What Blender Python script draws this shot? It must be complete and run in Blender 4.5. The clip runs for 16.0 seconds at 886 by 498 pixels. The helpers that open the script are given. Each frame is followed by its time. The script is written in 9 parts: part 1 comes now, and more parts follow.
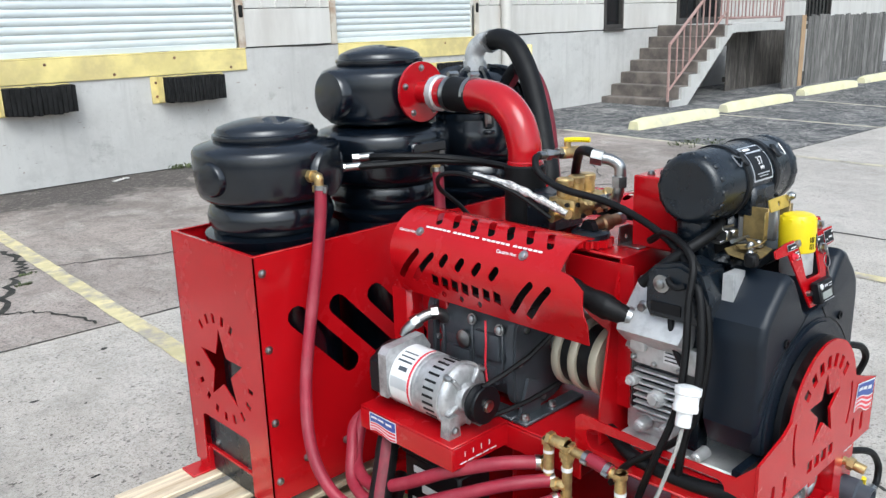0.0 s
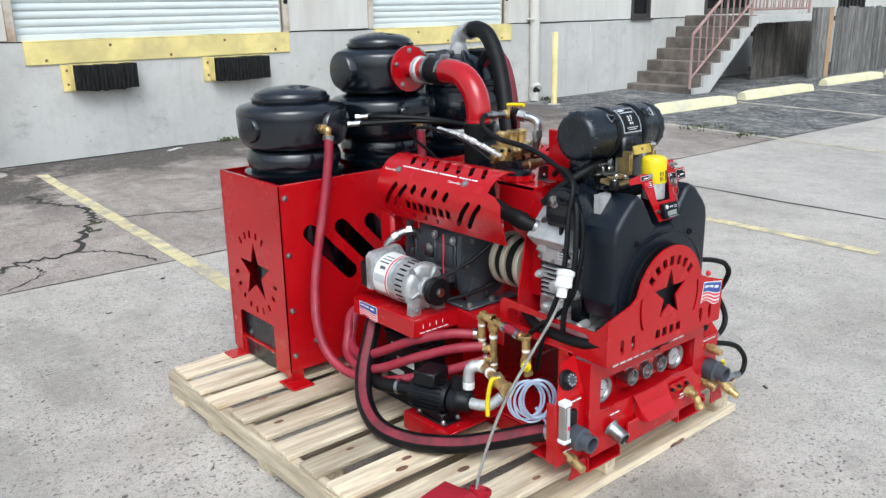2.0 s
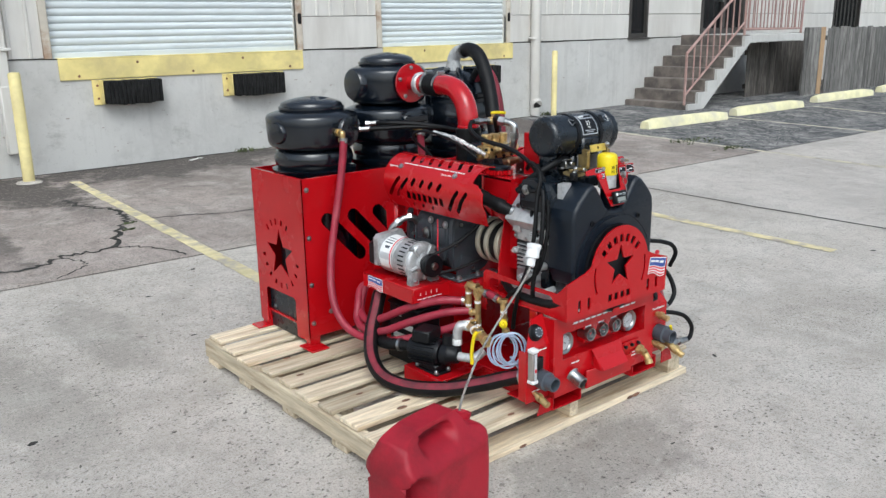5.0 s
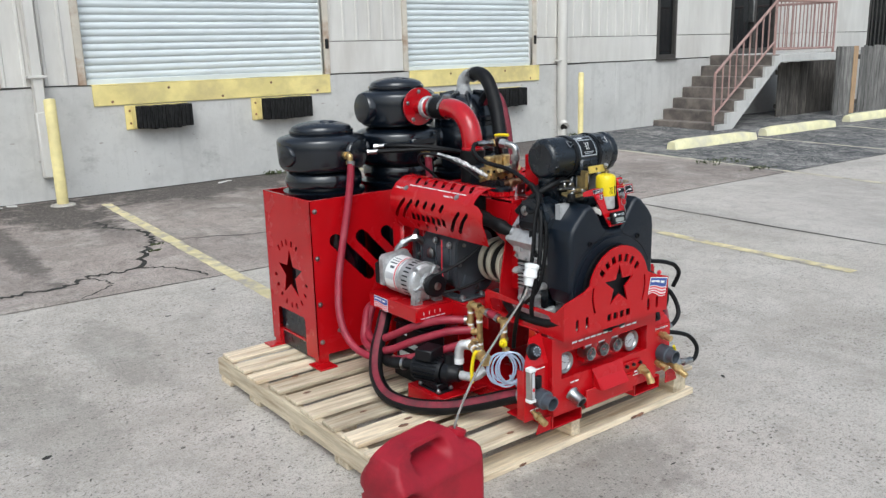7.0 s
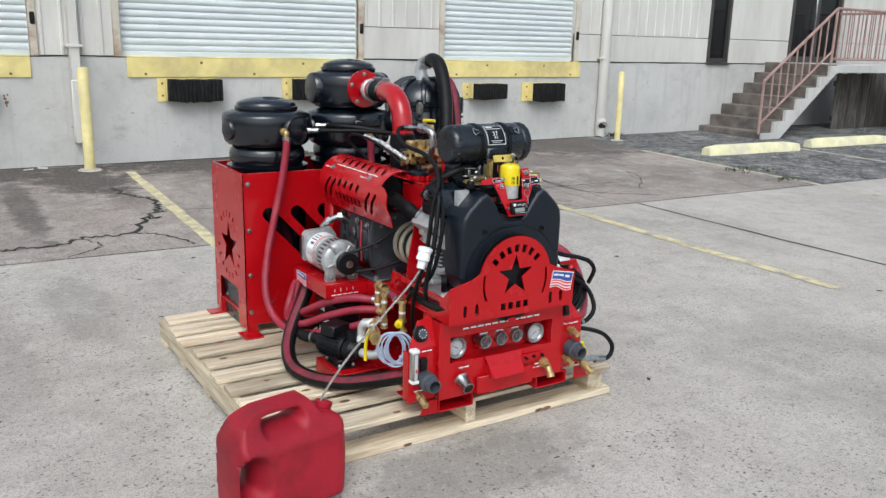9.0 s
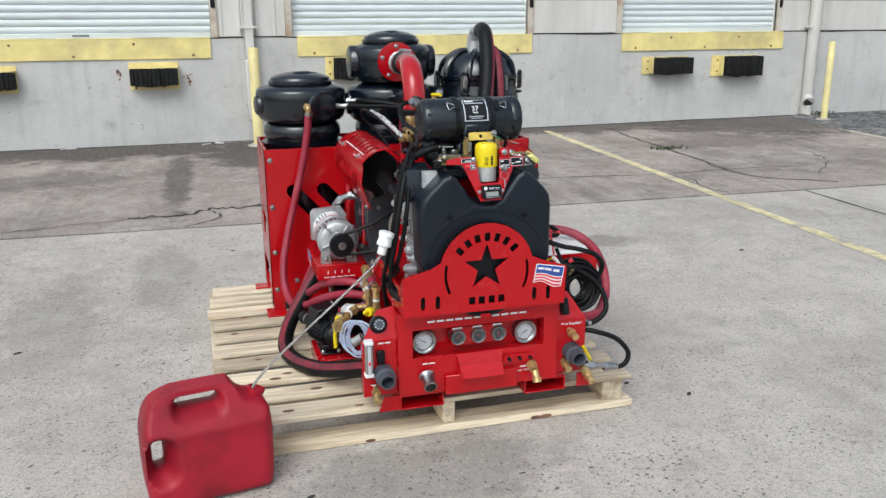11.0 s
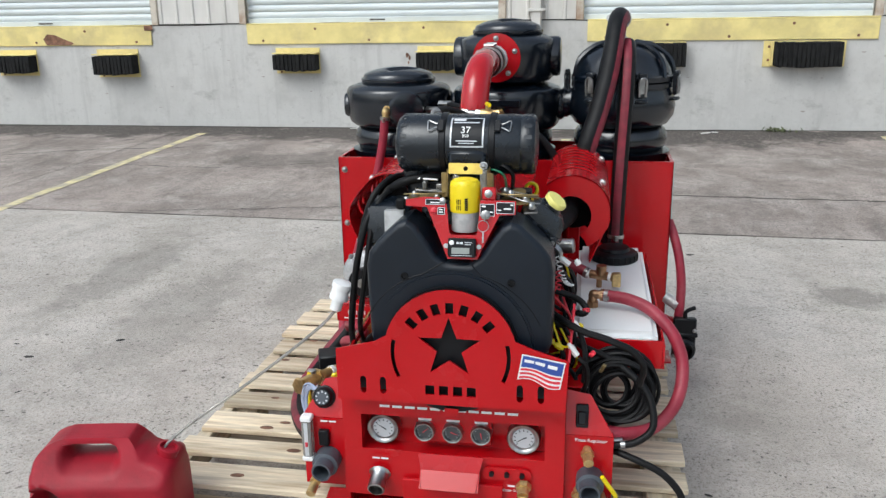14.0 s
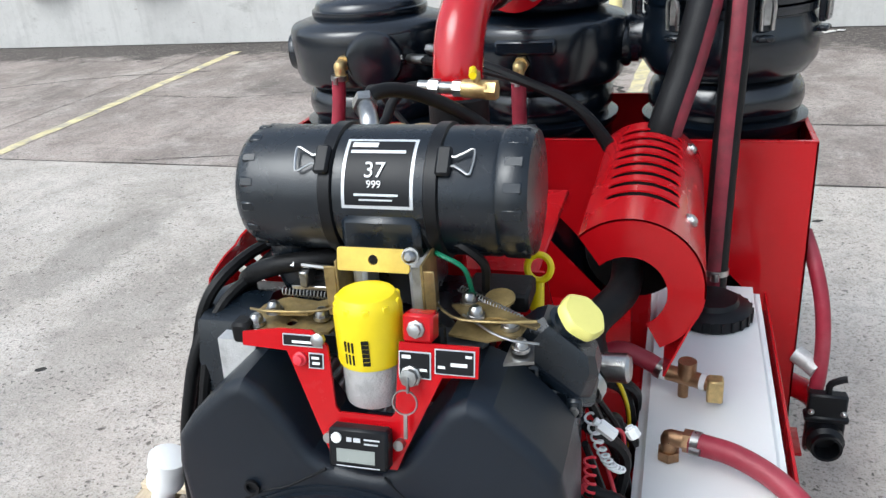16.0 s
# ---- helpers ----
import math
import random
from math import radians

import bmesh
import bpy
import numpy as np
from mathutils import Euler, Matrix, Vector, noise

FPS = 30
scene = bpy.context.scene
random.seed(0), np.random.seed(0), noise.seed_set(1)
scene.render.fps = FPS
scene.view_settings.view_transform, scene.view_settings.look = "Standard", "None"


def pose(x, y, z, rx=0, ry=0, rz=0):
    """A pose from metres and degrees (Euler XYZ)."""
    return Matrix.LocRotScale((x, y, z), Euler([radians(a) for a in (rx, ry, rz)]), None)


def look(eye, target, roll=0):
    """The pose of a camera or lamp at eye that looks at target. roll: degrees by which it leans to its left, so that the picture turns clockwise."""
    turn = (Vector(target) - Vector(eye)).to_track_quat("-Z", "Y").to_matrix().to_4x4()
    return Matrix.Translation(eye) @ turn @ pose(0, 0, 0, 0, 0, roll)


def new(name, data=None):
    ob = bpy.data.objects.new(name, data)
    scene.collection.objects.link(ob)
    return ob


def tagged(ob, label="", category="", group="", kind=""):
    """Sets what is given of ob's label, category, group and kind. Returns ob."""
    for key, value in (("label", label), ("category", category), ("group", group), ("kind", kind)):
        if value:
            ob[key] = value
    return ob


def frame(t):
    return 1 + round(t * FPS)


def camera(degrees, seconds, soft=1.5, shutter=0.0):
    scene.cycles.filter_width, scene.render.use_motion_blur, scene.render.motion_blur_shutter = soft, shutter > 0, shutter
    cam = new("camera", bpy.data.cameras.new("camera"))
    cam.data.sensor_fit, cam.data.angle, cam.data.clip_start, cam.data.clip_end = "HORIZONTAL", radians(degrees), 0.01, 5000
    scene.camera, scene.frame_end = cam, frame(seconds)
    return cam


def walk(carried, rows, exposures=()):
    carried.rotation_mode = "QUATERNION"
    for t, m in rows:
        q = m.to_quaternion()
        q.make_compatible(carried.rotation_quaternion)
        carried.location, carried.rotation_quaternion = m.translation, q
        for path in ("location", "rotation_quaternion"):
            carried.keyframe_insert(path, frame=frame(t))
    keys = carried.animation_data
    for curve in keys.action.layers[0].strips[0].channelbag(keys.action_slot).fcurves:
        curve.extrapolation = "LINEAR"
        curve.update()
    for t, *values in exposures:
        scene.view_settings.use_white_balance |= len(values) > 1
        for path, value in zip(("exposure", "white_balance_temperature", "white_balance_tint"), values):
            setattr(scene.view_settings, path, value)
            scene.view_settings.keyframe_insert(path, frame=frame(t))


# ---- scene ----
cam = camera(56.0, 16.0, soft=1.4)
PATH = [
    (0, (-0.003, -0.015, 1.485), (1.321, 1.388, 0.956), -1.7),
    (0.5, (-0.145, -0.168, 1.496), (1.165, 1.246, 0.961), -1.9),
    (1, (-0.278, -0.342, 1.493), (1.012, 1.071, 0.912), -2.0),
    (1.5, (-0.342, -0.56, 1.51), (0.93, 0.875, 0.941), -1.9),
    (2, (-0.379, -0.77, 1.512), (0.864, 0.695, 0.954), -1.0),
    (2.5, (-0.486, -0.858, 1.519), (0.751, 0.608, 0.955), -0.8),
    (3, (-0.599, -0.915, 1.524), (0.642, 0.555, 0.978), -1.2),
    (3.5, (-0.675, -1.016, 1.529), (0.591, 0.434, 0.987), -0.4),
    (6, (-0.735, -1.35, 1.549), (0.468, 0.17, 1.057), -1.4),
    (6.5, (-0.71, -1.369, 1.553), (0.48, 0.165, 1.074), -1.6),
    (7, (-0.663, -1.393, 1.547), (0.516, 0.154, 1.079), -1.5),
    (7.5, (-0.553, -1.441, 1.527), (0.614, 0.115, 1.064), -0.7),
    (8, (-0.423, -1.549, 1.527), (0.73, 0.02, 1.072), -0.2),
    (8.5, (-0.3, -1.708, 1.525), (0.829, -0.118, 1.08), 1.8),
    (9, (-0.173, -1.802, 1.515), (0.871, -0.167, 1.031), 1.5),
    (9.2, (-0.1, -1.81, 1.504), (0.895, -0.148, 1.008), 1.1),
    (11.3, (0.963, -1.963, 1.484), (1.413, -0.089, 0.949), -0.2),
    (11.5, (1.064, -1.938, 1.487), (1.456, -0.05, 0.954), -0.1),
    (12, (1.314, -1.933, 1.49), (1.518, -0.021, 0.938), 0.4),
    (12.5, (1.504, -1.84, 1.49), (1.56, 0.074, 0.911), -0.3),
    (13, (1.672, -1.621, 1.483), (1.623, 0.295, 0.912), -0.2),
    (13.5, (1.852, -1.449, 1.477), (1.729, 0.466, 0.911), -0.3),
    (14, (2.024, -1.273, 1.492), (1.687, 0.613, 0.918), -1.0),
    (14.5, (2.084, -0.983, 1.478), (1.677, 0.885, 0.892), -1.4),
    (15, (2.095, -0.688, 1.487), (1.618, 1.156, 0.876), -3.1),
    (15.5, (2.109, -0.358, 1.481), (1.592, 1.46, 0.828), -3.8),
    (16, (2.047, -0.033, 1.462), (1.509, 1.721, 0.666), -4.3),
]
EXPOSURES = [(0.0, 0.65, 5850, 4), (2.0, 0.57, 5850, 4), (3.5, 0.44, 5880, 4), (9.0, 0.34, 6000, 5), (14.0, 0.36, 6020, 5), (15.0, 0.45, 6020, 5), (16.0, 0.78, 5900, 5)]
walk(cam, [(t, look(eye, target, roll)) for t, eye, target, roll in PATH], EXPOSURES)

# ---- light ----
world = bpy.data.worlds.new("overcast_sky")
scene.world = world
world.use_nodes = True
wn, wl = world.node_tree.nodes, world.node_tree.links
sky = wn.new("ShaderNodeTexSky")
sky.sky_type, sky.sun_disc = "NISHITA", False
SUN_EL, SUN_AZ = radians(50), radians(216)
sky.sun_elevation, sky.sun_rotation = SUN_EL, SUN_AZ
sky.dust_density, sky.air_density = 4.0, 1.0
grey = wn.new("ShaderNodeHueSaturation")
grey.inputs["Saturation"].default_value = 0.45
wl.new(sky.outputs["Color"], grey.inputs["Color"])
wl.new(grey.outputs["Color"], wn["Background"].inputs["Color"])
wn["Background"].inputs["Strength"].default_value = 0.15
sun = new("sun", bpy.data.lights.new("sun", "SUN"))
sun.data.energy, sun.data.angle, sun.data.color = 0.7, radians(40), (1.0, 0.98, 0.95)
sun_dir = Vector((math.sin(SUN_AZ) * math.cos(SUN_EL), math.cos(SUN_AZ) * math.cos(SUN_EL), math.sin(SUN_EL)))
sun.matrix_world = look(sun_dir * 30, (0, 0, 0))


# ---- materials ----
def mat(name, base, rough=0.5, metal=0.0, var=0.12, scale=9.0, dirt=None, dirt_amount=0.0, dirt_scale=2.0, bump=0.15,
        bump_scale=150.0, coat=0.0, per_object=0.0, stretch=(1, 1, 1), trans=0.0, rough_var=0.08, spec=0.5, dirt_range=(0.47, 0.66)):
    m = bpy.data.materials.new(name)
    m.use_nodes = True
    n, l = m.node_tree.nodes, m.node_tree.links
    p = n["Principled BSDF"]
    tc, mp = n.new("ShaderNodeTexCoord"), n.new("ShaderNodeMapping")
    mp.inputs["Scale"].default_value = stretch
    l.new(tc.outputs["Object"], mp.inputs["Vector"])
    info = n.new("ShaderNodeObjectInfo")
    shift = n.new("ShaderNodeVectorMath")
    shift.operation = "MULTIPLY_ADD"
    l.new(info.outputs["Random"], shift.inputs[0])
    shift.inputs[1].default_value = (7, 11, 5)
    l.new(mp.outputs["Vector"], shift.inputs[2])

    def noise_node(s, detail=6.0, r=0.6):
        t = n.new("ShaderNodeTexNoise")
        t.inputs["Scale"].default_value, t.inputs["Detail"].default_value, t.inputs["Roughness"].default_value = s, detail, r
        l.new(shift.outputs[0], t.inputs["Vector"])
        return t

    def ramp(src, a, b, ca, cb):
        r = n.new("ShaderNodeValToRGB")
        r.color_ramp.elements[0].position, r.color_ramp.elements[1].position = a, b
        r.color_ramp.elements[0].color, r.color_ramp.elements[1].color = (*ca, 1), (*cb, 1)
        l.new(src, r.inputs["Fac"])
        return r

    def mix(kind, fac, a, b):
        x = n.new("ShaderNodeMix")
        x.data_type, x.blend_type = "RGBA", kind
        for s, v in ((x.inputs[0], fac), (x.inputs[6], a), (x.inputs[7], b)):
            if isinstance(v, (int, float)):
                s.default_value = v
            elif isinstance(v, tuple):
                s.default_value = (*v, 1)
            else:
                l.new(v, s)
        return x.outputs[2]

    lo, hi = tuple(c * (1 - var) for c in base), tuple(min(1, c * (1 + var)) for c in base)
    col = ramp(noise_node(scale).outputs["Fac"], 0.38, 0.62, lo, hi).outputs["Color"]
    if dirt:
        d = ramp(noise_node(dirt_scale, 8, 0.65).outputs["Fac"], *dirt_range, (0, 0, 0), (dirt_amount,) * 3).outputs["Color"]
        col = mix("MIX", d, col, dirt)
    if per_object:
        v = ramp(info.outputs["Random"], 0.0, 1.0, (1 - per_object,) * 3, (1, 1, 1)).outputs["Color"]
        col = mix("MULTIPLY", 1.0, col, v)
    l.new(col, p.inputs["Base Color"])
    rr = n.new("ShaderNodeMapRange")
    rr.inputs["To Min"].default_value, rr.inputs["To Max"].default_value = max(0, rough - rough_var), min(1, rough + rough_var)
    l.new(noise_node(scale * 2.3).outputs["Fac"], rr.inputs["Value"])
    l.new(rr.outputs["Result"], p.inputs["Roughness"])
    p.inputs["Metallic"].default_value = metal
    p.inputs["Specular IOR Level"].default_value = spec
    p.inputs["Coat Weight"].default_value = coat
    p.inputs["Coat Roughness"].default_value = 0.12
    p.inputs["Transmission Weight"].default_value = trans
    if bump:
        b = n.new("ShaderNodeBump")
        b.inputs["Strength"].default_value, b.inputs["Distance"].default_value = bump, 0.004
        l.new(noise_node(bump_scale, 3).outputs["Fac"], b.inputs["Height"])
        l.new(b.outputs["Normal"], p.inputs["Normal"])
    return m


def concrete(name, base, dark, pale, amount=1.0, cell=45.0, stains=(), streak=0.0, broken=0.0, pits=0.55):
    """Worn paving: broad stains, blotches, fine grit and pits."""
    m = bpy.data.materials.new(name)
    m.use_nodes = True
    n, l = m.node_tree.nodes, m.node_tree.links
    p = n["Principled BSDF"]
    tc = n.new("ShaderNodeTexCoord")

    def field(s, detail, lo, hi, rough=0.6, distort=0.0):
        t, r = n.new("ShaderNodeTexNoise"), n.new("ShaderNodeMapRange")
        t.inputs["Scale"].default_value, t.inputs["Detail"].default_value = s, detail
        t.inputs["Roughness"].default_value, t.inputs["Distortion"].default_value = rough, distort
        l.new(tc.outputs["Object"], t.inputs["Vector"])
        r.inputs["From Min"].default_value, r.inputs["From Max"].default_value = lo, hi
        l.new(t.outputs["Fac"], r.inputs["Value"])
        return r.outputs["Result"]

    def blend(fac, a, b, kind="MIX", k=1.0):
        x, g = n.new("ShaderNodeMix"), n.new("ShaderNodeMath")
        x.data_type, x.blend_type = "RGBA", kind
        g.operation = "MULTIPLY"
        l.new(fac, g.inputs[0])
        g.inputs[1].default_value = k
        l.new(g.outputs[0], x.inputs[0])
        for sock, v in ((x.inputs[6], a), (x.inputs[7], b)):
            if isinstance(v, tuple):
                sock.default_value = (*v, 1)
            else:
                l.new(v, sock)
        return x.outputs[2]

    col = blend(field(0.45, 8, 0.44, 0.62, 0.62, 0.6), base, dark, k=0.55 * amount)
    col = blend(field(1.9, 8, 0.47, 0.64, 0.68, 0.3), col, pale, k=0.6 * amount)
    col = blend(field(5.5, 7, 0.50, 0.68, 0.7), col, dark, k=0.5 * amount)
    if streak:
        mp, t, r = n.new("ShaderNodeMapping"), n.new("ShaderNodeTexNoise"), n.new("ShaderNodeMapRange")
        mp.inputs["Scale"].default_value, mp.inputs["Rotation"].default_value = (3.2, 0.5, 1), (0, 0, -0.06)
        t.inputs["Scale"].default_value, t.inputs["Detail"].default_value, t.inputs["Roughness"].default_value = 1.0, 8, 0.7
        r.inputs["From Min"].default_value, r.inputs["From Max"].default_value = 0.5, 0.68
        l.new(tc.outputs["Object"], mp.inputs["Vector"])
        l.new(mp.outputs["Vector"], t.inputs["Vector"])
        l.new(t.outputs["Fac"], r.inputs["Value"])
        col = blend(r.outputs["Result"], col, dark, k=streak * 0.7)
    if broken:
        col = blend(field(7, 9, 0.50, 0.56, 0.8, 1.2), col, pale, k=broken * 0.8)
        col = blend(field(16, 6, 0.52, 0.58, 0.75, 0.6), col, dark, k=broken * 0.8)
    wob = n.new("ShaderNodeTexNoise")
    wob.inputs["Scale"].default_value, wob.inputs["Detail"].default_value, wob.inputs["Roughness"].default_value = 2.3, 10, 0.78
    l.new(tc.outputs["Object"], wob.inputs["Vector"])
    for sx, sy, rx, ry, k in stains:
        # an old oil or mildew stain with a ragged rim
        off, sc, ln, rim, cut = (n.new("ShaderNodeVectorMath"), n.new("ShaderNodeVectorMath"), n.new("ShaderNodeVectorMath"), n.new("ShaderNodeMath"), n.new("ShaderNodeMapRange"))
        off.operation, sc.operation, ln.operation, rim.operation = "SUBTRACT", "MULTIPLY", "LENGTH", "MULTIPLY_ADD"
        l.new(tc.outputs["Object"], off.inputs[0])
        off.inputs[1].default_value = (sx, sy, 0)
        l.new(off.outputs[0], sc.inputs[0])
        sc.inputs[1].default_value = (1 / rx, 1 / ry, 0)
        l.new(sc.outputs[0], ln.inputs[0])
        l.new(wob.outputs["Fac"], rim.inputs[0])
        rim.inputs[1].default_value = 2.6
        l.new(ln.outputs["Value"], rim.inputs[2])
        cut.inputs["From Min"].default_value, cut.inputs["From Max"].default_value = 1.85, 2.2
        cut.inputs["To Min"].default_value, cut.inputs["To Max"].default_value = 1.0, 0.0
        l.new(rim.outputs[0], cut.inputs["Value"])
        col = blend(cut.outputs["Result"], col, tuple(c * 0.5 for c in dark), k=k)
    grit = field(55, 4, 0.50, 0.66, 0.75)
    col = blend(grit, col, dark, k=0.75 * amount)
    col = blend(field(26, 6, 0.54, 0.66, 0.8), col, pale, k=0.55 * amount)
    col = blend(field(13, 6, 0.55, 0.66, 0.8), col, dark, k=0.5 * amount)
    col = blend(field(140, 2, 0.54, 0.68), col, tuple(c * 0.35 for c in dark), k=0.55)
    vo, pit = n.new("ShaderNodeTexVoronoi"), n.new("ShaderNodeMapRange")
    vo.inputs["Scale"].default_value = cell
    jog, bend = n.new("ShaderNodeTexNoise"), n.new("ShaderNodeVectorMath")
    jog.inputs["Scale"].default_value, jog.inputs["Detail"].default_value = 55, 4
    l.new(tc.outputs["Object"], jog.inputs["Vector"])
    bend.operation = "MULTIPLY_ADD"
    l.new(jog.outputs["Color"], bend.inputs[0])
    bend.inputs[1].default_value = (0.035, 0.035, 0.035)
    l.new(tc.outputs["Object"], bend.inputs[2])
    l.new(bend.outputs[0], vo.inputs["Vector"])
    pit.inputs["From Min"].default_value, pit.inputs["From Max"].default_value = 0.10, 0.28
    pit.inputs["To Min"].default_value, pit.inputs["To Max"].default_value = 1.0, 0.0
    l.new(vo.outputs["Distance"], pit.inputs["Value"])
    mul = n.new("ShaderNodeMath")
    mul.operation = "MULTIPLY"
    l.new(pit.outputs["Result"], mul.inputs[0])
    l.new(field(2.4, 6, 0.38, 0.56, 0.7), mul.inputs[1])
    col = blend(mul.outputs[0], col, tuple(c * 0.36 for c in dark), k=pits * amount)
    l.new(col, p.inputs["Base Color"])
    p.inputs["Roughness"].default_value = 0.88
    p.inputs["Specular IOR Level"].default_value = 0.3
    b, b2 = n.new("ShaderNodeBump"), n.new("ShaderNodeBump")
    b.inputs["Strength"].default_value, b.inputs["Distance"].default_value = 0.5, 0.004
    l.new(field(70, 4, 0.3, 0.7), b.inputs["Height"])
    b2.invert = True
    b2.inputs["Strength"].default_value, b2.inputs["Distance"].default_value = 0.8, 0.006
    l.new(mul.outputs[0], b2.inputs["Height"])
    l.new(b.outputs["Normal"], b2.inputs["Normal"])
    l.new(b2.outputs["Normal"], p.inputs["Normal"])
    return m


def wall_paint(name, base, grime, dark):
    """Old masonry paint: broad grime, runs down the face and scuffs."""
    m = bpy.data.materials.new(name)
    m.use_nodes = True
    n, l = m.node_tree.nodes, m.node_tree.links
    p = n["Principled BSDF"]
    tc = n.new("ShaderNodeTexCoord")
    col = None
    for stretch, s, lo, hi, tone, k in (((1, 1, 1), 0.9, 0.45, 0.65, grime, 0.6), ((7, 7, 0.5), 1.2, 0.52, 0.74, grime, 0.7), ((1, 1, 1), 4.5, 0.52, 0.70, grime, 0.55), ((1, 1, 1.6), 2.3, 0.60, 0.72, dark, 0.5), ((1, 1, 1), 38, 0.60, 0.72, dark, 0.45)):
        mp, t, r, x = n.new("ShaderNodeMapping"), n.new("ShaderNodeTexNoise"), n.new("ShaderNodeMapRange"), n.new("ShaderNodeMix")
        mp.inputs["Scale"].default_value = stretch
        l.new(tc.outputs["Object"], mp.inputs["Vector"])
        l.new(mp.outputs["Vector"], t.inputs["Vector"])
        t.inputs["Scale"].default_value, t.inputs["Detail"].default_value, t.inputs["Roughness"].default_value = s, 7, 0.66
        r.inputs["From Min"].default_value, r.inputs["From Max"].default_value, r.inputs["To Max"].default_value = lo, hi, k
        l.new(t.outputs["Fac"], r.inputs["Value"])
        x.data_type = "RGBA"
        l.new(r.outputs["Result"], x.inputs[0])
        if col:
            l.new(col, x.inputs[6])
        else:
            x.inputs[6].default_value = (*base, 1)
        x.inputs[7].default_value = (*tone, 1)
        col = x.outputs[2]
    l.new(col, p.inputs["Base Color"])
    p.inputs["Roughness"].default_value, p.inputs["Specular IOR Level"].default_value = 0.8, 0.3
    b, t = n.new("ShaderNodeBump"), n.new("ShaderNodeTexNoise")
    t.inputs["Scale"].default_value, t.inputs["Detail"].default_value = 28, 5
    l.new(tc.outputs["Object"], t.inputs["Vector"])
    b.inputs["Strength"].default_value, b.inputs["Distance"].default_value = 0.4, 0.006
    l.new(t.outputs["Fac"], b.inputs["Height"])
    l.new(b.outputs["Normal"], p.inputs["Normal"])
    return m


RED = mat("red_powder_coat", (0.425, 0.0022, 0.006), 0.26, var=0.07, scale=3, bump=0.04, bump_scale=45, coat=0.55, dirt=(0.38, 0.010, 0.016), dirt_amount=0.4, dirt_scale=3, spec=0.15)
RED_PIPE = mat("red_gloss_pipe", (0.385, 0.0022, 0.007), 0.13, var=0.1, scale=7, bump=0.04, bump_scale=24, coat=0.6, dirt=(0.33, 0.006, 0.012), dirt_amount=0.5, dirt_scale=9, spec=0.3)
# The next three blacks have blue in their base for the sky's bluish sheen.
BLACK_POLY = mat("black_moulded_plastic", (0.0026, 0.0052, 0.0096), 0.21, var=0.3, scale=6, bump=0.06, bump_scale=40, dirt=(0.0058, 0.0068, 0.0092), dirt_amount=0.5, dirt_scale=4, spec=0.75)
SHROUD = mat("textured_black_plastic", (0.0036, 0.0075, 0.0140), 0.34, var=0.15, scale=5, bump=0.18, bump_scale=700, dirt=(0.0065, 0.0100, 0.0160), dirt_amount=0.35, dirt_scale=3, spec=0.42)
BLACK_CAN = mat("satin_black_housing", (0.0040, 0.0072, 0.0115), 0.28, var=0.2, scale=8, bump=0.08, bump_scale=500, spec=0.6)
RUBBER = mat("black_rubber", (0.005, 0.005, 0.0055), 0.5, var=0.3, scale=20, bump=0.2, bump_scale=250, spec=0.22)
RUBBER_RED = mat("red_rubber_hose", (0.27, 0.015, 0.034), 0.5, var=0.12, scale=15, bump=0.12, bump_scale=220, dirt=(0.40, 0.08, 0.10), dirt_amount=0.4, dirt_scale=9)
STRIPE = mat("faded_red_hose_stripe", (0.175, 0.013, 0.026), 0.6, var=0.25, scale=18, bump=0.15, bump_scale=220, dirt=(0.03, 0.02, 0.02), dirt_amount=0.5, dirt_scale=14)
BRASS = mat("brass", (0.62, 0.45, 0.20), 0.36, 0.8, var=0.25, scale=30, bump=0.15, bump_scale=200, dirt=(0.30, 0.19, 0.09), dirt_amount=0.6, dirt_scale=25)
BRONZE = mat("dull_bronze", (0.38, 0.23, 0.13), 0.42, 1.0, var=0.2, scale=30, bump=0.2, bump_scale=200)
STEEL = mat("zinc_plated_steel", (0.42, 0.42, 0.415), 0.3, 1.0, var=0.25, scale=25, bump=0.12, bump_scale=200, dirt=(0.25, 0.24, 0.22), dirt_amount=0.4, dirt_scale=30)
CAST = mat("cast_aluminium", (0.66, 0.66, 0.655), 0.38, 0.5, var=0.22, scale=18, bump=0.4, bump_scale=350, dirt=(0.24, 0.24, 0.235), dirt_amount=0.6, dirt_scale=18)
BLOWER_GREY = mat("dark_grey_cast_iron", (0.042, 0.048, 0.056), 0.38, 0.0, var=0.2, scale=15, bump=0.3, bump_scale=300, coat=0.25)
ALT_GREY = mat("dull_grey_alternator_casting", (0.50, 0.505, 0.51), 0.4, 0.6, var=0.2, scale=18, bump=0.35, bump_scale=350, dirt=(0.12, 0.12, 0.12), dirt_amount=0.6, dirt_scale=16)
PVC = mat("grey_plastic_pipe", (0.058, 0.068, 0.083), 0.42, var=0.1, scale=12, bump=0.05)
WHITE_POLY = mat("translucent_white_polyethylene", (0.76, 0.765, 0.755), 0.5, var=0.03, scale=6, bump=0.08, bump_scale=120, dirt=(0.70, 0.70, 0.67), dirt_amount=0.35, dirt_scale=3)
WHITE = mat("white_plastic", (0.78, 0.78, 0.77), 0.4, var=0.04, bump=0.03)
YELLOW = mat("yellow_enamel", (0.80, 0.62, 0.0), 0.35, var=0.05, bump=0.04, dirt=(0.6, 0.45, 0.02), dirt_amount=0.2)
CAP_YELLOW = mat("pale_yellow_plastic", (0.76, 0.70, 0.20), 0.45, var=0.05, bump=0.05)
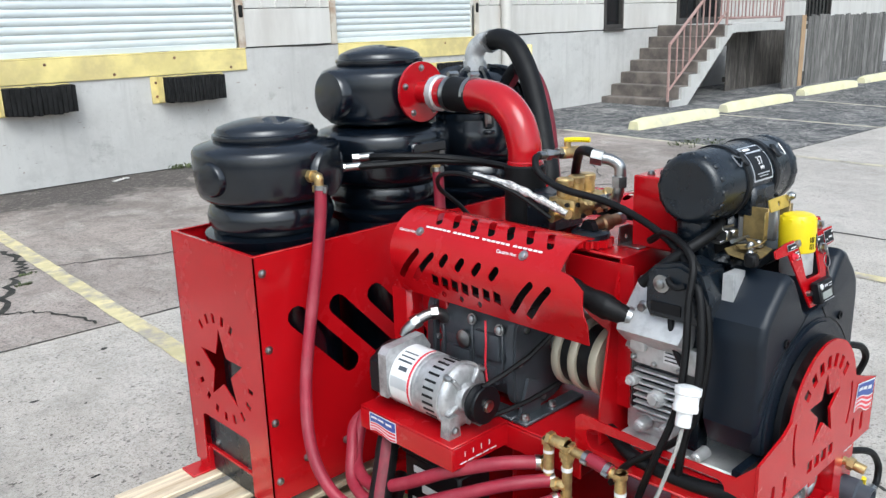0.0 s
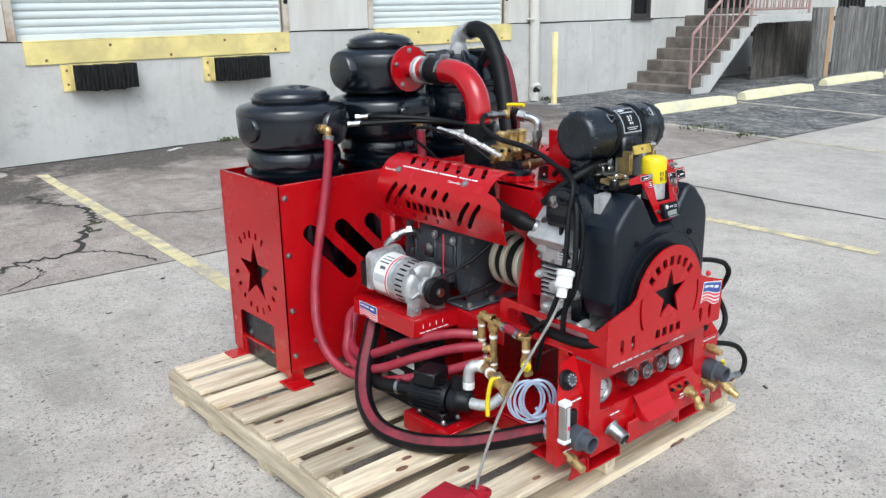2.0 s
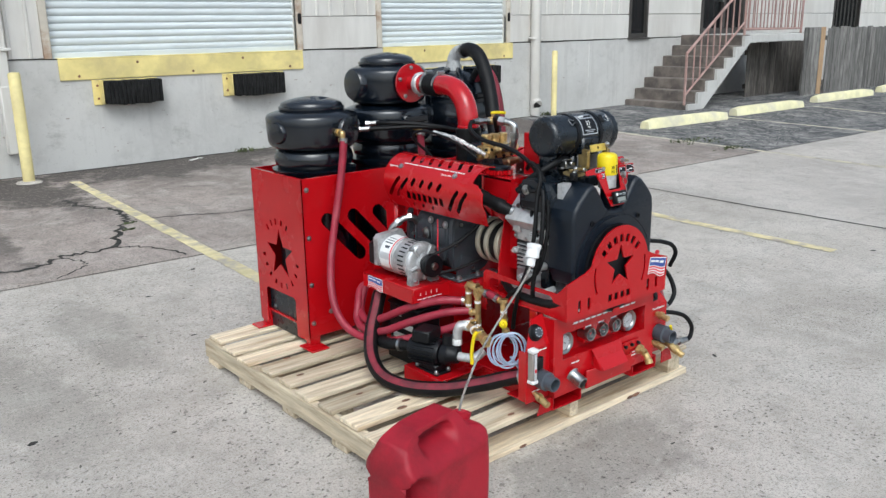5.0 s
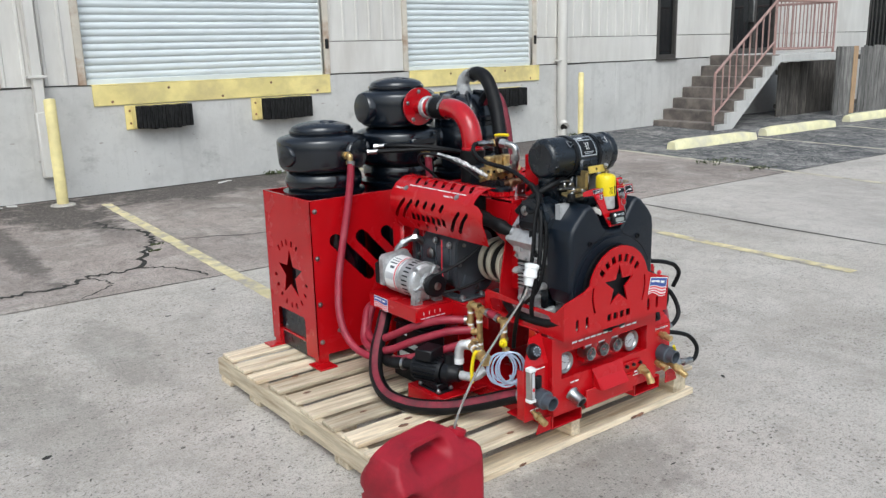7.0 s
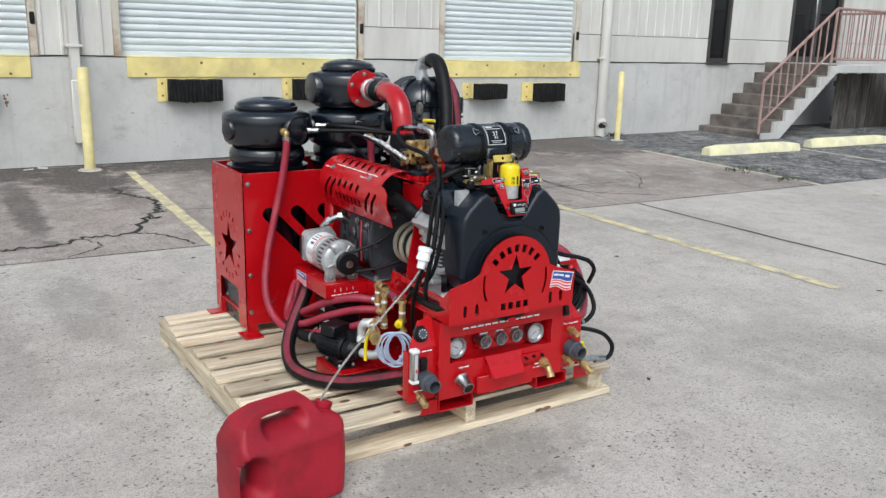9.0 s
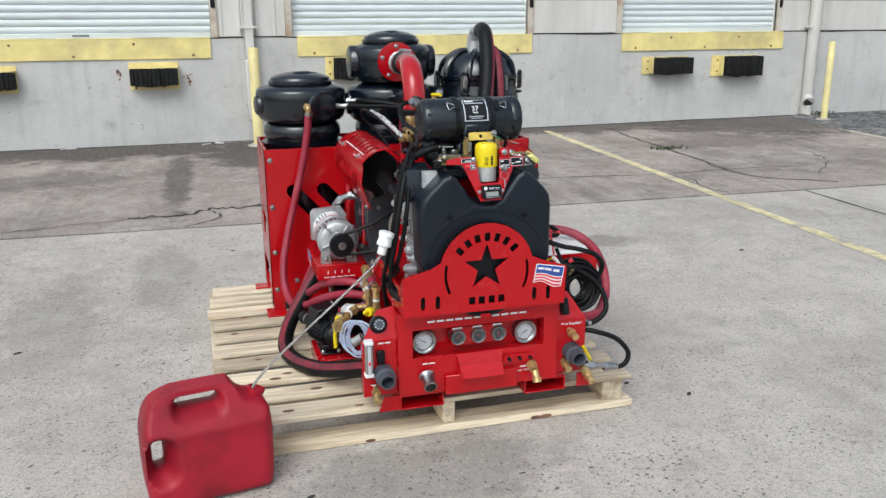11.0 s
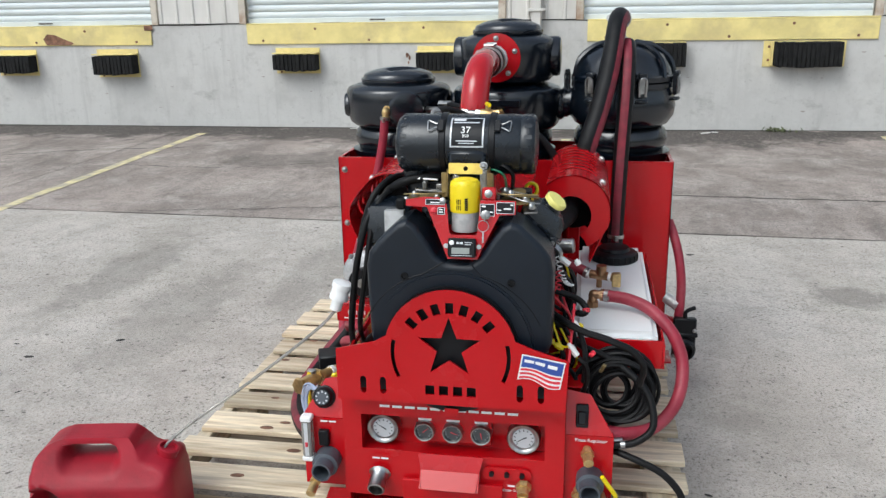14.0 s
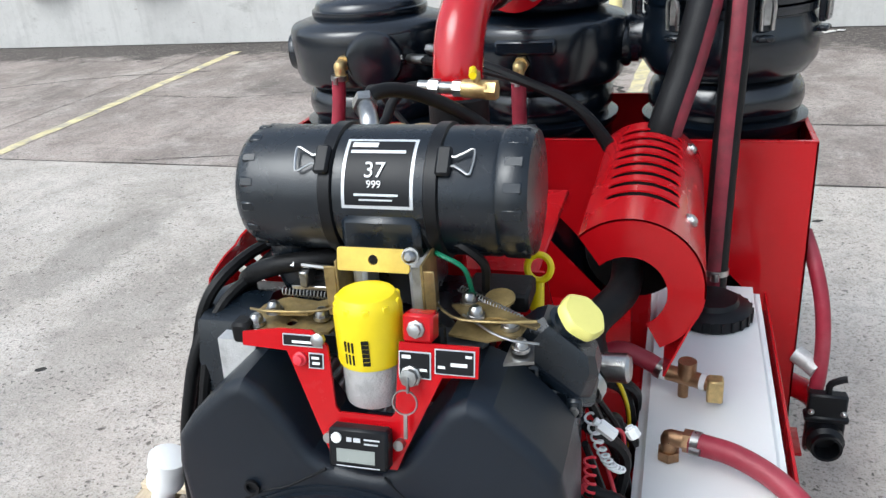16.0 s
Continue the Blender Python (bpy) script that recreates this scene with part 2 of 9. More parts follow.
GOLD = mat("yellow_chromate_steel", (0.34, 0.25, 0.105), 0.45, 0.7, var=0.35, scale=20, bump=0.15, dirt=(0.12, 0.10, 0.07), dirt_amount=0.6, dirt_scale=18)
ZINC_GOLD = mat("bright_yellow_zinc_plate", (0.66, 0.48, 0.10), 0.35, 0.55, var=0.2, scale=14, bump=0.08, dirt=(0.42, 0.30, 0.09), dirt_amount=0.5, dirt_scale=12)
CREAM = mat("cream_painted_pulley", (0.43, 0.39, 0.30), 0.4, 0.3, var=0.1, bump=0.1)
DISPLAY = mat("grey_liquid_crystal_display", (0.26, 0.28, 0.26), 0.25, var=0.05, bump=0)
GREEN_WIRE = mat("green_wire_insulation", (0.01, 0.16, 0.08), 0.4, var=0.1, bump=0)
DIAL = mat("dial_face_white", (0.50, 0.53, 0.55), 0.3, var=0.05, bump=0, coat=0.8)
DIAL_DARK = mat("dial_face_black", (0.03, 0.035, 0.04), 0.25, var=0.1, bump=0, coat=0.8)
LABEL_BLUE = mat("blue_print", (0.03, 0.07, 0.30), 0.4, var=0.05, bump=0)
LABEL_RED = mat("red_print", (0.65, 0.03, 0.05), 0.4, var=0.05, bump=0)
LABEL_BLACK = mat("black_print", (0.004, 0.0045, 0.006), 0.42, var=0.1, bump=0.05, spec=0.28)
LABEL_SILVER = mat("silver_print", (0.6, 0.62, 0.64), 0.35, 0.4, var=0.05, bump=0)
CLEAR = mat("clear_vinyl_tube", (0.46, 0.445, 0.41), 0.22, var=0.2, bump=0.03, trans=0.6)
CLEAR_BLUE = mat("bluish_vinyl_tube", (0.55, 0.62, 0.80), 0.2, var=0.08, bump=0.03, trans=0.45)
CAN_RED = mat("sun_faded_red_plastic", (0.31, 0.010, 0.023), 0.48, var=0.16, scale=4, bump=0.15, bump_scale=160, dirt=(0.15, 0.008, 0.014), dirt_amount=0.75, dirt_scale=5, spec=0.3)
WOOD = mat("raw_pine", (0.84, 0.715, 0.52), 0.7, var=0.18, scale=5, bump=0.3, bump_scale=60, dirt=(0.40, 0.265, 0.14), dirt_amount=0.7, dirt_scale=1.7, per_object=0.45, stretch=(1.0, 12, 12))
WOOD_Y = mat("raw_pine_lengthwise", (0.80, 0.68, 0.49), 0.7, var=0.16, scale=5, bump=0.45, bump_scale=60, dirt=(0.36, 0.24, 0.13), dirt_amount=0.8, dirt_scale=1.9, per_object=0.4, stretch=(12, 1.0, 12))
NEAR_STAINS = [(1.45, 0.45, 0.6, 0.3, 0.45), (3.35, 2.99, 0.3, 0.2, 0.55), (-0.6, 3.0, 0.25, 1.0, 0.4), (0.0, 2.3, 0.3, 1.0, 0.3), (0.5, 3.0, 0.2, 0.9, 0.3)]
CONCRETE = concrete("worn_concrete", (0.505, 0.462, 0.413), (0.268, 0.242, 0.213), (0.615, 0.578, 0.528), 0.88, 40, NEAR_STAINS, streak=0.4, pits=1.0)
CONCRETE_LIGHT = concrete("pale_concrete", (0.51, 0.468, 0.425), (0.285, 0.26, 0.232), (0.60, 0.56, 0.515), 0.85, streak=0.4, pits=0.8)
STAINS = [(-0.6, 8.0, 3.4, 0.8, 0.95), (1.25, 7.4, 0.6, 1.3, 0.95), (3.0, 8.0, 2.2, 0.95, 0.95), (5.8, 8.15, 2.4, 0.7, 0.9), (8.0, 7.7, 2.2, 1.2, 0.85), (-4.0, 8.1, 3.6, 0.8, 0.95), (0.55, 6.1, 0.16, 1.9, 0.75), (-0.7, 6.3, 1.0, 0.6, 0.5), (6.8, 6.6, 1.6, 0.6, 0.5)]
CONCRETE_BROWN = concrete("stained_brown_concrete", (0.40, 0.338, 0.302), (0.150, 0.130, 0.117), (0.52, 0.462, 0.418), 1.1, 38, STAINS, 0.8)
ASPHALT = concrete("patched_asphalt", (0.095, 0.098, 0.105), (0.035, 0.036, 0.039), (0.44, 0.42, 0.39), 1.3, 60, streak=0.2, broken=0.9)
EARTH = mat("dark_joint_filler", (0.05, 0.045, 0.04), 0.95, var=0.4, scale=8, bump=0.6, bump_scale=80)
CRACK = mat("dark_crack", (0.03, 0.028, 0.024), 0.95, var=0.4, scale=12, bump=0.5, bump_scale=80)
LINE = mat("worn_yellow_road_paint", (0.61, 0.53, 0.30), 0.75, var=0.16, scale=6, dirt=(0.35, 0.31, 0.275), dirt_amount=1.0, dirt_scale=7, bump=0.3, bump_scale=100, dirt_range=(0.46, 0.63))
LINE_PALE = mat("worn_cream_road_paint", (0.55, 0.50, 0.37), 0.8, var=0.1, scale=6, dirt=(0.3, 0.275, 0.24), dirt_amount=1.0, dirt_scale=5, bump=0.3, bump_scale=100, dirt_range=(0.42, 0.60))
KERB = mat("yellow_painted_concrete", (0.76, 0.71, 0.44), 0.8, var=0.1, scale=5, dirt=(0.58, 0.54, 0.43), dirt_amount=0.8, dirt_scale=3, bump=0.4, bump_scale=80)
DOCK_YELLOW = mat("weathered_yellow_steel", (0.74, 0.62, 0.25), 0.6, var=0.1, scale=3, dirt=(0.50, 0.41, 0.20), dirt_amount=0.7, dirt_scale=2.5, bump=0.1, bump_scale=60)
POST_YELLOW = mat("yellow_painted_post", (0.74, 0.64, 0.30), 0.55, var=0.1, scale=4, dirt=(0.52, 0.43, 0.22), dirt_amount=0.6, dirt_scale=3, bump=0.1)
WALL_PAINT = wall_paint("painted_concrete_wall", (0.545, 0.535, 0.51), (0.41, 0.40, 0.38), (0.26, 0.247, 0.228))
SIDING = mat("cream_metal_siding", (0.62, 0.60, 0.56), 0.6, var=0.05, scale=2, dirt=(0.47, 0.44, 0.40), dirt_amount=0.6, dirt_scale=0.9, bump=0.08, bump_scale=40, stretch=(2, 2, 0.4))
ROLLER = mat("white_roller_door", (0.64, 0.685, 0.69), 0.45, 0.0, var=0.04, scale=3, dirt=(0.53, 0.56, 0.57), dirt_amount=0.5, dirt_scale=1.2, bump=0.06, per_object=0.06)
RUST = mat("rusted_steel", (0.20, 0.10, 0.06), 0.85, var=0.4, scale=15, bump=0.5, bump_scale=80)
JAMB = mat("rust_stained_door_jamb", (0.55, 0.50, 0.42), 0.7, var=0.1, scale=4, dirt=(0.28, 0.16, 0.09), dirt_amount=0.9, dirt_scale=3, bump=0.2, bump_scale=60)
DOCK_RUBBER = mat("weathered_dock_rubber", (0.010, 0.010, 0.010), 0.8, var=0.5, scale=12, bump=0.9, bump_scale=50, stretch=(3, 1, 1), spec=0.25)
STEP = mat("grimy_concrete_step", (0.165, 0.14, 0.122), 0.85, var=0.25, scale=4, dirt=(0.065, 0.058, 0.053), dirt_amount=0.85, dirt_scale=2.5, bump=0.4, bump_scale=70)
CHIP = mat("bare_concrete_chip", (0.36, 0.33, 0.30), 0.9, var=0.2, bump=0.3)
RAIL = mat("faded_red_brown_rail_paint", (0.33, 0.205, 0.18), 0.65, var=0.15, scale=6, dirt=(0.42, 0.31, 0.28), dirt_amount=0.5, dirt_scale=5, bump=0.1)
FENCE = mat("weathered_grey_fence", (0.235, 0.225, 0.21), 0.85, var=0.3, scale=5, dirt=(0.08, 0.072, 0.066), dirt_amount=0.85, dirt_scale=1.4, bump=0.4, bump_scale=50, per_object=0.5, stretch=(7, 7, 0.8))
FENCE_TAN = mat("tan_fence_post", (0.42, 0.28, 0.16), 0.85, var=0.2, scale=5, bump=0.3, bump_scale=50, stretch=(9, 9, 0.8))
FENCE_DARK = mat("dark_fence", (0.13, 0.115, 0.10), 0.85, var=0.35, scale=5, dirt=(0.03, 0.025, 0.022), dirt_amount=0.9, dirt_scale=1.3, bump=0.4, bump_scale=50, per_object=0.5, stretch=(7, 7, 0.9))
GLASS_DARK = mat("dark_window_glass", (0.012, 0.013, 0.014), 0.06, var=0.1, bump=0)
FRAME_DARK = mat("dark_window_frame", (0.05, 0.045, 0.04), 0.5, var=0.2, bump=0.1)
INSIDE = mat("dim_interior_wall", (0.08, 0.07, 0.06), 0.9, var=0.2, bump=0)
# Dark flecks: the shade inside small pits is put into this colour.
PIT_SHADE = mat("pit_shade_and_chip", (0.21, 0.19, 0.168), 0.95, var=0.4, scale=14, bump=0.3, bump_scale=90, spec=0.15)
WEED = mat("green_weeds", (0.085, 0.100, 0.042), 0.75, var=0.35, scale=30, bump=0)
SLOT_BLACK = mat("matt_slot_black", (0.006, 0.006, 0.006), 0.9, var=0.2, bump=0.2, spec=0.15)
WRAP = mat("crinkled_foil_wrap", (0.58, 0.565, 0.55), 0.36, 0.6, var=0.5, scale=90, bump=1.0, bump_scale=160)
LITTER = mat("pale_litter", (0.6, 0.58, 0.55), 0.8, var=0.1, bump=0.2)


# ---- mesh helpers ----
def finish(name, bm, material, smooth=38):
    bmesh.ops.recalc_face_normals(bm, faces=bm.faces)
    me = bpy.data.meshes.new(name)
    bm.to_mesh(me)
    bm.free()
    for mt in (material if isinstance(material, (list, tuple)) else [material]):
        me.materials.append(mt)
    me.polygons.foreach_set("use_smooth", [True] * len(me.polygons))
    me.set_sharp_from_angle(angle=radians(smooth))
    return new(name, me)


def thing(name, label, category, base=(0, 0, 0), group="", kind=""):
    ob = new(name)
    ob.empty_display_size = 0.05
    ob.location = base
    return tagged(ob, label, category, group, kind)


def attach(ob, parent):
    ob.parent = parent
    ob.matrix_parent_inverse = Matrix.Translation(-parent.location) if parent.parent is None else Matrix.Identity(4)
    return ob


def part(name, bm, material, parent, label="", smooth=38):
    ob = finish(name, bm, material, smooth)
    if label:
        ob["label"] = label
    return attach(ob, parent)


def solo(name, bm, material, label, category, group="", kind="", smooth=38):
    return tagged(finish(name, bm, material, smooth), label, category, group, kind)


def B():
    return bmesh.new()


def box(bm, x0, x1, y0, y1, z0, z1, bev=0.0, m=None, seg=1):
    v = bmesh.ops.create_cube(bm, size=1.0)["verts"]
    t = Matrix.Translation(((x0 + x1) / 2, (y0 + y1) / 2, (z0 + z1) / 2)) @ Matrix.Diagonal((x1 - x0, y1 - y0, z1 - z0, 1))
    bmesh.ops.transform(bm, matrix=(m @ t) if m else t, verts=v)
    if bev:
        e = list({e for x in v for e in x.link_edges})
        bmesh.ops.bevel(bm, geom=e, offset=bev, segments=seg, affect="EDGES", profile=0.6)
    return bm


def frame_of(axis):
    a = Vector(axis).normalized()
    u = a.cross(Vector((0, 0, 1)) if abs(a.z) < 0.9 else Vector((1, 0, 0))).normalized()
    return u, a.cross(u).normalized(), a


def lathe(bm, prof, origin, axis=(0, 0, 1), seg=28):
    """Revolves (radius, height) pairs round an axis; ends are capped."""
    u, w, a = frame_of(axis)
    o = Vector(origin)
    rings = []
    for r, h in prof:
        rings.append([bm.verts.new(o + a * h + (u * math.cos(2 * math.pi * i / seg) + w * math.sin(2 * math.pi * i / seg)) * max(r, 1e-4)) for i in range(seg)])
    for p, q in zip(rings, rings[1:]):
        for i in range(seg):
            j = (i + 1) % seg
            bm.faces.new((p[i], p[j], q[j], q[i]))
    bm.faces.new(rings[0])
    bm.faces.new(rings[-1])
    return bm


def cyl(bm, p0, p1, r0, r1=None, seg=18, bev=0.0):
    p0, p1 = Vector(p0), Vector(p1)
    r1 = r0 if r1 is None else r1
    h = (p1 - p0).length
    prof = [(r0, 0), (r1, h)] if not bev else [(r0 - bev, 0), (r0, bev), (r1, h - bev), (r1 - bev, h)]
    return lathe(bm, prof, p0, p1 - p0, seg)


def hexa(bm, p0, p1, r):
    return cyl(bm, p0, p1, r, seg=6)


def spline(pts, steps=6, closed=False):
    P = [Vector(p) for p in pts]
    n = len(P)
    out = []
    for i in range(n if closed else n - 1):
        if closed:
            a, b, c, d = P[i - 1], P[i], P[(i + 1) % n], P[(i + 2) % n]
        else:
            b, c = P[i], P[i + 1]
            a = P[i - 1] if i else b * 2 - c
            d = P[i + 2] if i + 2 < n else c * 2 - b
        for s in range(steps):
            t = s / steps
            out.append(0.5 * ((2 * b) + (c - a) * t + (2 * a - 5 * b + 4 * c - d) * t * t + (3 * b - a - 3 * c + d) * t ** 3))
    if not closed:
        out.append(P[-1])
    return out


def tube(bm, pts, r, seg=10, steps=6, smooth=True, closed=False, stripe=None):
    """A tube along a smooth line. stripe: x, y, z, limit: a band on the sides that face that way."""
    P = spline(pts, steps, closed) if smooth else [Vector(p) for p in pts]
    n = len(P)
    rings, u = [], None
    for i, p in enumerate(P):
        t = ((P[(i + 1) % n] - P[i - 1]) if closed else (P[min(i + 1, n - 1)] - P[max(i - 1, 0)])).normalized()
        if u is None:
            u = frame_of(t)[0]
        u = (u - t * u.dot(t)).normalized()
        w = t.cross(u)
        rr = r[i * len(r) // n] if isinstance(r, (list, tuple)) else r
        rings.append([bm.verts.new(p + (u * math.cos(2 * math.pi * k / seg) + w * math.sin(2 * math.pi * k / seg)) * rr) for k in range(seg)])
    for i in range(n if closed else n - 1):
        p, q = rings[i], rings[(i + 1) % n]
        for k in range(seg):
            bm.faces.new((p[k], p[(k + 1) % seg], q[(k + 1) % seg], q[k]))
    if not closed:
        bm.faces.new(rings[0])
        bm.faces.new(rings[-1])
    if stripe:
        # a thin band moulded into the side that faces the given way
        S, half, rows = Vector(stripe[:3]).normalized(), math.acos(stripe[3]), []
        for i, p in enumerate(P):
            t = (P[min(i + 1, n - 1)] - P[max(i - 1, 0)]).normalized()
            d = (S - t * S.dot(t)).normalized()
            w = t.cross(d)
            rows.append([bm.verts.new(p + (d * math.cos(a) + w * math.sin(a)) * r * 1.015) for a in np.linspace(-half, half, 7)])
        for a, b in zip(rows, rows[1:]):
            for k in range(6):
                bm.faces.new((a[k], a[k + 1], b[k + 1], b[k])).material_index = 1
    return bm


def inside(poly, x, y):
    hit, n = False, len(poly)
    for i in range(n):
        (x0, y0), (x1, y1) = poly[i - 1], poly[i]
        if (y0 > y) != (y1 > y) and x < (x1 - x0) * (y - y0) / (y1 - y0) + x0:
            hit = not hit
    return hit


def edge_gap(polys, pts):
    """The distance of each point from the nearest outline."""
    best = np.full(len(pts), 1e9)
    for poly in polys:
        a = np.array(poly)
        b = np.roll(a, -1, axis=0)
        for p, q in zip(a, b):
            d = q - p
            t = np.clip(((pts - p) @ d) / max(d @ d, 1e-12), 0, 1)
            best = np.minimum(best, np.hypot(*(pts - p - t[:, None] * d).T))
    return best


def sheet(bm, outer, holes, fmap, grid=0.0, extra=()):
    """A plate with real cut-outs: fmap(u, v, side) gives the place of the outline's point on side 0 or 1."""
    from mathutils import geometry
    loops = [list(outer)] + [list(h) for h in holes]
    pts, edges = [], []
    for lp in loops:
        k = len(pts)
        pts += lp
        edges += [(k + i, k + (i + 1) % len(lp)) for i in range(len(lp))]
    if grid:
        xs, ys = [p[0] for p in outer], [p[1] for p in outer]
        gx, gy = np.meshgrid(np.arange(min(xs) + grid / 2, max(xs), grid), np.arange(min(ys) + grid / 2, max(ys), grid))
        g = np.stack([gx.ravel(), gy.ravel()], 1)
        gap = edge_gap(loops, g)
        for (x, y), d in zip(g, gap):
            if d > grid * 0.45 and inside(outer, x, y) and not any(inside(h, x, y) for h in holes):
                pts.append((float(x), float(y)))
    pts += list(extra)
    vs, _, fs, _, _, _ = geometry.delaunay_2d_cdt([Vector(p) for p in pts], edges, [], 0, 1e-6)
    keep = []
    for f in fs:
        cx, cy = sum(vs[i].x for i in f) / len(f), sum(vs[i].y for i in f) / len(f)
        if inside(outer, cx, cy) and not any(inside(h, cx, cy) for h in holes):
            keep.append(f)
    lay = [[bm.verts.new(fmap(v.x, v.y, s)) for v in vs] for s in (0, 1)]
    rim = {}
    for f in keep:
        bm.faces.new([lay[0][i] for i in f])
        bm.faces.new([lay[1][i] for i in reversed(f)])
        for i, j in zip(f, list(f[1:]) + [f[0]]):
            rim[(i, j)] = rim.get((i, j), 0) + 1
    for i, j in rim:
        if (j, i) not in rim:
            bm.faces.new((lay[0][j], lay[0][i], lay[1][i], lay[1][j]))
    bmesh.ops.delete(bm, geom=[v for v in bm.verts if not v.link_faces], context="VERTS")
    return bm


def fill(bm, loop):
    """Closes a loop of vertices that lie in a plane across y."""
    from mathutils import geometry
    for a, b, c in geometry.tessellate_polygon([[Vector((v.co.x, v.co.z, 0)) for v in loop]]):
        bm.faces.new((loop[a], loop[b], loop[c]))


def flat(o, U, V, th):
    """A map for sheet(): a flat plate at o along U and V, with its thickness behind it."""
    o, U, V = Vector(o), Vector(U), Vector(V)
    N = U.cross(V).normalized()
    return lambda u, v, s: o + U * u + V * v - N * (th * s)


def rect(u0, u1, v0, v1, r=0.0, n=4):
    if not r:
        return [(u0, v0), (u1, v0), (u1, v1), (u0, v1)]
    out = []
    for cx, cy, a in ((u1 - r, v0 + r, -90), (u1 - r, v1 - r, 0), (u0 + r, v1 - r, 90), (u0 + r, v0 + r, 180)):
        out += [(cx + r * math.cos(radians(a + 90 * i / n)), cy + r * math.sin(radians(a + 90 * i / n))) for i in range(n + 1)]
    return out


def slot(u, v, length, width, ang, n=5):
    c, s = math.cos(radians(ang)), math.sin(radians(ang))
    pts = []
    for sx, a0 in ((1, -90), (-1, 90)):
        for i in range(n + 1):
            a = radians(a0 + 180 * i / n)
            pts.append((sx * (length - width) / 2 + width / 2 * math.cos(a), width / 2 * math.sin(a)))
    return [(u + x * c - y * s, v + x * s + y * c) for x, y in pts]


def dense(loop, step=0.008):
    """The same outline with more points, so that it can bend."""
    out = []
    for (a, b), (c, d) in zip(loop, loop[1:] + loop[:1]):
        n = max(1, int(math.hypot(c - a, d - b) / step))
        out += [(a + (c - a) * i / n, b + (d - b) * i / n) for i in range(n)]
    return out


def star(u, v, r, inner=0.4, turn=90):
    return [(u + (r if i % 2 == 0 else r * inner) * math.cos(radians(turn + 36 * i)), v + (r if i % 2 == 0 else r * inner) * math.sin(radians(turn + 36 * i))) for i in range(10)]


def disc(u, v, r, n=16):
    return [(u + r * math.cos(2 * math.pi * i / n), v + r * math.sin(2 * math.pi * i / n)) for i in range(n)]


def bar(u, v, w, h, ang=0):
    c, s = math.cos(radians(ang)), math.sin(radians(ang))
    return [(u + x * c - y * s, v + x * s + y * c) for x, y in ((-w / 2, -h / 2), (w / 2, -h / 2), (w / 2, h / 2), (-w / 2, h / 2))]


def arc_bars(u, v, r, angles, w, h):
    return [bar(u + r * math.cos(radians(a)), v + r * math.sin(radians(a)), w, h, a - 90) for a in angles]


def bolts(parent, places, axis, r=0.008, name="bolt", h=0.008, material=None):
    a = Vector(axis).normalized()
    for p in places:
        bm = B()
        cyl(bm, p, Vector(p) + a * h * 0.35, r * 1.25, seg=12)
        lathe(bm, [(r, 0), (r * 0.9, h * 0.5), (r * 0.5, h * 0.75)], Vector(p) + a * h * 0.35, a, seg=8)
        part(name, bm, material or STEEL, parent)


def marks(parent, o, U, V, rects, material, lift=0.0012, name="print"):
    """Thin printed bars on a face: rects of u0, u1, v0, v1."""
    o, U, V = Vector(o), Vector(U).normalized(), Vector(V).normalized()
    N = U.cross(V)
    for u0, u1, v0, v1 in rects:
        bm = B()
        bm.faces.new([bm.verts.new(o + U * u + V * v + N * lift) for u, v in ((u0, v0), (u1, v0), (u1, v1), (u0, v1))])
        part(name, bm, material, parent)


def words(parent, text, o, U, V, size, material, lift=0.0015):
    cu = bpy.data.curves.new("lettering", "FONT")
    cu.body, cu.size, cu.align_x, cu.align_y = text, size, "CENTER", "CENTER"
    cu.extrude = 0.0003
    tmp = bpy.data.objects.new("lettering", cu)
    scene.collection.objects.link(tmp)
    me = bpy.data.meshes.new_from_object(tmp.evaluated_get(bpy.context.evaluated_depsgraph_get()))
    bpy.data.objects.remove(tmp)
    bpy.data.curves.remove(cu)
    U, V = Vector(U).normalized(), Vector(V).normalized()
    N = U.cross(V)
    M = Matrix((U, V, N)).transposed().to_4x4()
    me.transform(Matrix.Translation(Vector(o) + N * lift) @ M)
    me.materials.clear()
    me.materials.append(material)
    return attach(new("lettering", me), parent)


# ---- ground ----
bm = B()
S = 1500
bm.faces.new([bm.verts.new(p) for p in ((-S, -S, -0.05), (S, -S, -0.05), (S, S, -0.05), (-S, S, -0.05))])
solo("ground", bm, EARTH, "dark earth under the paving", "ground", kind="structure")

pavement = thing("pavement", "worn concrete yard paving in large cast slabs", "pavement", kind="structure")


def gz(x, y):
    """The height of the yard: it rises gently towards the building."""
    return max(0.0, min(1.0, (y - 2.4) / 5.95)) * (0.045 + 0.005 * max(0.0, min(x, 14.0) - 2))


def slab(outline, material):
    bm = B()
    sheet(bm, dense(outline, 0.8), [], lambda u, v, s: Vector((u, v, gz(u, v) - 0.12 * s)), 0.8)
    part("slab", bm, material, pavement)


def joint(x):
    return 4.19 - 0.033 * x


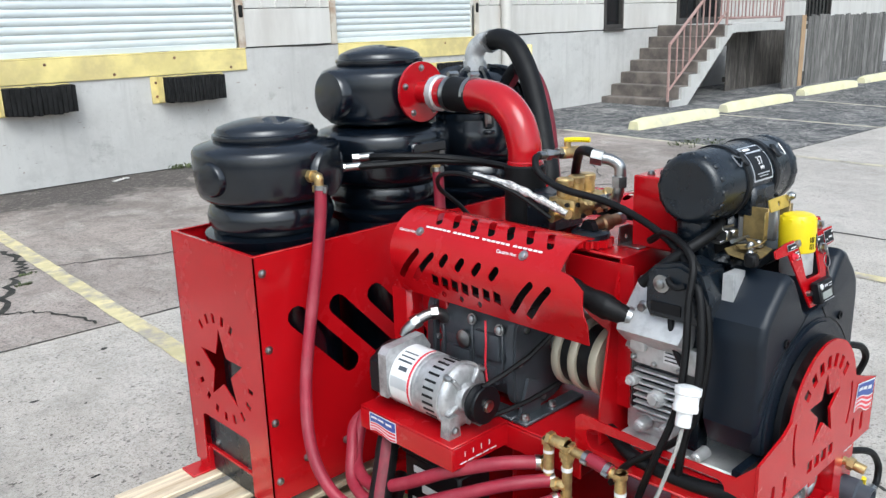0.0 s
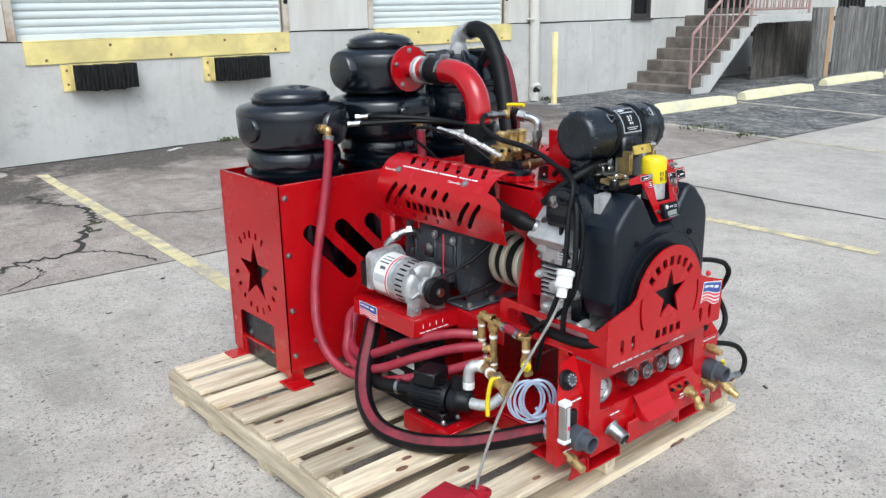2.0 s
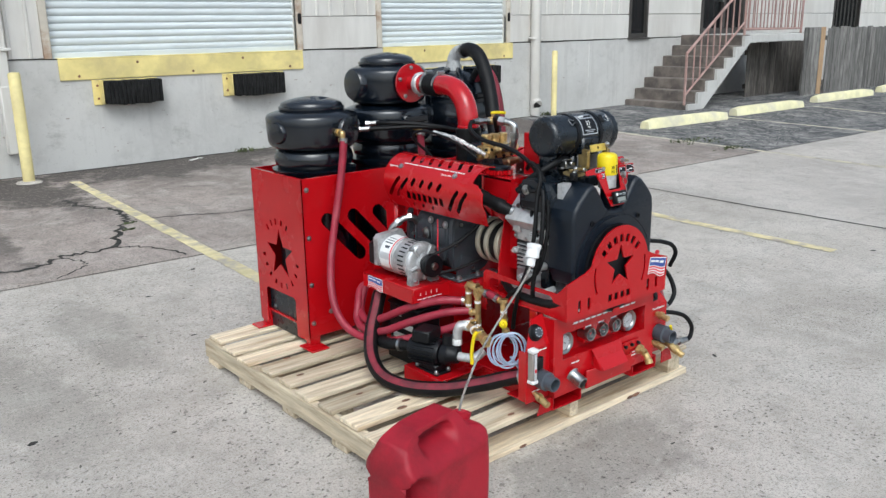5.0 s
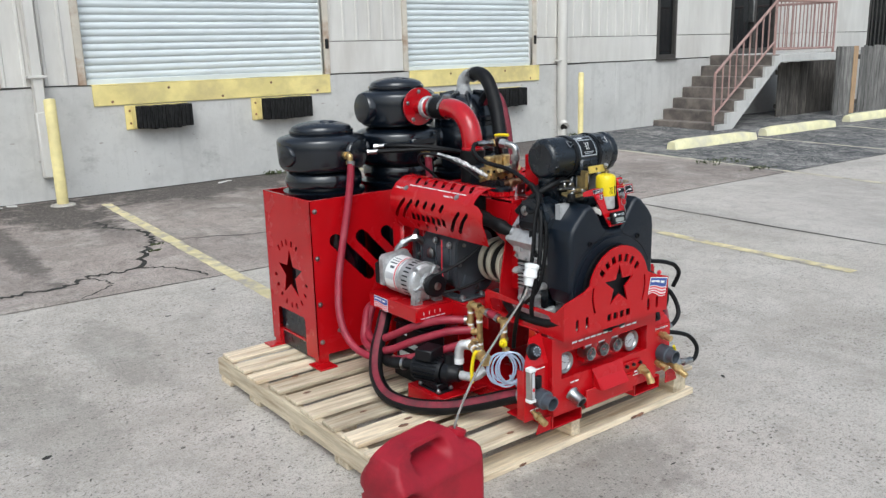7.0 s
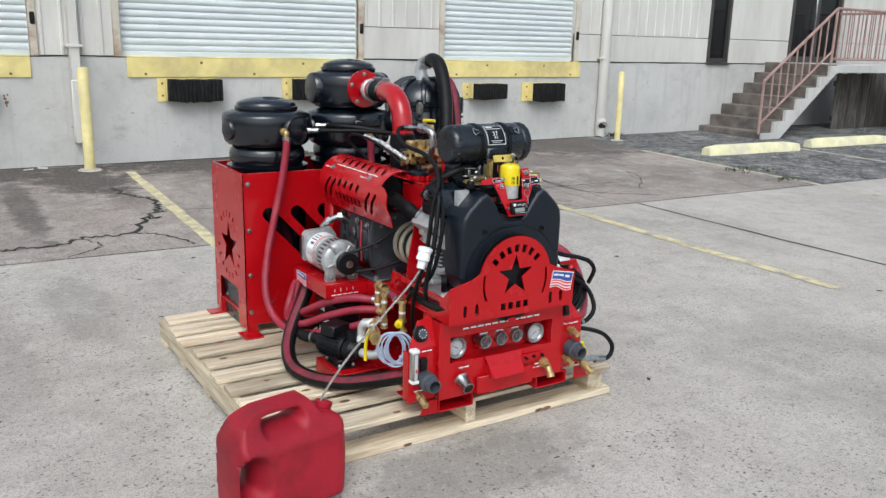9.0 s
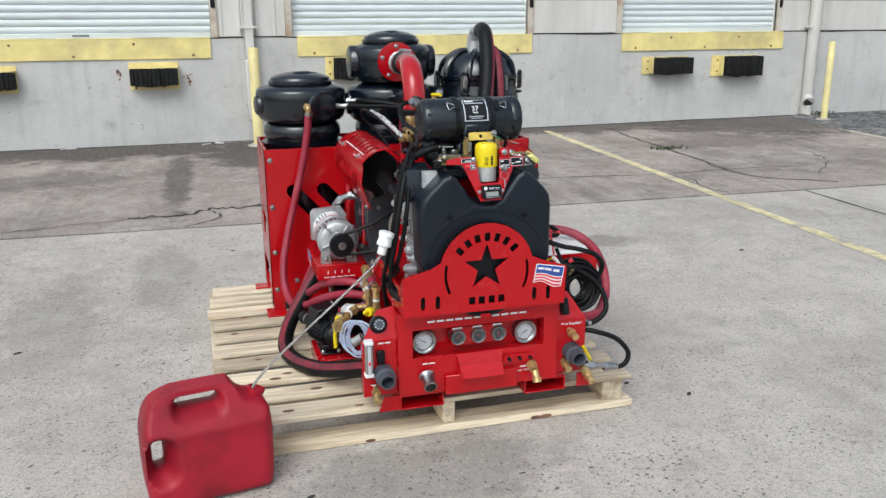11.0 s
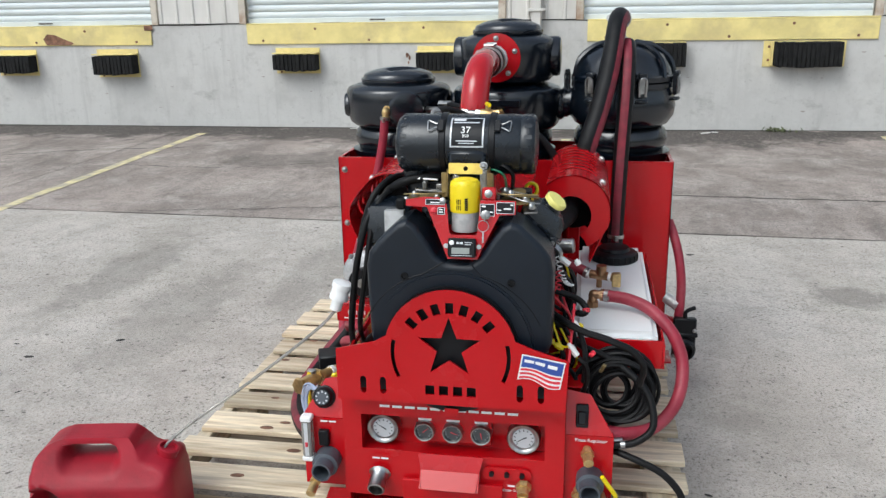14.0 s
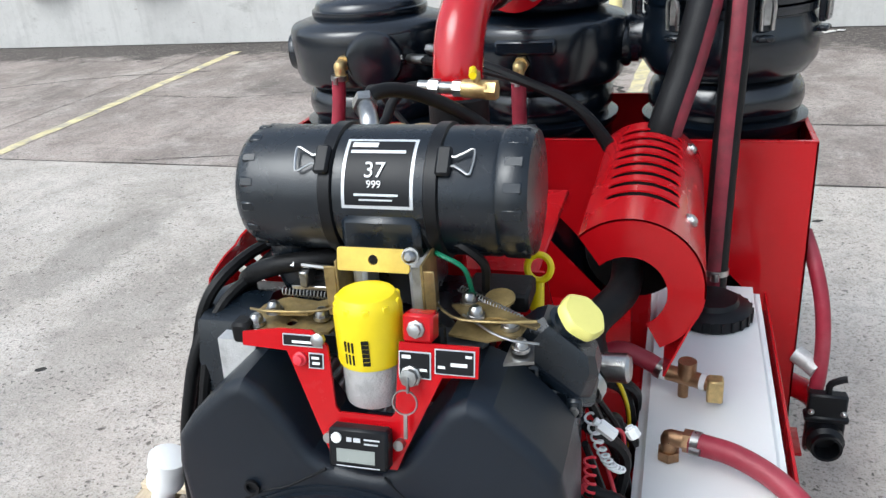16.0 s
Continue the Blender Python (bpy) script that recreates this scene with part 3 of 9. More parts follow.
J = 0.006
slab([(-9, -9), (5.77 - J, -9), (5.77 - J, joint(5.77) - J), (-9, joint(-9) - J)], CONCRETE)
slab([(5.77 + J, -9), (12.7, -9), (12.8, joint(12.8) - J), (5.77 + J, joint(5.77) - J)], CONCRETE_LIGHT)
slab([(-9, joint(-9) + J), (-2.9 - J, joint(-2.9) + J), (-2.75 - J, 8.6), (-9, 8.6)], CONCRETE_BROWN)
slab([(-2.9 + J, joint(-2.9) + J), (5.67 - J, joint(5.67) + J), (5.92 - J, 8.6), (-2.75 + J, 8.6)], CONCRETE_BROWN)
slab([(5.67 + J, joint(5.67) + J), (8.5, joint(8.5) + J), (8.75, 7.36), (8.8, 8.6), (5.92 + J, 8.6)], CONCRETE_BROWN)
slab([(8.5 + J, joint(8.5) + J), (30, joint(30) + J), (30, 12), (8.8 + J, 12), (8.8 + J, 8.6), (8.75 + J, 7.36)], ASPHALT)
slab([(12.7 + J, -9), (30, -9), (30, joint(30) - J), (12.8 + J, joint(12.8) - J)], CONCRETE_LIGHT)


def ragged(pts, width, wob, seed, z, steps=10):
    """A ragged strip along a line, as of old paint or a crack."""
    rnd = random.Random(seed)
    P = spline([(x, y, 0) for x, y in pts], steps)
    bm = B()
    rows = []
    for i, p in enumerate(P):
        t = (P[min(i + 1, len(P) - 1)] - P[max(i - 1, 0)]).normalized()
        nrm = Vector((-t.y, t.x, 0))
        c = p + nrm * rnd.uniform(-wob, wob)
        w = width * rnd.uniform(0.55, 1.25) / 2 if wob > 0.004 else width / 2 + rnd.uniform(-wob, wob)
        rows.append((*(bm.verts.new((q.x, q.y, gz(q.x, q.y) + z)) for q in (c + nrm * w, c - nrm * w)),))
    for a, b in zip(rows, rows[1:]):
        bm.faces.new((a[0], a[1], b[1], b[0]))
    return bm


def road_line(a, b, width, material, seed, label):
    n = 24
    pts = [(a[0] + (b[0] - a[0]) * i / n, a[1] + (b[1] - a[1]) * i / n) for i in range(n + 1)]
    solo("parking_line", ragged(pts, width, 0.004, seed, 0.004, 2), material, label, "road marking", "parking lines", "structure")


for a, b, mt, w, lab in (((1.78, 7.66), (1.53, 1.6), LINE, 0.10, "worn yellow painted parking line on concrete"), ((5.03, 7.95), (4.86, 1.25), LINE, 0.10, "worn yellow painted parking line on concrete"),
                         ((-2.42, 7.8), (-2.37, 1.3), LINE, 0.10, "worn yellow painted parking line on concrete"), ((8.68, 6.8), (8.5, 1.3), LINE_PALE, 0.10, "faded cream painted parking line on old paving"),
                         ((11.27, 6.1), (11.25, 1.6), LINE_PALE, 0.09, "faded cream painted parking line on old paving"), ((13.75, 5.9), (13.1, 1.6), LINE_PALE, 0.09, "faded cream painted parking line on old paving")):
    road_line(a, b, w, mt, int(a[0] * 10), lab)


def crack(pts, width, seed, wob=0.03, label="jagged dark crack in the concrete paving"):
    solo("pavement_crack", ragged(pts, width, wob, seed, 0.003, 9), CRACK, label, "crack", "paving cracks", "structure")


crack([(-1.28, 4.29), (-0.63, 4.4), (-0.2, 4.49), (0.21, 4.57)], 0.011, 26, 0.018)
crack([(0.21, 4.57), (0.40, 4.60), (0.63, 4.58), (0.84, 4.74), (1.16, 4.77), (1.43, 5.35), (1.58, 5.62), (1.6, 6.05), (1.46, 6.34), (1.4, 6.73)], 0.046, 11, 0.034)
crack([(1.16, 4.77), (1.23, 4.72), (1.38, 4.57), (1.5, 4.21)], 0.02, 12, 0.02)
crack([(0.80, 4.70), (0.88, 4.5), (0.83, 4.36), (0.62, 4.22)], 0.016, 10, 0.02)
crack([(1.54, 5.52), (1.94, 5.42), (2.42, 5.21), (3.4, 5.13), (4.16, 5.09), (4.95, 4.98), (5.66, 5.02), (6.6, 4.95)], 0.017, 13, 0.016)
crack([(4.95, 4.98), (5.1, 4.7), (5.02, 4.4), (5.08, 4.06)], 0.012, 23, 0.012)
crack([(5.66, 5.02), (5.76, 4.6), (6.3, 4.2)], 0.022, 24, 0.012)
crack([(x, joint(x)) for x in (-9, -3, -0.6, 0.7, 2.5, 4.2, 5.77)], 0.011, 14, 0.005, "dark open joint between two concrete slabs")
crack([(x, joint(x)) for x in (5.77, 8.5, 12.8)], 0.013, 15, 0.006, "dark open joint between two concrete slabs")
crack([(5.77, 3.98), (5.77, 2.0), (5.76, -3)], 0.024, 16, 0.006, "dark open joint between two concrete slabs")
crack([(5.68, 5.02), (5.76, 6.13), (5.79, 7.07), (5.9, 7.91)], 0.026, 25, 0.02, "dark open joint between two concrete slabs")
crack([(6.4, 4.6), (7.0, 5.2), (7.3, 6.4)], 0.012, 18)
crack([(-2.2, 6.9), (-3.6, 6.5), (-5.6, 5.2)], 0.02, 20)
crack([(-0.4, 6.2), (-1.4, 5.9), (-2.4, 5.95)], 0.012, 21, 0.02)
crack([(-6, 8.3), (-1, 8.27), (4, 8.3), (9, 8.3)], 0.045, 22, 0.03, "dirty dark gap along the foot of the wall")

rw = random.Random(5)


def weeds(x, y, n, spread, h):
    bm = B()
    for _ in range(n):
        p = Vector((x + rw.gauss(0, spread), y + rw.gauss(0, spread * 0.35), gz(x, y)))
        a, hh, w = rw.uniform(0, 6.28), h * rw.uniform(0.4, 1.1), rw.uniform(0.006, 0.014)
        d = Vector((math.cos(a), math.sin(a), 0))
        s = Vector((-d.y, d.x, 0)) * w
        q = p + d * hh * 0.5 + Vector((0, 0, hh * 0.7))
        e = p + d * hh * 1.0 + Vector((0, 0, hh * rw.uniform(0.5, 1.0)))
        vs = [bm.verts.new(v) for v in (p - s * 0.5, p + s * 0.5, q + s, q - s)]
        bm.faces.new(vs)
        bm.faces.new((vs[3], vs[2], bm.verts.new(e)))
    solo("weed_clump", bm, WEED, "low green weeds growing in a paving joint", "weeds", "weeds in the yard", "stuff")


weeds(8.6, 5.0, 60, 0.18, 0.035)
weeds(8.85, 4.75, 30, 0.2, 0.04)
weeds(8.55, 4.3, 50, 0.15, 0.04)
weeds(4.05, 8.24, 45, 0.10, 0.06)
weeds(5.78, 6.25, 50, 0.12, 0.05)
weeds(9.5, 8.25, 40, 0.1, 0.07)
weeds(1.45, 5.2, 26, 0.03, 0.02)
weeds(1.53, 5.42, 18, 0.03, 0.02)



def grit(n, x0, x1, y0, y1, lo, hi, material, seed, label):
    """Flat chips, and flat dark flecks that play the shade in pits, scattered over the slab, thicker in some patches.
    """
    rg = random.Random(seed)
    hubs = [(rg.uniform(x0, x1), rg.uniform(y0, y1), rg.uniform(0.3, 0.9)) for _ in range(16)]
    bm = B()
    for k in range(n):
        if k % 3:
            hx, hy, sp = rg.choice(hubs)
            x, y = rg.gauss(hx, sp), rg.gauss(hy, sp)
        else:
            x, y = rg.uniform(x0, x1), rg.uniform(y0, y1)
        if y > joint(x) - 0.1 or (0.70 < x < 2.4 and 0.66 < y < 2.36) or (0.5 < x < 0.96 and 0.46 < y < 0.72):
            continue
        a, ln = rg.gauss(0.15, 0.55), lo + (hi - lo) * rg.random() ** 2.5
        w = ln * rg.uniform(0.3, 0.65)
        ca, sa = math.cos(a), math.sin(a)
        pts = [(math.cos(q) * ln / 2 * rg.uniform(0.7, 1.15), math.sin(q) * w / 2 * rg.uniform(0.7, 1.2)) for q in (0.2, 1.3, 2.4, 3.5, 4.6, 5.5)]
        bm.faces.new([bm.verts.new((x + u * ca - v * sa, y + u * sa + v * ca, gz(x, y) + 0.0015)) for u, v in pts])
    solo("grit", bm, material, label, "grit", "grit on the paving", "stuff")


grit(3600, -2.2, 1.6, -1.2, 3.9, 0.007, 0.030, PIT_SHADE, 31, "flat dark flecks for shaded pits and chips on the worn concrete")
grit(1300, 1.6, 5.6, -1.2, 3.9, 0.006, 0.020, PIT_SHADE, 32, "flat dark flecks for shaded pits and chips on the worn concrete")
grit(700, -2.2, 5.0, -1.2, 3.9, 0.006, 0.016, CHIP, 33, "small pale chips lying on the worn concrete")
grit(46, -2.0, 5.5, -0.8, 4.0, 0.03, 0.06, CRACK, 34, "dark scraps and stones lying on the concrete")

# ---- building ----
WY, LEDGE, TOP = 8.35, 1.25, 4.9
wall = thing("wall_north", "warehouse wall of painted concrete below and cream metal siding above", "wall", (0, WY, 0), kind="structure")
bm = B()
box(bm, -14, 10.6, WY, WY + 0.3, -0.1, LEDGE, 0.006)
box(bm, 10.6, 30, WY, WY + 0.3, -0.1, LEDGE, 0.006)
part("concrete_base", bm, WALL_PAINT, wall, "dirty off-white painted concrete dock wall")
bm = B()
tube(bm, [(x, WY - 0.001 + 0.004 * math.sin(x * 3), LEDGE + 0.006 * math.sin(x * 5.1)) for x in np.arange(-13.8, 13.4, 0.25)], 0.005, 5, 2)
part("ledge_joint", bm, CRACK, wall, "dark dirty joint where siding meets the concrete")

OPEN = [(-6.25, -3.2, 4.25), (-2.0, 0.98, 4.25), (1.92, 4.9, 4.25), (6.24, 8.62, 4.25), (11.66, 12.2, 2.9), (13.87, 15.42, 3.4), (19.25, 20.6, 3.2)]


def siding(x0, x1, z0, z1):
    """A stretch of ribbed siding."""
    prof, x = [(x0, 0.0)], x0 + 0.1
    while x < x1 - 0.1:
        for dx, dy in ((0, 0), (0.012, -0.014), (0.034, -0.014), (0.046, 0)):
            prof.append((x + dx, dy))
        x += 0.203
    prof.append((x1, 0.0))
    bm = B()
    lo = [bm.verts.new((a, WY + 0.012 + b, z0)) for a, b in prof]
    hi = [bm.verts.new((a, WY + 0.012 + b, z1)) for a, b in prof]
    for i in range(len(prof) - 1):
        bm.faces.new((lo[i], lo[i + 1], hi[i + 1], hi[i]))
    bk = [bm.verts.new(p) for p in ((x0, WY + 0.28, z0), (x1, WY + 0.28, z0), (x1, WY + 0.28, z1), (x0, WY + 0.28, z1))]
    bm.faces.new(bk)
    bm.faces.new((lo[0], bk[0], bk[3], hi[0]))
    bm.faces.new((lo[-1], hi[-1], bk[2], bk[1]))
    bm.faces.new((*hi, bk[2], bk[3]))
    part("siding_panel", bm, SIDING, wall)


def plain_panel(x0, x1, z0, z1):
    bm = B()
    box(bm, x0, x1, WY + 0.006, WY + 0.28, z0, z1, 0.004)
    part("flat_panel", bm, SIDING, wall)


edges = [-14.0]
for a, b, _ in OPEN:
    edges += [a, b]
edges.append(30.0)
for i in range(0, len(edges), 2):
    a, b = edges[i], edges[i + 1]
    if a > 4.5:
        plain_panel(a, b, LEDGE + 0.012, LEDGE + 0.42)
        (plain_panel if 12 < a < 16 else siding)(a, b, LEDGE + 0.43, TOP)
    else:
        siding(a, b, LEDGE + 0.012, TOP)
for a, b, h in OPEN:
    siding(a, b, h, TOP)
bm = B()
box(bm, -14, 30, WY - 0.1, WY + 6.2, TOP, TOP + 0.25, 0.02)
part("parapet", bm, SIDING, wall)
bm = B()
box(bm, -14, 30, WY + 6.0, WY + 6.2, 0, TOP)
box(bm, -14, -13.8, WY + 0.3, WY + 6, 0, TOP)
box(bm, 29.8, 30, WY + 0.3, WY + 6, 0, TOP)
box(bm, -13.8, 29.8, WY + 0.31, WY + 6, 1.1, 1.2)
part("back_wall", bm, INSIDE, wall)


def roller_door(name, x0, x1, h, handle):
    d = thing(name, "closed white corrugated steel roller door above the dock", "roller door", (x0, WY + 0.1, LEDGE), "dock doors", "structure")
    PITCH = 0.0775
    bm = B()
    prof = [(0.0, 0.0), (-0.010, 0.012), (-0.015, 0.030), (-0.015, 0.044), (-0.010, 0.060), (0.0, 0.0715), (0.006, 0.0745), (0.006, PITCH)]
    w = x1 - x0
    lo = [bm.verts.new((0, y, z)) for y, z in prof]
    hi = [bm.verts.new((w, y, z)) for y, z in prof]
    for i in range(len(prof) - 1):
        bm.faces.new((lo[i], hi[i], hi[i + 1], lo[i + 1]))
    base = finish("slat", bm, ROLLER)
    n = int((h - LEDGE - 0.06) / PITCH)
    for i in range(n):
        ob = base if i == 0 else base.copy()
        if i:
            scene.collection.objects.link(ob)
        ob.location = (x0, WY + 0.09, LEDGE + 0.06 + i * PITCH)
        attach(ob, d)
    bm = B()
    box(bm, x0, x1, WY + 0.06, WY + 0.10, LEDGE - 0.005, LEDGE + 0.062, 0.006)
    part("bottom_bar", bm, ROLLER, d, "white bottom rail of the door")
    for x in (x0, x1):
        bm = B()
        s = -1 if x == x0 else 1
        box(bm, min(x, x + s * 0.085), max(x, x + s * 0.085), WY - 0.012, WY + 0.05, LEDGE, h, 0.006)
        part("door_jamb", bm, JAMB, d, "rust-stained steel door jamb")
    if handle:
        bm = B()
        tube(bm, [(x0 + w * 0.53 + dx, WY + 0.045 - dy, LEDGE + 0.035) for dx, dy in ((-0.08, 0), (-0.07, 0.03), (0.07, 0.03), (0.08, 0))], 0.009, 6, 3)
        part("handle", bm, FRAME_DARK, d)
    bm = B()
    box(bm, x1 + 0.02, x1 + 0.07, WY - 0.03, WY + 0.01, LEDGE + 0.33, LEDGE + 0.46, 0.012)
    part("bumper_stop", bm, DOCK_RUBBER, d, "small black rubber stop")


for i, (a, b, h) in enumerate(OPEN[:4]):
    roller_door("door_%d" % (i + 1), a, b, h, i < 2)

for a, b, lab in ((-6.3, -3.22, "chipped yellow steel dock edge with bare rust"), (-2.0, 0.97, "weathered yellow steel dock edge"), (1.965, 4.965, "weathered yellow steel dock edge"), (6.245, 8.755, "weathered yellow steel dock edge")):
    e = thing("dock_edge", lab, "dock edge", ((a + b) / 2, WY, 1.02), "dock edges", "structure")
    bm = B()
    box(bm, a, b, WY - 0.02, WY - 0.001, 1.02, 1.24, 0.004)
    box(bm, a, b, WY - 0.02, WY + 0.08, 1.2405, 1.256, 0.003)
    part("plate", bm, DOCK_YELLOW, e)
    bolts(e, [(a + 0.2 + k * (b - a - 0.4) / 4, WY - 0.02, 1.06 + 0.13 * (k % 2)) for k in range(5)], (0, -1, 0), 0.012, material=RUST)
    if a < -6:
        bm = B()
        sheet(bm, [(-4.62, 1.03), (-4.30, 1.025), (-4.25, 1.05), (-4.38, 1.10), (-4.50, 1.15), (-4.60, 1.16), (-4.66, 1.10)], [], lambda u, v, s: Vector((u, WY - 0.0245 + 0.004 * s, v)))
        part("rust_patch", bm, RUST, e, "bare orange-brown rust patch")
        bm = B()
        box(bm, -3.30, -3.19, WY - 0.03, WY - 0.02, 1.19, 1.25, 0.004)
        part("rusted_corner", bm, RUST, e)


def bumper(x0, x1, z0, z1, yl, yr, top=False):
    d = thing("dock_bumper", "worn black rubber dock bumper on a yellow plate" if not top else "worn black rubber dock bumper on a yellow plate with a yellow top flange", "dock bumper", ((x0 + x1) / 2, WY, z0), "dock bumpers", "structure")
    bm = B()
    n = max(4, int((x1 - x0) / 0.045))
    for k in range(n):
        a, b = x0 + (x1 - x0) * k / n, x0 + (x1 - x0) * (k + 1) / n
        j = rw.uniform(-0.008, 0.008)
        box(bm, a + 0.001, b - 0.001, WY - 0.17 - j, WY - 0.005, z0 + 0.012 * math.sin(math.pi * (k + 0.5) / n) * -1 + j, z1 + j * 0.6, 0.006)
    part("rubber_block", bm, DOCK_RUBBER, d)
    bm = B()
    if top:
        box(bm, x0 - 0.01, x1 + 0.01, WY - 0.15, WY - 0.004, z1 + 0.012, z1 + 0.024, 0.002)
        box(bm, x0 - 0.01, x1 + 0.01, WY - 0.014, WY - 0.002, z0 - 0.05, z1 + 0.075, 0.002)
    else:
        box(bm, x0 - yl, x1 + yr, WY - 0.014, WY - 0.002, z0 - 0.01, z1 + 0.012, 0.002)
        if yl:
            box(bm, x0 - 0.018, x0 - 0.006, WY - 0.13, WY - 0.01, z0 + 0.005, z1 + 0.01, 0.002)
    part("mounting_plate", bm, DOCK_YELLOW, d, "yellow steel mounting plate")
    bolts(d, [(x0 - 0.035, WY - 0.014, z) for z in (z0 + 0.06, z1 - 0.05)] if yl else [(x0 + 0.05, WY - 0.016, z0 - 0.03)], (0, -1, 0), 0.011, material=RUST)


bumper(2.38, 3.02, 0.75, 1.0, 0.09, 0)
bumper(3.92, 4.6, 0.75, 1.0, 0.09, 0.06)
bumper(6.68, 7.26, 0.72, 0.93, 0.12, 0)
bumper(7.76, 8.36, 0.67, 0.93, 0.13, 0)
bumper(-1.65, -1.13, 0.73, 0.90, 0, 0, True)
bumper(0.06, 0.58, 0.73, 0.91, 0, 0, True)
bumper(-5.32, -4.8, 0.71, 0.90, 0, 0, True)
bumper(-3.96, -3.43, 0.69, 0.90, 0, 0, True)
for x, z in ((-0.06, 0.83), (0.70, 0.76)):
    bm = B()
    for k in range(7):
        p = Vector((x + rw.uniform(-0.02, 0.02), WY - 0.002, z + rw.uniform(-0.07, 0.08)))
        bmesh.ops.create_icosphere(bm, subdivisions=1, radius=rw.uniform(0.008, 0.02), matrix=Matrix.Translation(p) @ Matrix.Diagonal((1, 0.25, 1.3, 1)))
    solo("wall_rust_scar", bm, RUST, "rusty broken anchor scar on the dock wall", "rust scar", kind="structure")

for i in range(70):
    x, z = rw.uniform(-5, 10), rw.uniform(0.15, 1.0)
    bm = B()
    w, h = rw.uniform(0.006, 0.03), rw.uniform(0.003, 0.012)
    bm.faces.new([bm.verts.new((x + dx * w, WY - 0.003, z + dz * h)) for dx, dz in ((-1, -0.6), (0.2, -1), (1, 0.2), (0.3, 1), (-0.8, 0.7))])
    part("paint_chip", bm, CHIP, wall)


def downspout(x0, x1, z, kick, lab):
    d = thing("downspout", lab, "downspout", ((x0 + x1) / 2, WY, z), "downspouts", "structure")
    xm, w = (x0 + x1) / 2, (x1 - x0) / 2
    bm = B()
    if kick:
        tube(bm, [(xm, WY - 0.075, TOP), (xm, WY - 0.075, z + 0.18), (xm, WY - 0.09, z + 0.07), (xm - 0.04, WY - 0.17, z)], w, 14, 5)
    else:
        box(bm, x0, x1, WY - 0.12, WY - 0.012, z, 1.0, 0.012)
        box(bm, x0 + 0.008, x1 - 0.008, WY - 0.11, WY - 0.012, 0.99, TOP, 0.01)
    part("pipe", bm, SIDING, d)
    for s in ((1.35, 2.9) if not kick else (1.3, 3.0)):
        bm = B()
        box(bm, x0 - 0.03, x1 + 0.03, WY - 0.13, WY - 0.004, s, s + 0.03, 0.004)
        part("strap", bm, SIDING, d)
    # The pipe is closed; a dark plug plays the shaded hollow of its mouth.
    bm = B()
    box(bm, x0 + 0.012, x1 - 0.012, WY - 0.108, WY - 0.02, z - 0.002, z + 0.02) if not kick else cyl(bm, (xm - 0.037, WY - 0.162, z + 0.004), (xm - 0.041, WY - 0.172, z - 0.002), w * 0.8)
    part("outlet", bm, CRACK, d, "dark plug for the shade in the pipe mouth")


downspout(1.345, 1.47, 0.3, False, "square cream downspout strapped to the wall")
downspout(9.13, 9.29, 0.27, True, "round cream downspout with a kicked-out foot")


def bollard(x, y, r=0.058, h=1.11):
    z0 = gz(x, y)
    d = thing("bollard", "yellow painted steel bollard standing by the dock wall", "bollard", (x, y, 0), "bollards")
    bm = B()
    lathe(bm, [(r, 0.0), (r, h - 0.02), (r - 0.01, h - 0.004), (0.01, h)], (x, y, z0), seg=20)
    part("post", bm, POST_YELLOW, d)
    bm = B()
    lathe(bm, [(r * 2.2, 0), (r * 2.0, 0.014), (r * 1.05, 0.02)], (x, y, z0), seg=14)
    part("footing", bm, CONCRETE, d, "rough concrete footing")


bollard(1.42, 7.92)
bollard(9.12, 7.78, 0.044, 1.06)


def wheel_stop(x0, x1, y, turn):
    bm = B()
    sec = [(-0.085, 0), (-0.075, 0.09), (-0.05, 0.135), (0.05, 0.135), (0.075, 0.09), (0.085, 0)]
    n = 8
    rows = []
    for k in range(n + 1):
        t = k / n
        s = 0.8 if k in (0, n) else 1.0
        rows.append([bm.verts.new((x0 + (x1 - x0) * t, y + turn * (t - 0.5) + a * (1 if k not in (0, n) else 0.92) + rw.uniform(-0.002, 0.002), b * s + gz(x0, y) + 0.001)) for a, b in sec])
    for p, q in zip(rows, rows[1:]):
        for i in range(len(sec)):
            j = (i + 1) % len(sec)
            bm.faces.new((p[i], p[j], q[j], q[i]))
    bm.faces.new(rows[0])
    bm.faces.new(rows[-1])
    bmesh.ops.bevel(bm, geom=[e for e in bm.edges if e.is_manifold and e.calc_face_angle(0) > 0.3], offset=0.008, segments=1, affect="EDGES")
    solo("wheel_stop", bm, KERB, "chipped yellow painted concrete wheel stop on the paving", "wheel stop", "wheel stops")


wheel_stop(9.21, 11.07, 6.04, -0.12)
wheel_stop(11.53, 13.52, 6.06, -0.08)
wheel_stop(14.38, 16.55, 6.18, -0.05)
wheel_stop(17.3, 19.5, 6.28, -0.05)


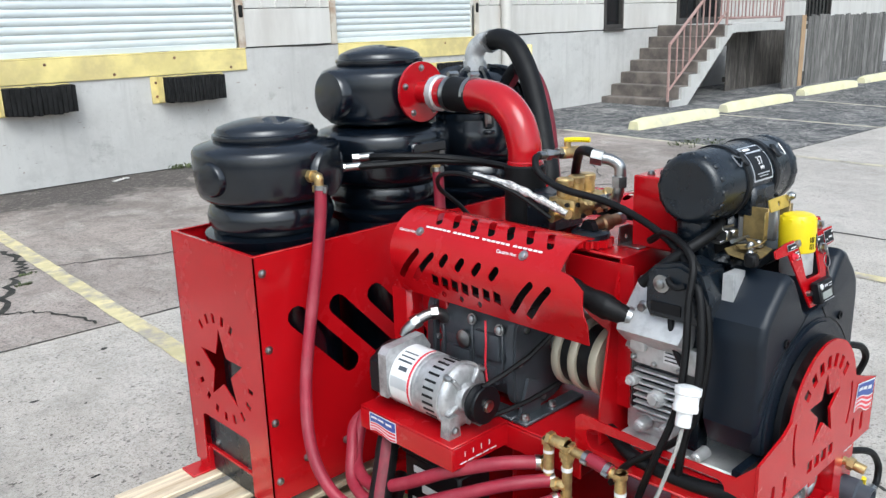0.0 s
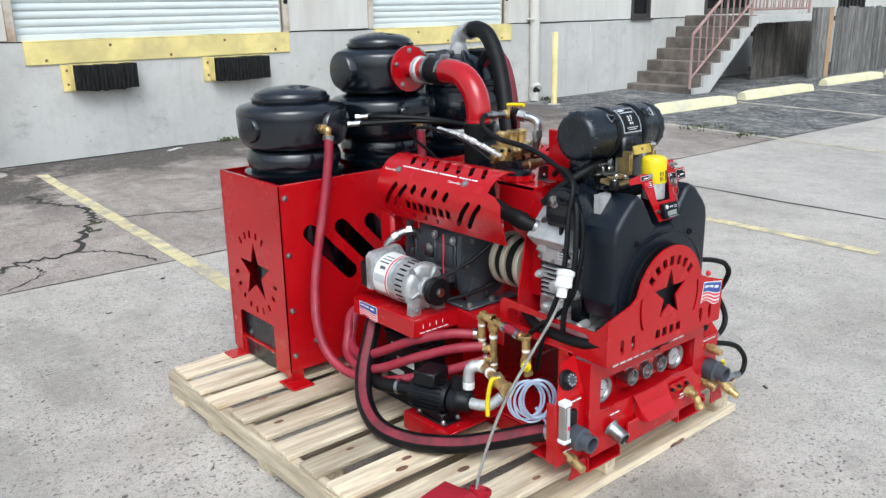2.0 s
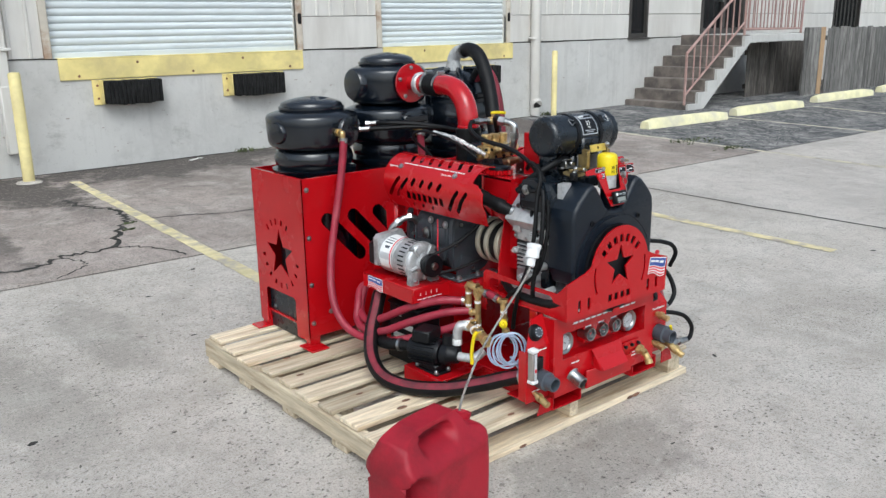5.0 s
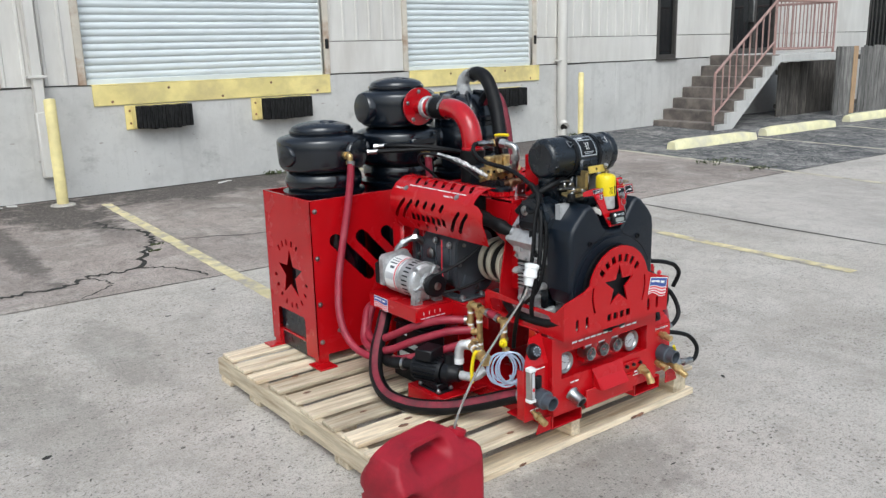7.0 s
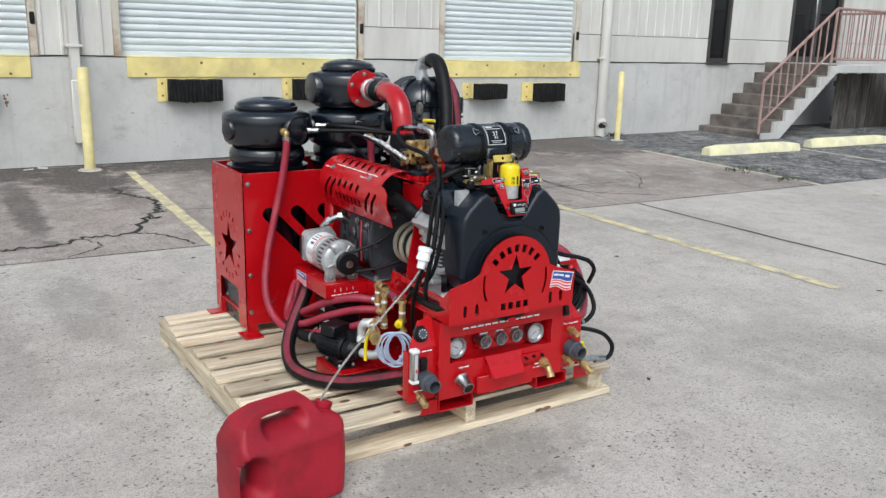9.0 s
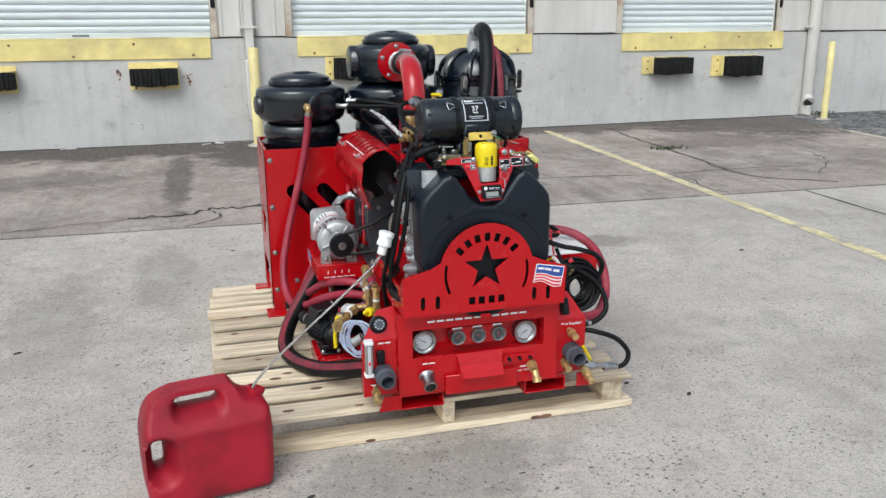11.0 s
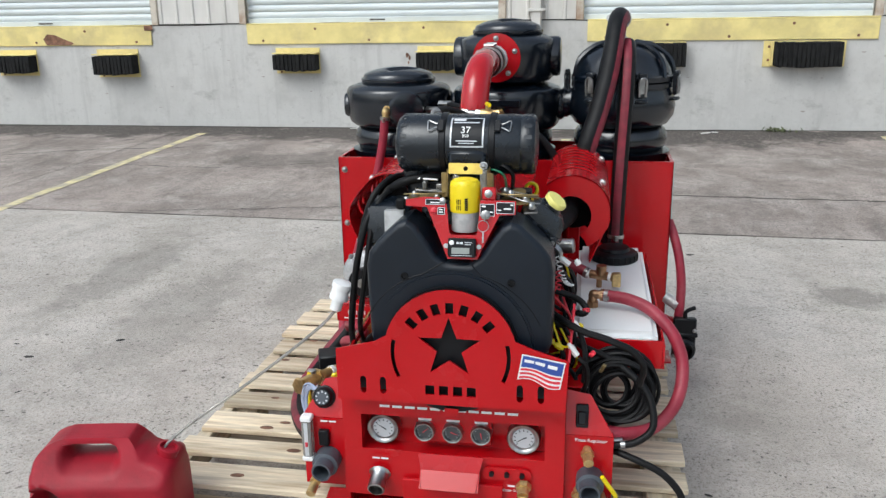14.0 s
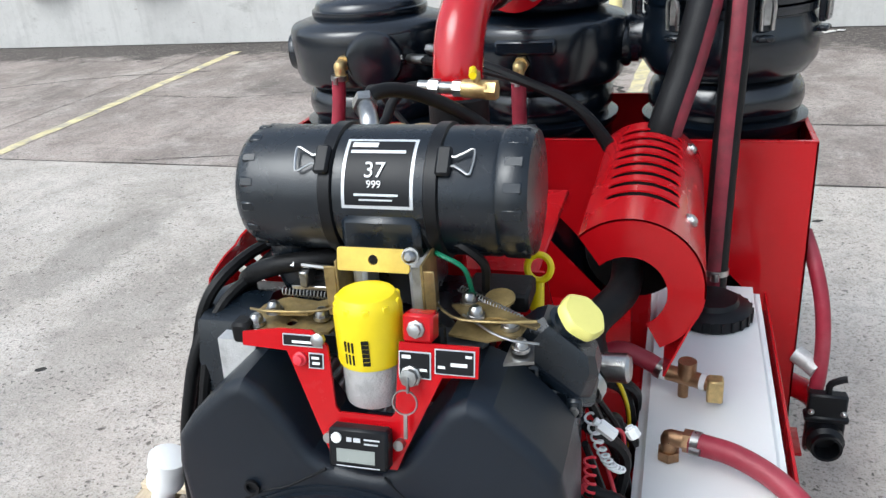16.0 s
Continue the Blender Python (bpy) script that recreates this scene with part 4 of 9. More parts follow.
def window_unit(name, x0, x1, z1, label):
    w = thing(name, label, "window", (x0, WY, LEDGE), kind="structure")
    bm = B()
    for a, b, c, e in ((x0, x0 + 0.06, LEDGE + 0.02, z1), (x1 - 0.06, x1, LEDGE + 0.02, z1), (x0 + 0.06, x1 - 0.06, LEDGE + 0.02, LEDGE + 0.09), (x0 + 0.06, x1 - 0.06, z1 - 0.06, z1)):
        box(bm, a, b, WY - 0.01, WY + 0.1, c, e, 0.006)
    part("window_frame", bm, FRAME_DARK, w)
    bm = B()
    box(bm, x0 + 0.06, x1 - 0.06, WY + 0.05, WY + 0.062, LEDGE + 0.09, z1 - 0.06)
    part("pane", bm, GLASS_DARK, w)
    bm = B()
    box(bm, x0 - 0.03, x1 + 0.03, WY - 0.05, WY + 0.02, LEDGE - 0.01, LEDGE + 0.0195, 0.006)
    part("window_sill", bm, FRAME_DARK, w)
    return w


window_unit("window_1", 11.66, 12.2, 2.9, "narrow dark-framed window with blank dark glass")
w2 = window_unit("window_2", 19.25, 20.6, 3.2, "dark window opening behind upright bars")
for k in range(7):
    bm = B()
    cyl(bm, (19.36 + k * 0.19, WY - 0.03, 1.3), (19.36 + k * 0.19, WY - 0.03, 3.1), 0.016, seg=6)
    part("bar", bm, FRAME_DARK, w2)
d = thing("door_5", "dark glazed entrance door at the stair head", "door", (13.87, WY, 1.26), kind="structure")
bm = B()
for a, b, c, e in ((13.87, 13.95, 1.27, 3.4), (15.34, 15.42, 1.27, 3.4), (14.62, 14.7, 1.41, 3.3), (13.95, 15.34, 1.27, 1.4), (13.95, 15.34, 3.3, 3.4)):
    box(bm, a, b, WY - 0.01, WY + 0.1, c, e, 0.006)
part("door_frame", bm, FRAME_DARK, d)
bm = B()
box(bm, 13.95, 15.34, WY + 0.06, WY + 0.072, 1.4, 3.3)
part("pane", bm, GLASS_DARK, d)
bm = B()
box(bm, 14.52, 14.56, WY - 0.05, WY + 0.06, 1.9, 2.5, 0.006)
part("handle", bm, STEEL, d)

# stairs, landing and rails
st = thing("entrance_stairs", "grimy concrete steps with a white painted side", "stairs", (11.5, 7.7, 0), kind="structure")
RUN, RISE, X0S, YS, RISE1 = 0.270, 0.1835, 11.62, 7.02, 0.19
for k in range(7):
    bm = B()
    box(bm, X0S + k * RUN, X0S + (k + 1) * RUN + 0.05, YS + 0.05, WY - 0.003, 0.0 if k == 0 else RISE1 + (k - 1) * RISE - 0.02, RISE1 + k * RISE, 0.012)
    part("step", bm, STEP, st)
prof = [(X0S + 0.02, 0.0)]
for k in range(7):
    prof += [(X0S + 0.02 + k * RUN, RISE1 + k * RISE - 0.02), (X0S + 0.02 + (k + 1) * RUN, RISE1 + k * RISE - 0.02)]
prof = prof[:-1] + [(X0S + 1.88, RISE1 + 6 * RISE - 0.02), (X0S + 1.88, 1.155), (X0S + 1.82, 1.145), (X0S + 0.38, 0.0)]
bm = B()
sheet(bm, prof, [], lambda u, v, s: Vector((u, YS + 0.05 * s, v)))
part("stringer", bm, WALL_PAINT, st, "white painted stair side")
bm = B()
box(bm, X0S + 1.882, 15.36, YS, WY - 0.003, 1.15, 1.29, 0.01)
part("landing", bm, WALL_PAINT, st, "white painted landing slab")

rl = thing("stair_railing", "faded red-brown steel pipe railing on steps and landing", "railing", (12.6, 7.2, 0.3))


def rail_part(name, a, b, r):
    bm = B()
    a, b = ((11.6 + (x - 11.86) * 0.982, 7.08 + (y - 7.23) * 1.135, z + 0.02) for x, y, z in (a, b))
    cyl(bm, a, b, r, seg=8)
    part(name, bm, RAIL, rl)


SL = RISE / RUN
ra = Vector((11.86, 7.23, 1.0))
rail_part("post", (11.86, 7.23, 0.14), ra, 0.022)
rail_part("handrail", ra, (13.62, 7.23, 1.0 + 1.76 * SL), 0.024)
rail_part("lower_rail", (11.86, 7.23, 0.30), (13.62, 7.23, 0.30 + 1.76 * SL), 0.018)
rail_part("post", (13.62, 7.23, 1.26), (13.62, 7.23, 2.2), 0.024)
for k in range(8):
    x = 12.08 + k * 0.19
    rail_part("baluster", (x, 7.23, 0.30 + (x - 11.86) * SL), (x, 7.23, 1.0 + (x - 11.86) * SL), 0.014)
rail_part("handrail", (13.62, 7.23, 2.2), (15.68, 7.23, 2.2), 0.024)
rail_part("lower_rail", (13.62, 7.23, 1.36), (15.68, 7.23, 1.36), 0.018)
for k in range(15):
    x = 13.75 + k * 0.13
    rail_part("baluster", (x, 7.23, 1.36), (x, 7.23, 2.2), 0.011)
rail_part("post", (15.68, 7.23, 1.26), (15.68, 7.23, 2.22), 0.024)
rail_part("handrail", (15.68, 7.23, 2.2), (15.68, 8.34, 2.2), 0.024)
rail_part("lower_rail", (15.68, 7.23, 1.36), (15.68, 8.34, 1.36), 0.018)
for k in range(8):
    rail_part("baluster", (15.68, 7.36 + k * 0.125, 1.36), (15.68, 7.36 + k * 0.125, 2.2), 0.011)


def fence(name, x0, x1, y, h, pitch, material, label, lean=0.0):
    f = thing(name, label, "fence", ((x0 + x1) / 2, y, 0), kind="structure")
    n = int((x1 - x0) / pitch)
    bm = B()
    box(bm, 0, pitch - 0.008, 0, 0.02, 0, h, 0.003)
    base = finish("board", bm, material)
    for k in range(n):
        ob = base if k == 0 else base.copy()
        if k:
            scene.collection.objects.link(ob)
        ob.location = (x0 + k * pitch, y + rw.uniform(-0.006, 0.006), rw.uniform(-0.03, 0.02))
        ob.rotation_euler = (0, rw.uniform(-0.012, 0.012), 0)
        attach(ob, f)
    for z in (0.25, h - 0.25):
        bm = B()
        box(bm, x0, x1, y + 0.03, y + 0.07, z, z + 0.09, 0.004)
        part("rail", bm, material, f)
    return f


fence("fence_1", 14.38, 16.74, 7.6, 1.14, 0.155, FENCE_DARK, "dark wooden fence closing the space under the landing")
f = fence("fence_2", 16.36, 20.5, 7.02, 1.38, 0.135, FENCE, "weathered grey wooden plank fence")
for x, mt, w in ((15.74, FENCE, 0.28), (15.9, FENCE, 0.3), (16.06, FENCE, 0.28), (16.21, FENCE, 0.28), (16.37, FENCE_TAN, 0.34)):
    bm = B()
    box(bm, x - 0.35, x - 0.35 + w * 0.5, 6.99, 7.03, 0, 1.39, 0.004)
    part("post", bm, mt, f)
bm = B()
for x, y in ((3.35, 8.1), (0.9, 8.17), (-0.7, 8.2)):
    for k in range(2):
        box(bm, -0.05, 0.05, -0.03, 0.03, 0, 0.008, 0.002, pose(x + rw.uniform(-0.1, 0.1), y + rw.uniform(-0.05, 0.05), gz(x, y) + 0.004, rw.uniform(-6, 6), rw.uniform(-6, 6), rw.uniform(0, 180)))
solo("litter", bm, LITTER, "scraps of pale litter at the foot of the wall", "litter", kind="stuff")

# ---- pallet ----
PX0, PX1, PY0, PY1, PZ = 0.765, 2.345, 0.72, 2.31, 0.138
pallet = thing("pallet", "raw pine shipping pallet lying on the concrete", "pallet", ((PX0 + PX1) / 2, (PY0 + PY1) / 2, 0))
rp = random.Random(9)


def board(name, x0, x1, y0, y1, z0, z1, material, bev=0.003):
    bm = B()
    j = [rp.uniform(-0.004, 0.004) for _ in range(4)]
    box(bm, x0 + j[0], x1 + j[1], y0 + j[2] * 0.5, y1 + j[3] * 0.5, z0, z1, bev)
    return part(name, bm, material, pallet)


y, k = PY0, 0
GAPS = [0.118, 0.098, 0.122, 0.100, 0.112, 0.096, 0.118, 0.102, 0.114, 0.118]
while y < PY1 - 0.06 and k < len(GAPS):
    board("deck_board", PX0 + rp.uniform(-0.002, 0.024), PX1 - rp.uniform(0.0, 0.012), y, min(y + GAPS[k], PY1), PZ - 0.018 + rp.uniform(-0.001, 0.001), PZ, WOOD)
    y += GAPS[k] + 0.053
    k += 1
for x, w in ((PX0, 0.055), (1.575, 0.045), (PX1 - 0.125, 0.085)):
    board("stringer", x, x + w, PY0 + 0.012, PY1, 0.033, PZ - 0.02, WOOD_Y)
for y in (PY0, 1.12, 1.5, 1.88, PY1 - 0.12):
    board("bottom_board", PX0 + 0.01, PX1, y, y + 0.105, 0.001, 0.031, WOOD)
board("block", PX0 + 0.03, PX0 + 0.13, PY0 + 0.52, PY0 + 0.62, 0.033, PZ - 0.02, WOOD_Y)
for kx, ky in ((1.98, 0), (1.94, 0), (1.3, 0), (2.1, 0.4), (1.05, 0.39), (0.92, 1.08), (1.0, 0.35), (0.87, 0.88), (1.02, 0.06), (1.27, 0.035), (1.14, 0.22), (1.62, 0.07), (0.95, 0.56)):
    bm = B()
    p = (kx, PY0 - 0.0005, 0.01) if ky == 0 else (kx, PY0 + ky, PZ + 0.0003)
    bmesh.ops.create_icosphere(bm, subdivisions=2, radius=rp.uniform(0.008, 0.013), matrix=Matrix.Translation(p) @ Matrix.Diagonal((2.2, 0.12, 0.7, 1) if ky == 0 else (2.0, 1, 0.08, 1)))
    part("knot", bm, RUST, pallet)

# ---- tank enclosure ----
BX0, BX1, BY0, BY1, BZ0, BZ1 = 1.06, 2.332, 1.83, 2.285, 0.165, 0.905
enc = thing("tank_enclosure", "open-topped red steel enclosure holding three black tanks", "enclosure", ((BX0 + BX1) / 2, 2.05, PZ))
holes = [slot(BX0 + 0.208 + 0.138 * i, 0.622, 0.315, 0.060, -47) for i in (0, 1, 2, 4, 5, 6)]
bm = B()
sheet(bm, rect(BX0, BX1, BZ0 + 0.02, BZ1), holes, flat((0, BY0, 0), (1, 0, 0), (0, 0, 1), 0.004))
part("front_panel", bm, RED, enc, "red panel with slanted cut-out slots")
cu, cv = 2.057, 0.532
holes = [star(-cu, cv, 0.122)]
holes += arc_bars(-cu, cv, 0.152, (132, 115, 99, 80, 62), 0.015, 0.028) + arc_bars(-cu, cv, 0.152, (190, 209, 229, 249, 268, 287, 308, 330, 350), 0.015, 0.026)
out = [(-BY0, BZ0), (-BY0, BZ1), (-BY1, BZ1), (-BY1, BZ0), (-BY1 + 0.07, BZ0), (-BY1 + 0.075, 0.335), (-BY1 + 0.09, 0.345), (-BY0 - 0.125, 0.345), (-BY0 - 0.11, 0.335), (-BY0 - 0.11, BZ0)]
bm = B()
sheet(bm, out, holes, flat((BX0, 0, 0), (0, -1, 0), (0, 0, 1), 0.004))
part("side_panel", bm, RED, enc, "red side panel with a star cut out of it")
bm = B()
sheet(bm, rect(BY0, BY1, BZ0, BZ1), [], flat((BX1, 0, 0), (0, 1, 0), (0, 0, 1), 0.004))
part("side_panel", bm, RED, enc)
bm = B()
sheet(bm, rect(-BX1, -BX0, BZ0, BZ1), [], flat((0, BY1, 0), (-1, 0, 0), (0, 0, 1), 0.004))
part("back_panel", bm, RED, enc)
bm = B()
for a, b, c, e in ((BX0, BX1, BY0, BY0 + 0.012), (BX0, BX1, BY1 - 0.012, BY1), (BX0, BX0 + 0.012, BY0 + 0.012, BY1 - 0.012), (BX1 - 0.012, BX1, BY0 + 0.012, BY1 - 0.012)):
    box(bm, a, b, c, e, BZ1, BZ1 + 0.004, 0.001)
part("top_rim", bm, RED, enc)
bm = B()
box(bm, BX0 + 0.01, BX1 - 0.01, BY0 + 0.008, BY1 - 0.008, 0.22, 0.228)
part("floor_plate", bm, RED, enc)
for x0, x1, y0, y1 in ((BX0 - 0.055, BX0 + 0.05, BY1 - 0.075, BY1), (BX0 - 0.03, BX0 + 0.06, BY0 - 0.065, BY0 + 0.045), (BX1 - 0.06, BX1 + 0.03, BY0 - 0.065, BY0 + 0.045), (BX1 - 0.05, BX1 + 0.055, BY1 - 0.075, BY1)):
    bm = B()
    box(bm, x0, x1, y0, y1, PZ + 0.0005, PZ + 0.008, 0.001)
    box(bm, max(x0, BX0 + 0.003) + 0.003, min(x1, BX1 - 0.003) - 0.003, max(y0, BY0 + 0.006), min(y1, BY1 - 0.006), PZ + 0.008, BZ0 + 0.06, 0.001)
    part("foot", bm, RED, enc)
bm = B()
box(bm, BX0 + 0.02, BX0 + 0.03, BY0 + 0.10, BY1 - 0.07, PZ + 0.005, 0.34, 0.002)
part("inner_plate", bm, BLACK_CAN, enc, "dark plate behind the lower opening")
bolts(enc, [(BX0 + 0.024, BY0, z) for z in (0.86, 0.645, 0.43, 0.25)] + [(BX0 + 0.118, BY0, 0.288), (BX0 + 0.258, BY0, 0.290)], (0, -1, 0), 0.0095)
bolts(enc, [(BX0 + 0.02, BY1 - 0.12, 0.25), (BX0 + 0.02, BY0 + 0.16, 0.22)], (-1, 0, 0), 0.008)


# ---- black tanks ----
def drum(bm, c, r, z0, z1, lip=0.02):
    h = z1 - z0
    lathe(bm, [(r * 0.80, 0), (r * 0.88, h * 0.02), (r * 0.945, h * 0.09), (r * 0.975, h * 0.20), (r, h * 0.55), (r, h * 0.79), (r * 0.985, h * 0.85), (r * 0.95, h * 0.895), (r * 0.68, h)], (c[0], c[1], z0), seg=40)


def ring(bm, c, r, z0, z1):
    h, zc = (z1 - z0) / 2, (z0 + z1) / 2
    lathe(bm, [(r - 0.05, -h)] + [(r - 0.035 + 0.035 * math.cos(a), h * math.sin(a)) for a in np.linspace(-1.45, 1.45, 11)] + [(r - 0.05, h)], (c[0], c[1], zc), seg=40)


def port(bm, c, z, ang, r, reach, start=0.1):
    d = Vector((math.cos(radians(ang)), math.sin(radians(ang)), 0))
    o = Vector((c[0], c[1], z))
    lathe(bm, [(r * 0.96, start), (r, start + 0.01), (r, reach - 0.012), (r - 0.006, reach - 0.003), (r - 0.016, reach)], o, d, seg=28)


def lid(bm, c, z, r=0.14, ang=25):
    """A stepped, domed lid with a scooped half-moon that leaves a grip."""
    o = (c[0], c[1], z)
    lathe(bm, [(r - 0.012, -0.01), (r - 0.008, -0.004), (r + 0.004, -0.003), (r + 0.007, 0.004), (r + 0.006, 0.012), (r - 0.002, 0.015), (r - 0.004, 0.024), (r - 0.010, 0.030)], o, seg=44)
    u = Vector((math.cos(radians(ang)), math.sin(radians(ang)), 0))
    w = Vector((-u.y, u.x, 0))
    rows, n, rr = [], 24, r - 0.010
    for i in range(n + 1):
        k = -1 + 2 * i / n
        half = math.sqrt(max(0.0004, 1 - k * k))
        row = []
        for j in range(n + 1):
            q = -1 + 2 * j / n
            d = q * half
            hump = 0.026 * max(0.0, 1 - k * k - d * d) ** 0.8
            scoop = max(0.0, 1 - (k / 0.50) ** 2) * max(0.0, 1 - ((d + 0.34 - 0.25 * k * k) / 0.20) ** 2)
            row.append(bm.verts.new(Vector(o) + u * k * rr + w * d * rr + Vector((0, 0, 0.028 + hump - 0.022 * scoop ** 0.6))))
        rows.append(row)
    for p, q in zip(rows, rows[1:]):
        for j in range(n):
            bm.faces.new((p[j], p[j + 1], q[j + 1], q[j]))


TL, TM, TR = (1.262, 2.045), (1.700, 2.055), (2.142, 2.062)


def stem(bm, c):
    ring(bm, c, 0.180, 0.918, 1.014)
    lathe(bm, [(0.165, 0), (0.178, 0.02), (0.178, 0.66), (0.19, 0.675), (0.192, 0.69), (0.155, 0.70)], (c[0], c[1], 0.229), seg=36)


t = thing("cyclone_tank", "black moulded plastic tank with a round lid and blanked side ports", "tank", (*TL, 0.23), "black tanks")
bm = B()
stem(bm, TL)
part("stem", bm, BLACK_POLY, t)
bm = B()
drum(bm, TL, 0.208, 1.014, 1.182)
part("head", bm, BLACK_POLY, t)
for a in (-70, 20, 110, 192):
    bm = B()
    port(bm, TL, 1.092, a + 0, 0.07 if a == -70 else 0.048, 0.218 if a == -70 else 0.220)
    part("port_cap", bm, BLACK_POLY, t)
bm = B()
lid(bm, TL, 1.184, 0.142, 38)
part("lid", bm, BLACK_POLY, t, "black lid with a raised grip")

t = thing("cyclone_tank", "taller black moulded tank with two drums and a red flanged outlet", "tank", (*TM, 0.23), "black tanks")
bm = B()
stem(bm, TM)
part("stem", bm, BLACK_POLY, t)
bm = B()
drum(bm, TM, 0.212, 1.0, 1.178)
port(bm, TM, 1.085, 0, 0.055, 0.225)
port(bm, TM, 1.085, 180, 0.055, 0.225)
box(bm, TM[0] - 0.07, TM[0] + 0.07, TM[1] - 0.222, TM[1] - 0.19, 1.10, 1.135, 0.006)
part("lower_drum", bm, BLACK_POLY, t)
bm = B()
drum(bm, TM, 0.188, 1.182, 1.362)
part("head", bm, BLACK_POLY, t)
for a in (0, 90, 180):
    bm = B()
    port(bm, TM, 1.275, a, 0.076, 0.207)
    part("port_cap", bm, BLACK_POLY, t)
bm = B()
lid(bm, TM, 1.364, 0.130, 38)
part("lid", bm, BLACK_POLY, t, "black lid with a raised grip")
bm = B()
lathe(bm, [(0.05, -0.02), (0.088, -0.018), (0.088, -0.008), (0.05, -0.006)], (TM[0] - 0.02, TM[1] - 0.20, 1.283), (0, 1, 0.0), seg=32)
part("flange", bm, RED_PIPE, t, "round red bolted flange")
fc = Vector((TM[0] - 0.02, TM[1] - 0.218, 1.283))
bolts(t, [fc + Vector((0.07 * math.cos(a), 0, 0.07 * math.sin(a))) for a in np.radians((20, 92, 164, 236, 308))], (0, -1, 0), 0.008)

t = thing("filter_tank", "black plastic filter tank with a ribbed dome and chrome latches", "tank", (*TR, 0.23), "black tanks")
bm = B()
stem(bm, TR)
part("stem", bm, BLACK_POLY, t)
bm = B()
lathe(bm, [(0.150, 0.005), (0.178, 0.02), (0.198, 0.05), (0.204, 0.085), (0.200, 0.12), (0.190, 0.15), (0.190, 0.155), (0.194, 0.158), (0.194, 0.175), (0.165, 0.18)], (*TR, 1.005), seg=44)
port(bm, TR, 1.10, 180, 0.055, 0.235)
part("lower_shell", bm, BLACK_POLY, t)
bm = B()
lathe(bm, [(0.165, 0), (0.195, 0.002), (0.195, 0.020), (0.186, 0.026), (0.180, 0.05), (0.154, 0.095), (0.112, 0.122), (0.066, 0.133), (0.01, 0.134)], (*TR, 1.184), seg=44)
part("dome_lid", bm, BLACK_POLY, t)
for a in range(0, 360, 40):
    d = Vector((math.cos(radians(a)), math.sin(radians(a)), 0))
    bm = B()
    o = Vector((*TR, 0))
    tube(bm, [o + d * 0.192 + Vector((0, 0, 1.20)), o + d * 0.174 + Vector((0, 0, 1.262)), o + d * 0.114 + Vector((0, 0, 1.31)), o + d * 0.062 + Vector((0, 0, 1.322))], 0.012, 6, 4)
    part("rib", bm, BLACK_POLY, t)
for a in (-125, -72, -20, 40, 110, 180):
    d = Vector((math.cos(radians(a)), math.sin(radians(a)), 0))
    w = Vector((-d.y, d.x, 0))
    o = Vector((*TR, 0)) + d * 0.199
    M = Matrix((w, d, Vector((0, 0, 1)))).transposed().to_4x4()
    M.translation = o
    bm = B()
    box(bm, -0.012, 0.012, -0.002, 0.014, 1.135, 1.215, 0.003, M)
    box(bm, -0.017, 0.017, 0.0, 0.02, 1.205, 1.225, 0.004, M)
    box(bm, -0.02, 0.02, -0.004, 0.022, 1.115, 1.128, 0.004, M)
    lt = part("latch", bm, BLACK_CAN, t)
    bm = B()
    tube(bm, [M @ Vector(p) for p in ((-0.012, 0.018, 1.14), (-0.012, 0.02, 1.20), (0.012, 0.02, 1.20), (0.012, 0.018, 1.14))], 0.0042, 6, 3)
    box(bm, -0.009, 0.009, 0.014, 0.018, 1.150, 1.205, 0.002, M)
    part("latch_wire", bm, STEEL, lt, "chrome latch wire")
bm = B()
cyl(bm, (2.115, 2.04, 1.305), (2.115, 2.04, 1.345), 0.04, seg=8)
tube(bm, [(2.115, 2.04, 1.34), (2.115, 2.04, 1.375), (2.12, 2.015, 1.405), (2.125, 1.98, 1.412)], 0.033, 16, 4)
cyl(bm, (2.125, 1.985, 1.412), (2.126, 1.965, 1.413), 0.038, seg=8)
part("elbow", bm, CAST, t, "grey cast metal pipe elbow")
bm = B()
cyl(bm, (1.915, 2.058, 1.09), (1.94, 2.058, 1.09), 0.05, seg=20)
part("coupling", bm, BLACK_POLY, t)

# ---- outlet pipe ----
pipe = thing("outlet_pipe", "glossy red steel pipe bend clamped to a black rubber sleeve", "pipe", (1.655, 1.5, 0.86))
Z = 1.283
X = 1.675
bm = B()
tube(bm, [(1.68, 1.838, Z), (1.678, 1.79, Z), (1.677, 1.755, Z)], 0.034, 20, 3)
part("neck", bm, RED_PIPE, pipe)
bm = B()
cyl(bm, (1.677, 1.775, Z), (1.676, 1.745, Z), 0.052, seg=12, bev=0.004)
part("union_nut", bm, CAST, pipe, "grey cast union nut")
bm = B()
cyl(bm, (1.676, 1.748, Z), (1.675, 1.715, Z), 0.044, seg=22)
part("spigot", bm, RED_PIPE, pipe)
bm = B()
cyl(bm, (1.675, 1.72, Z), (1.672, 1.61, Z - 0.002), 0.049, seg=24, bev=0.004)
part("rubber_sleeve", bm, RUBBER, pipe, "black rubber sleeve")
for y in (1.705, 1.622):
    bm = B()
    cyl(bm, (X, y + 0.007, Z), (X, y - 0.007, Z), 0.0515, seg=24)
    cyl(bm, (X - 0.015, y, Z + 0.056), (X + 0.02, y, Z + 0.056), 0.007, seg=8)
    part("hose_clamp", bm, STEEL, pipe, "steel worm-drive hose clamp")
bm = B()
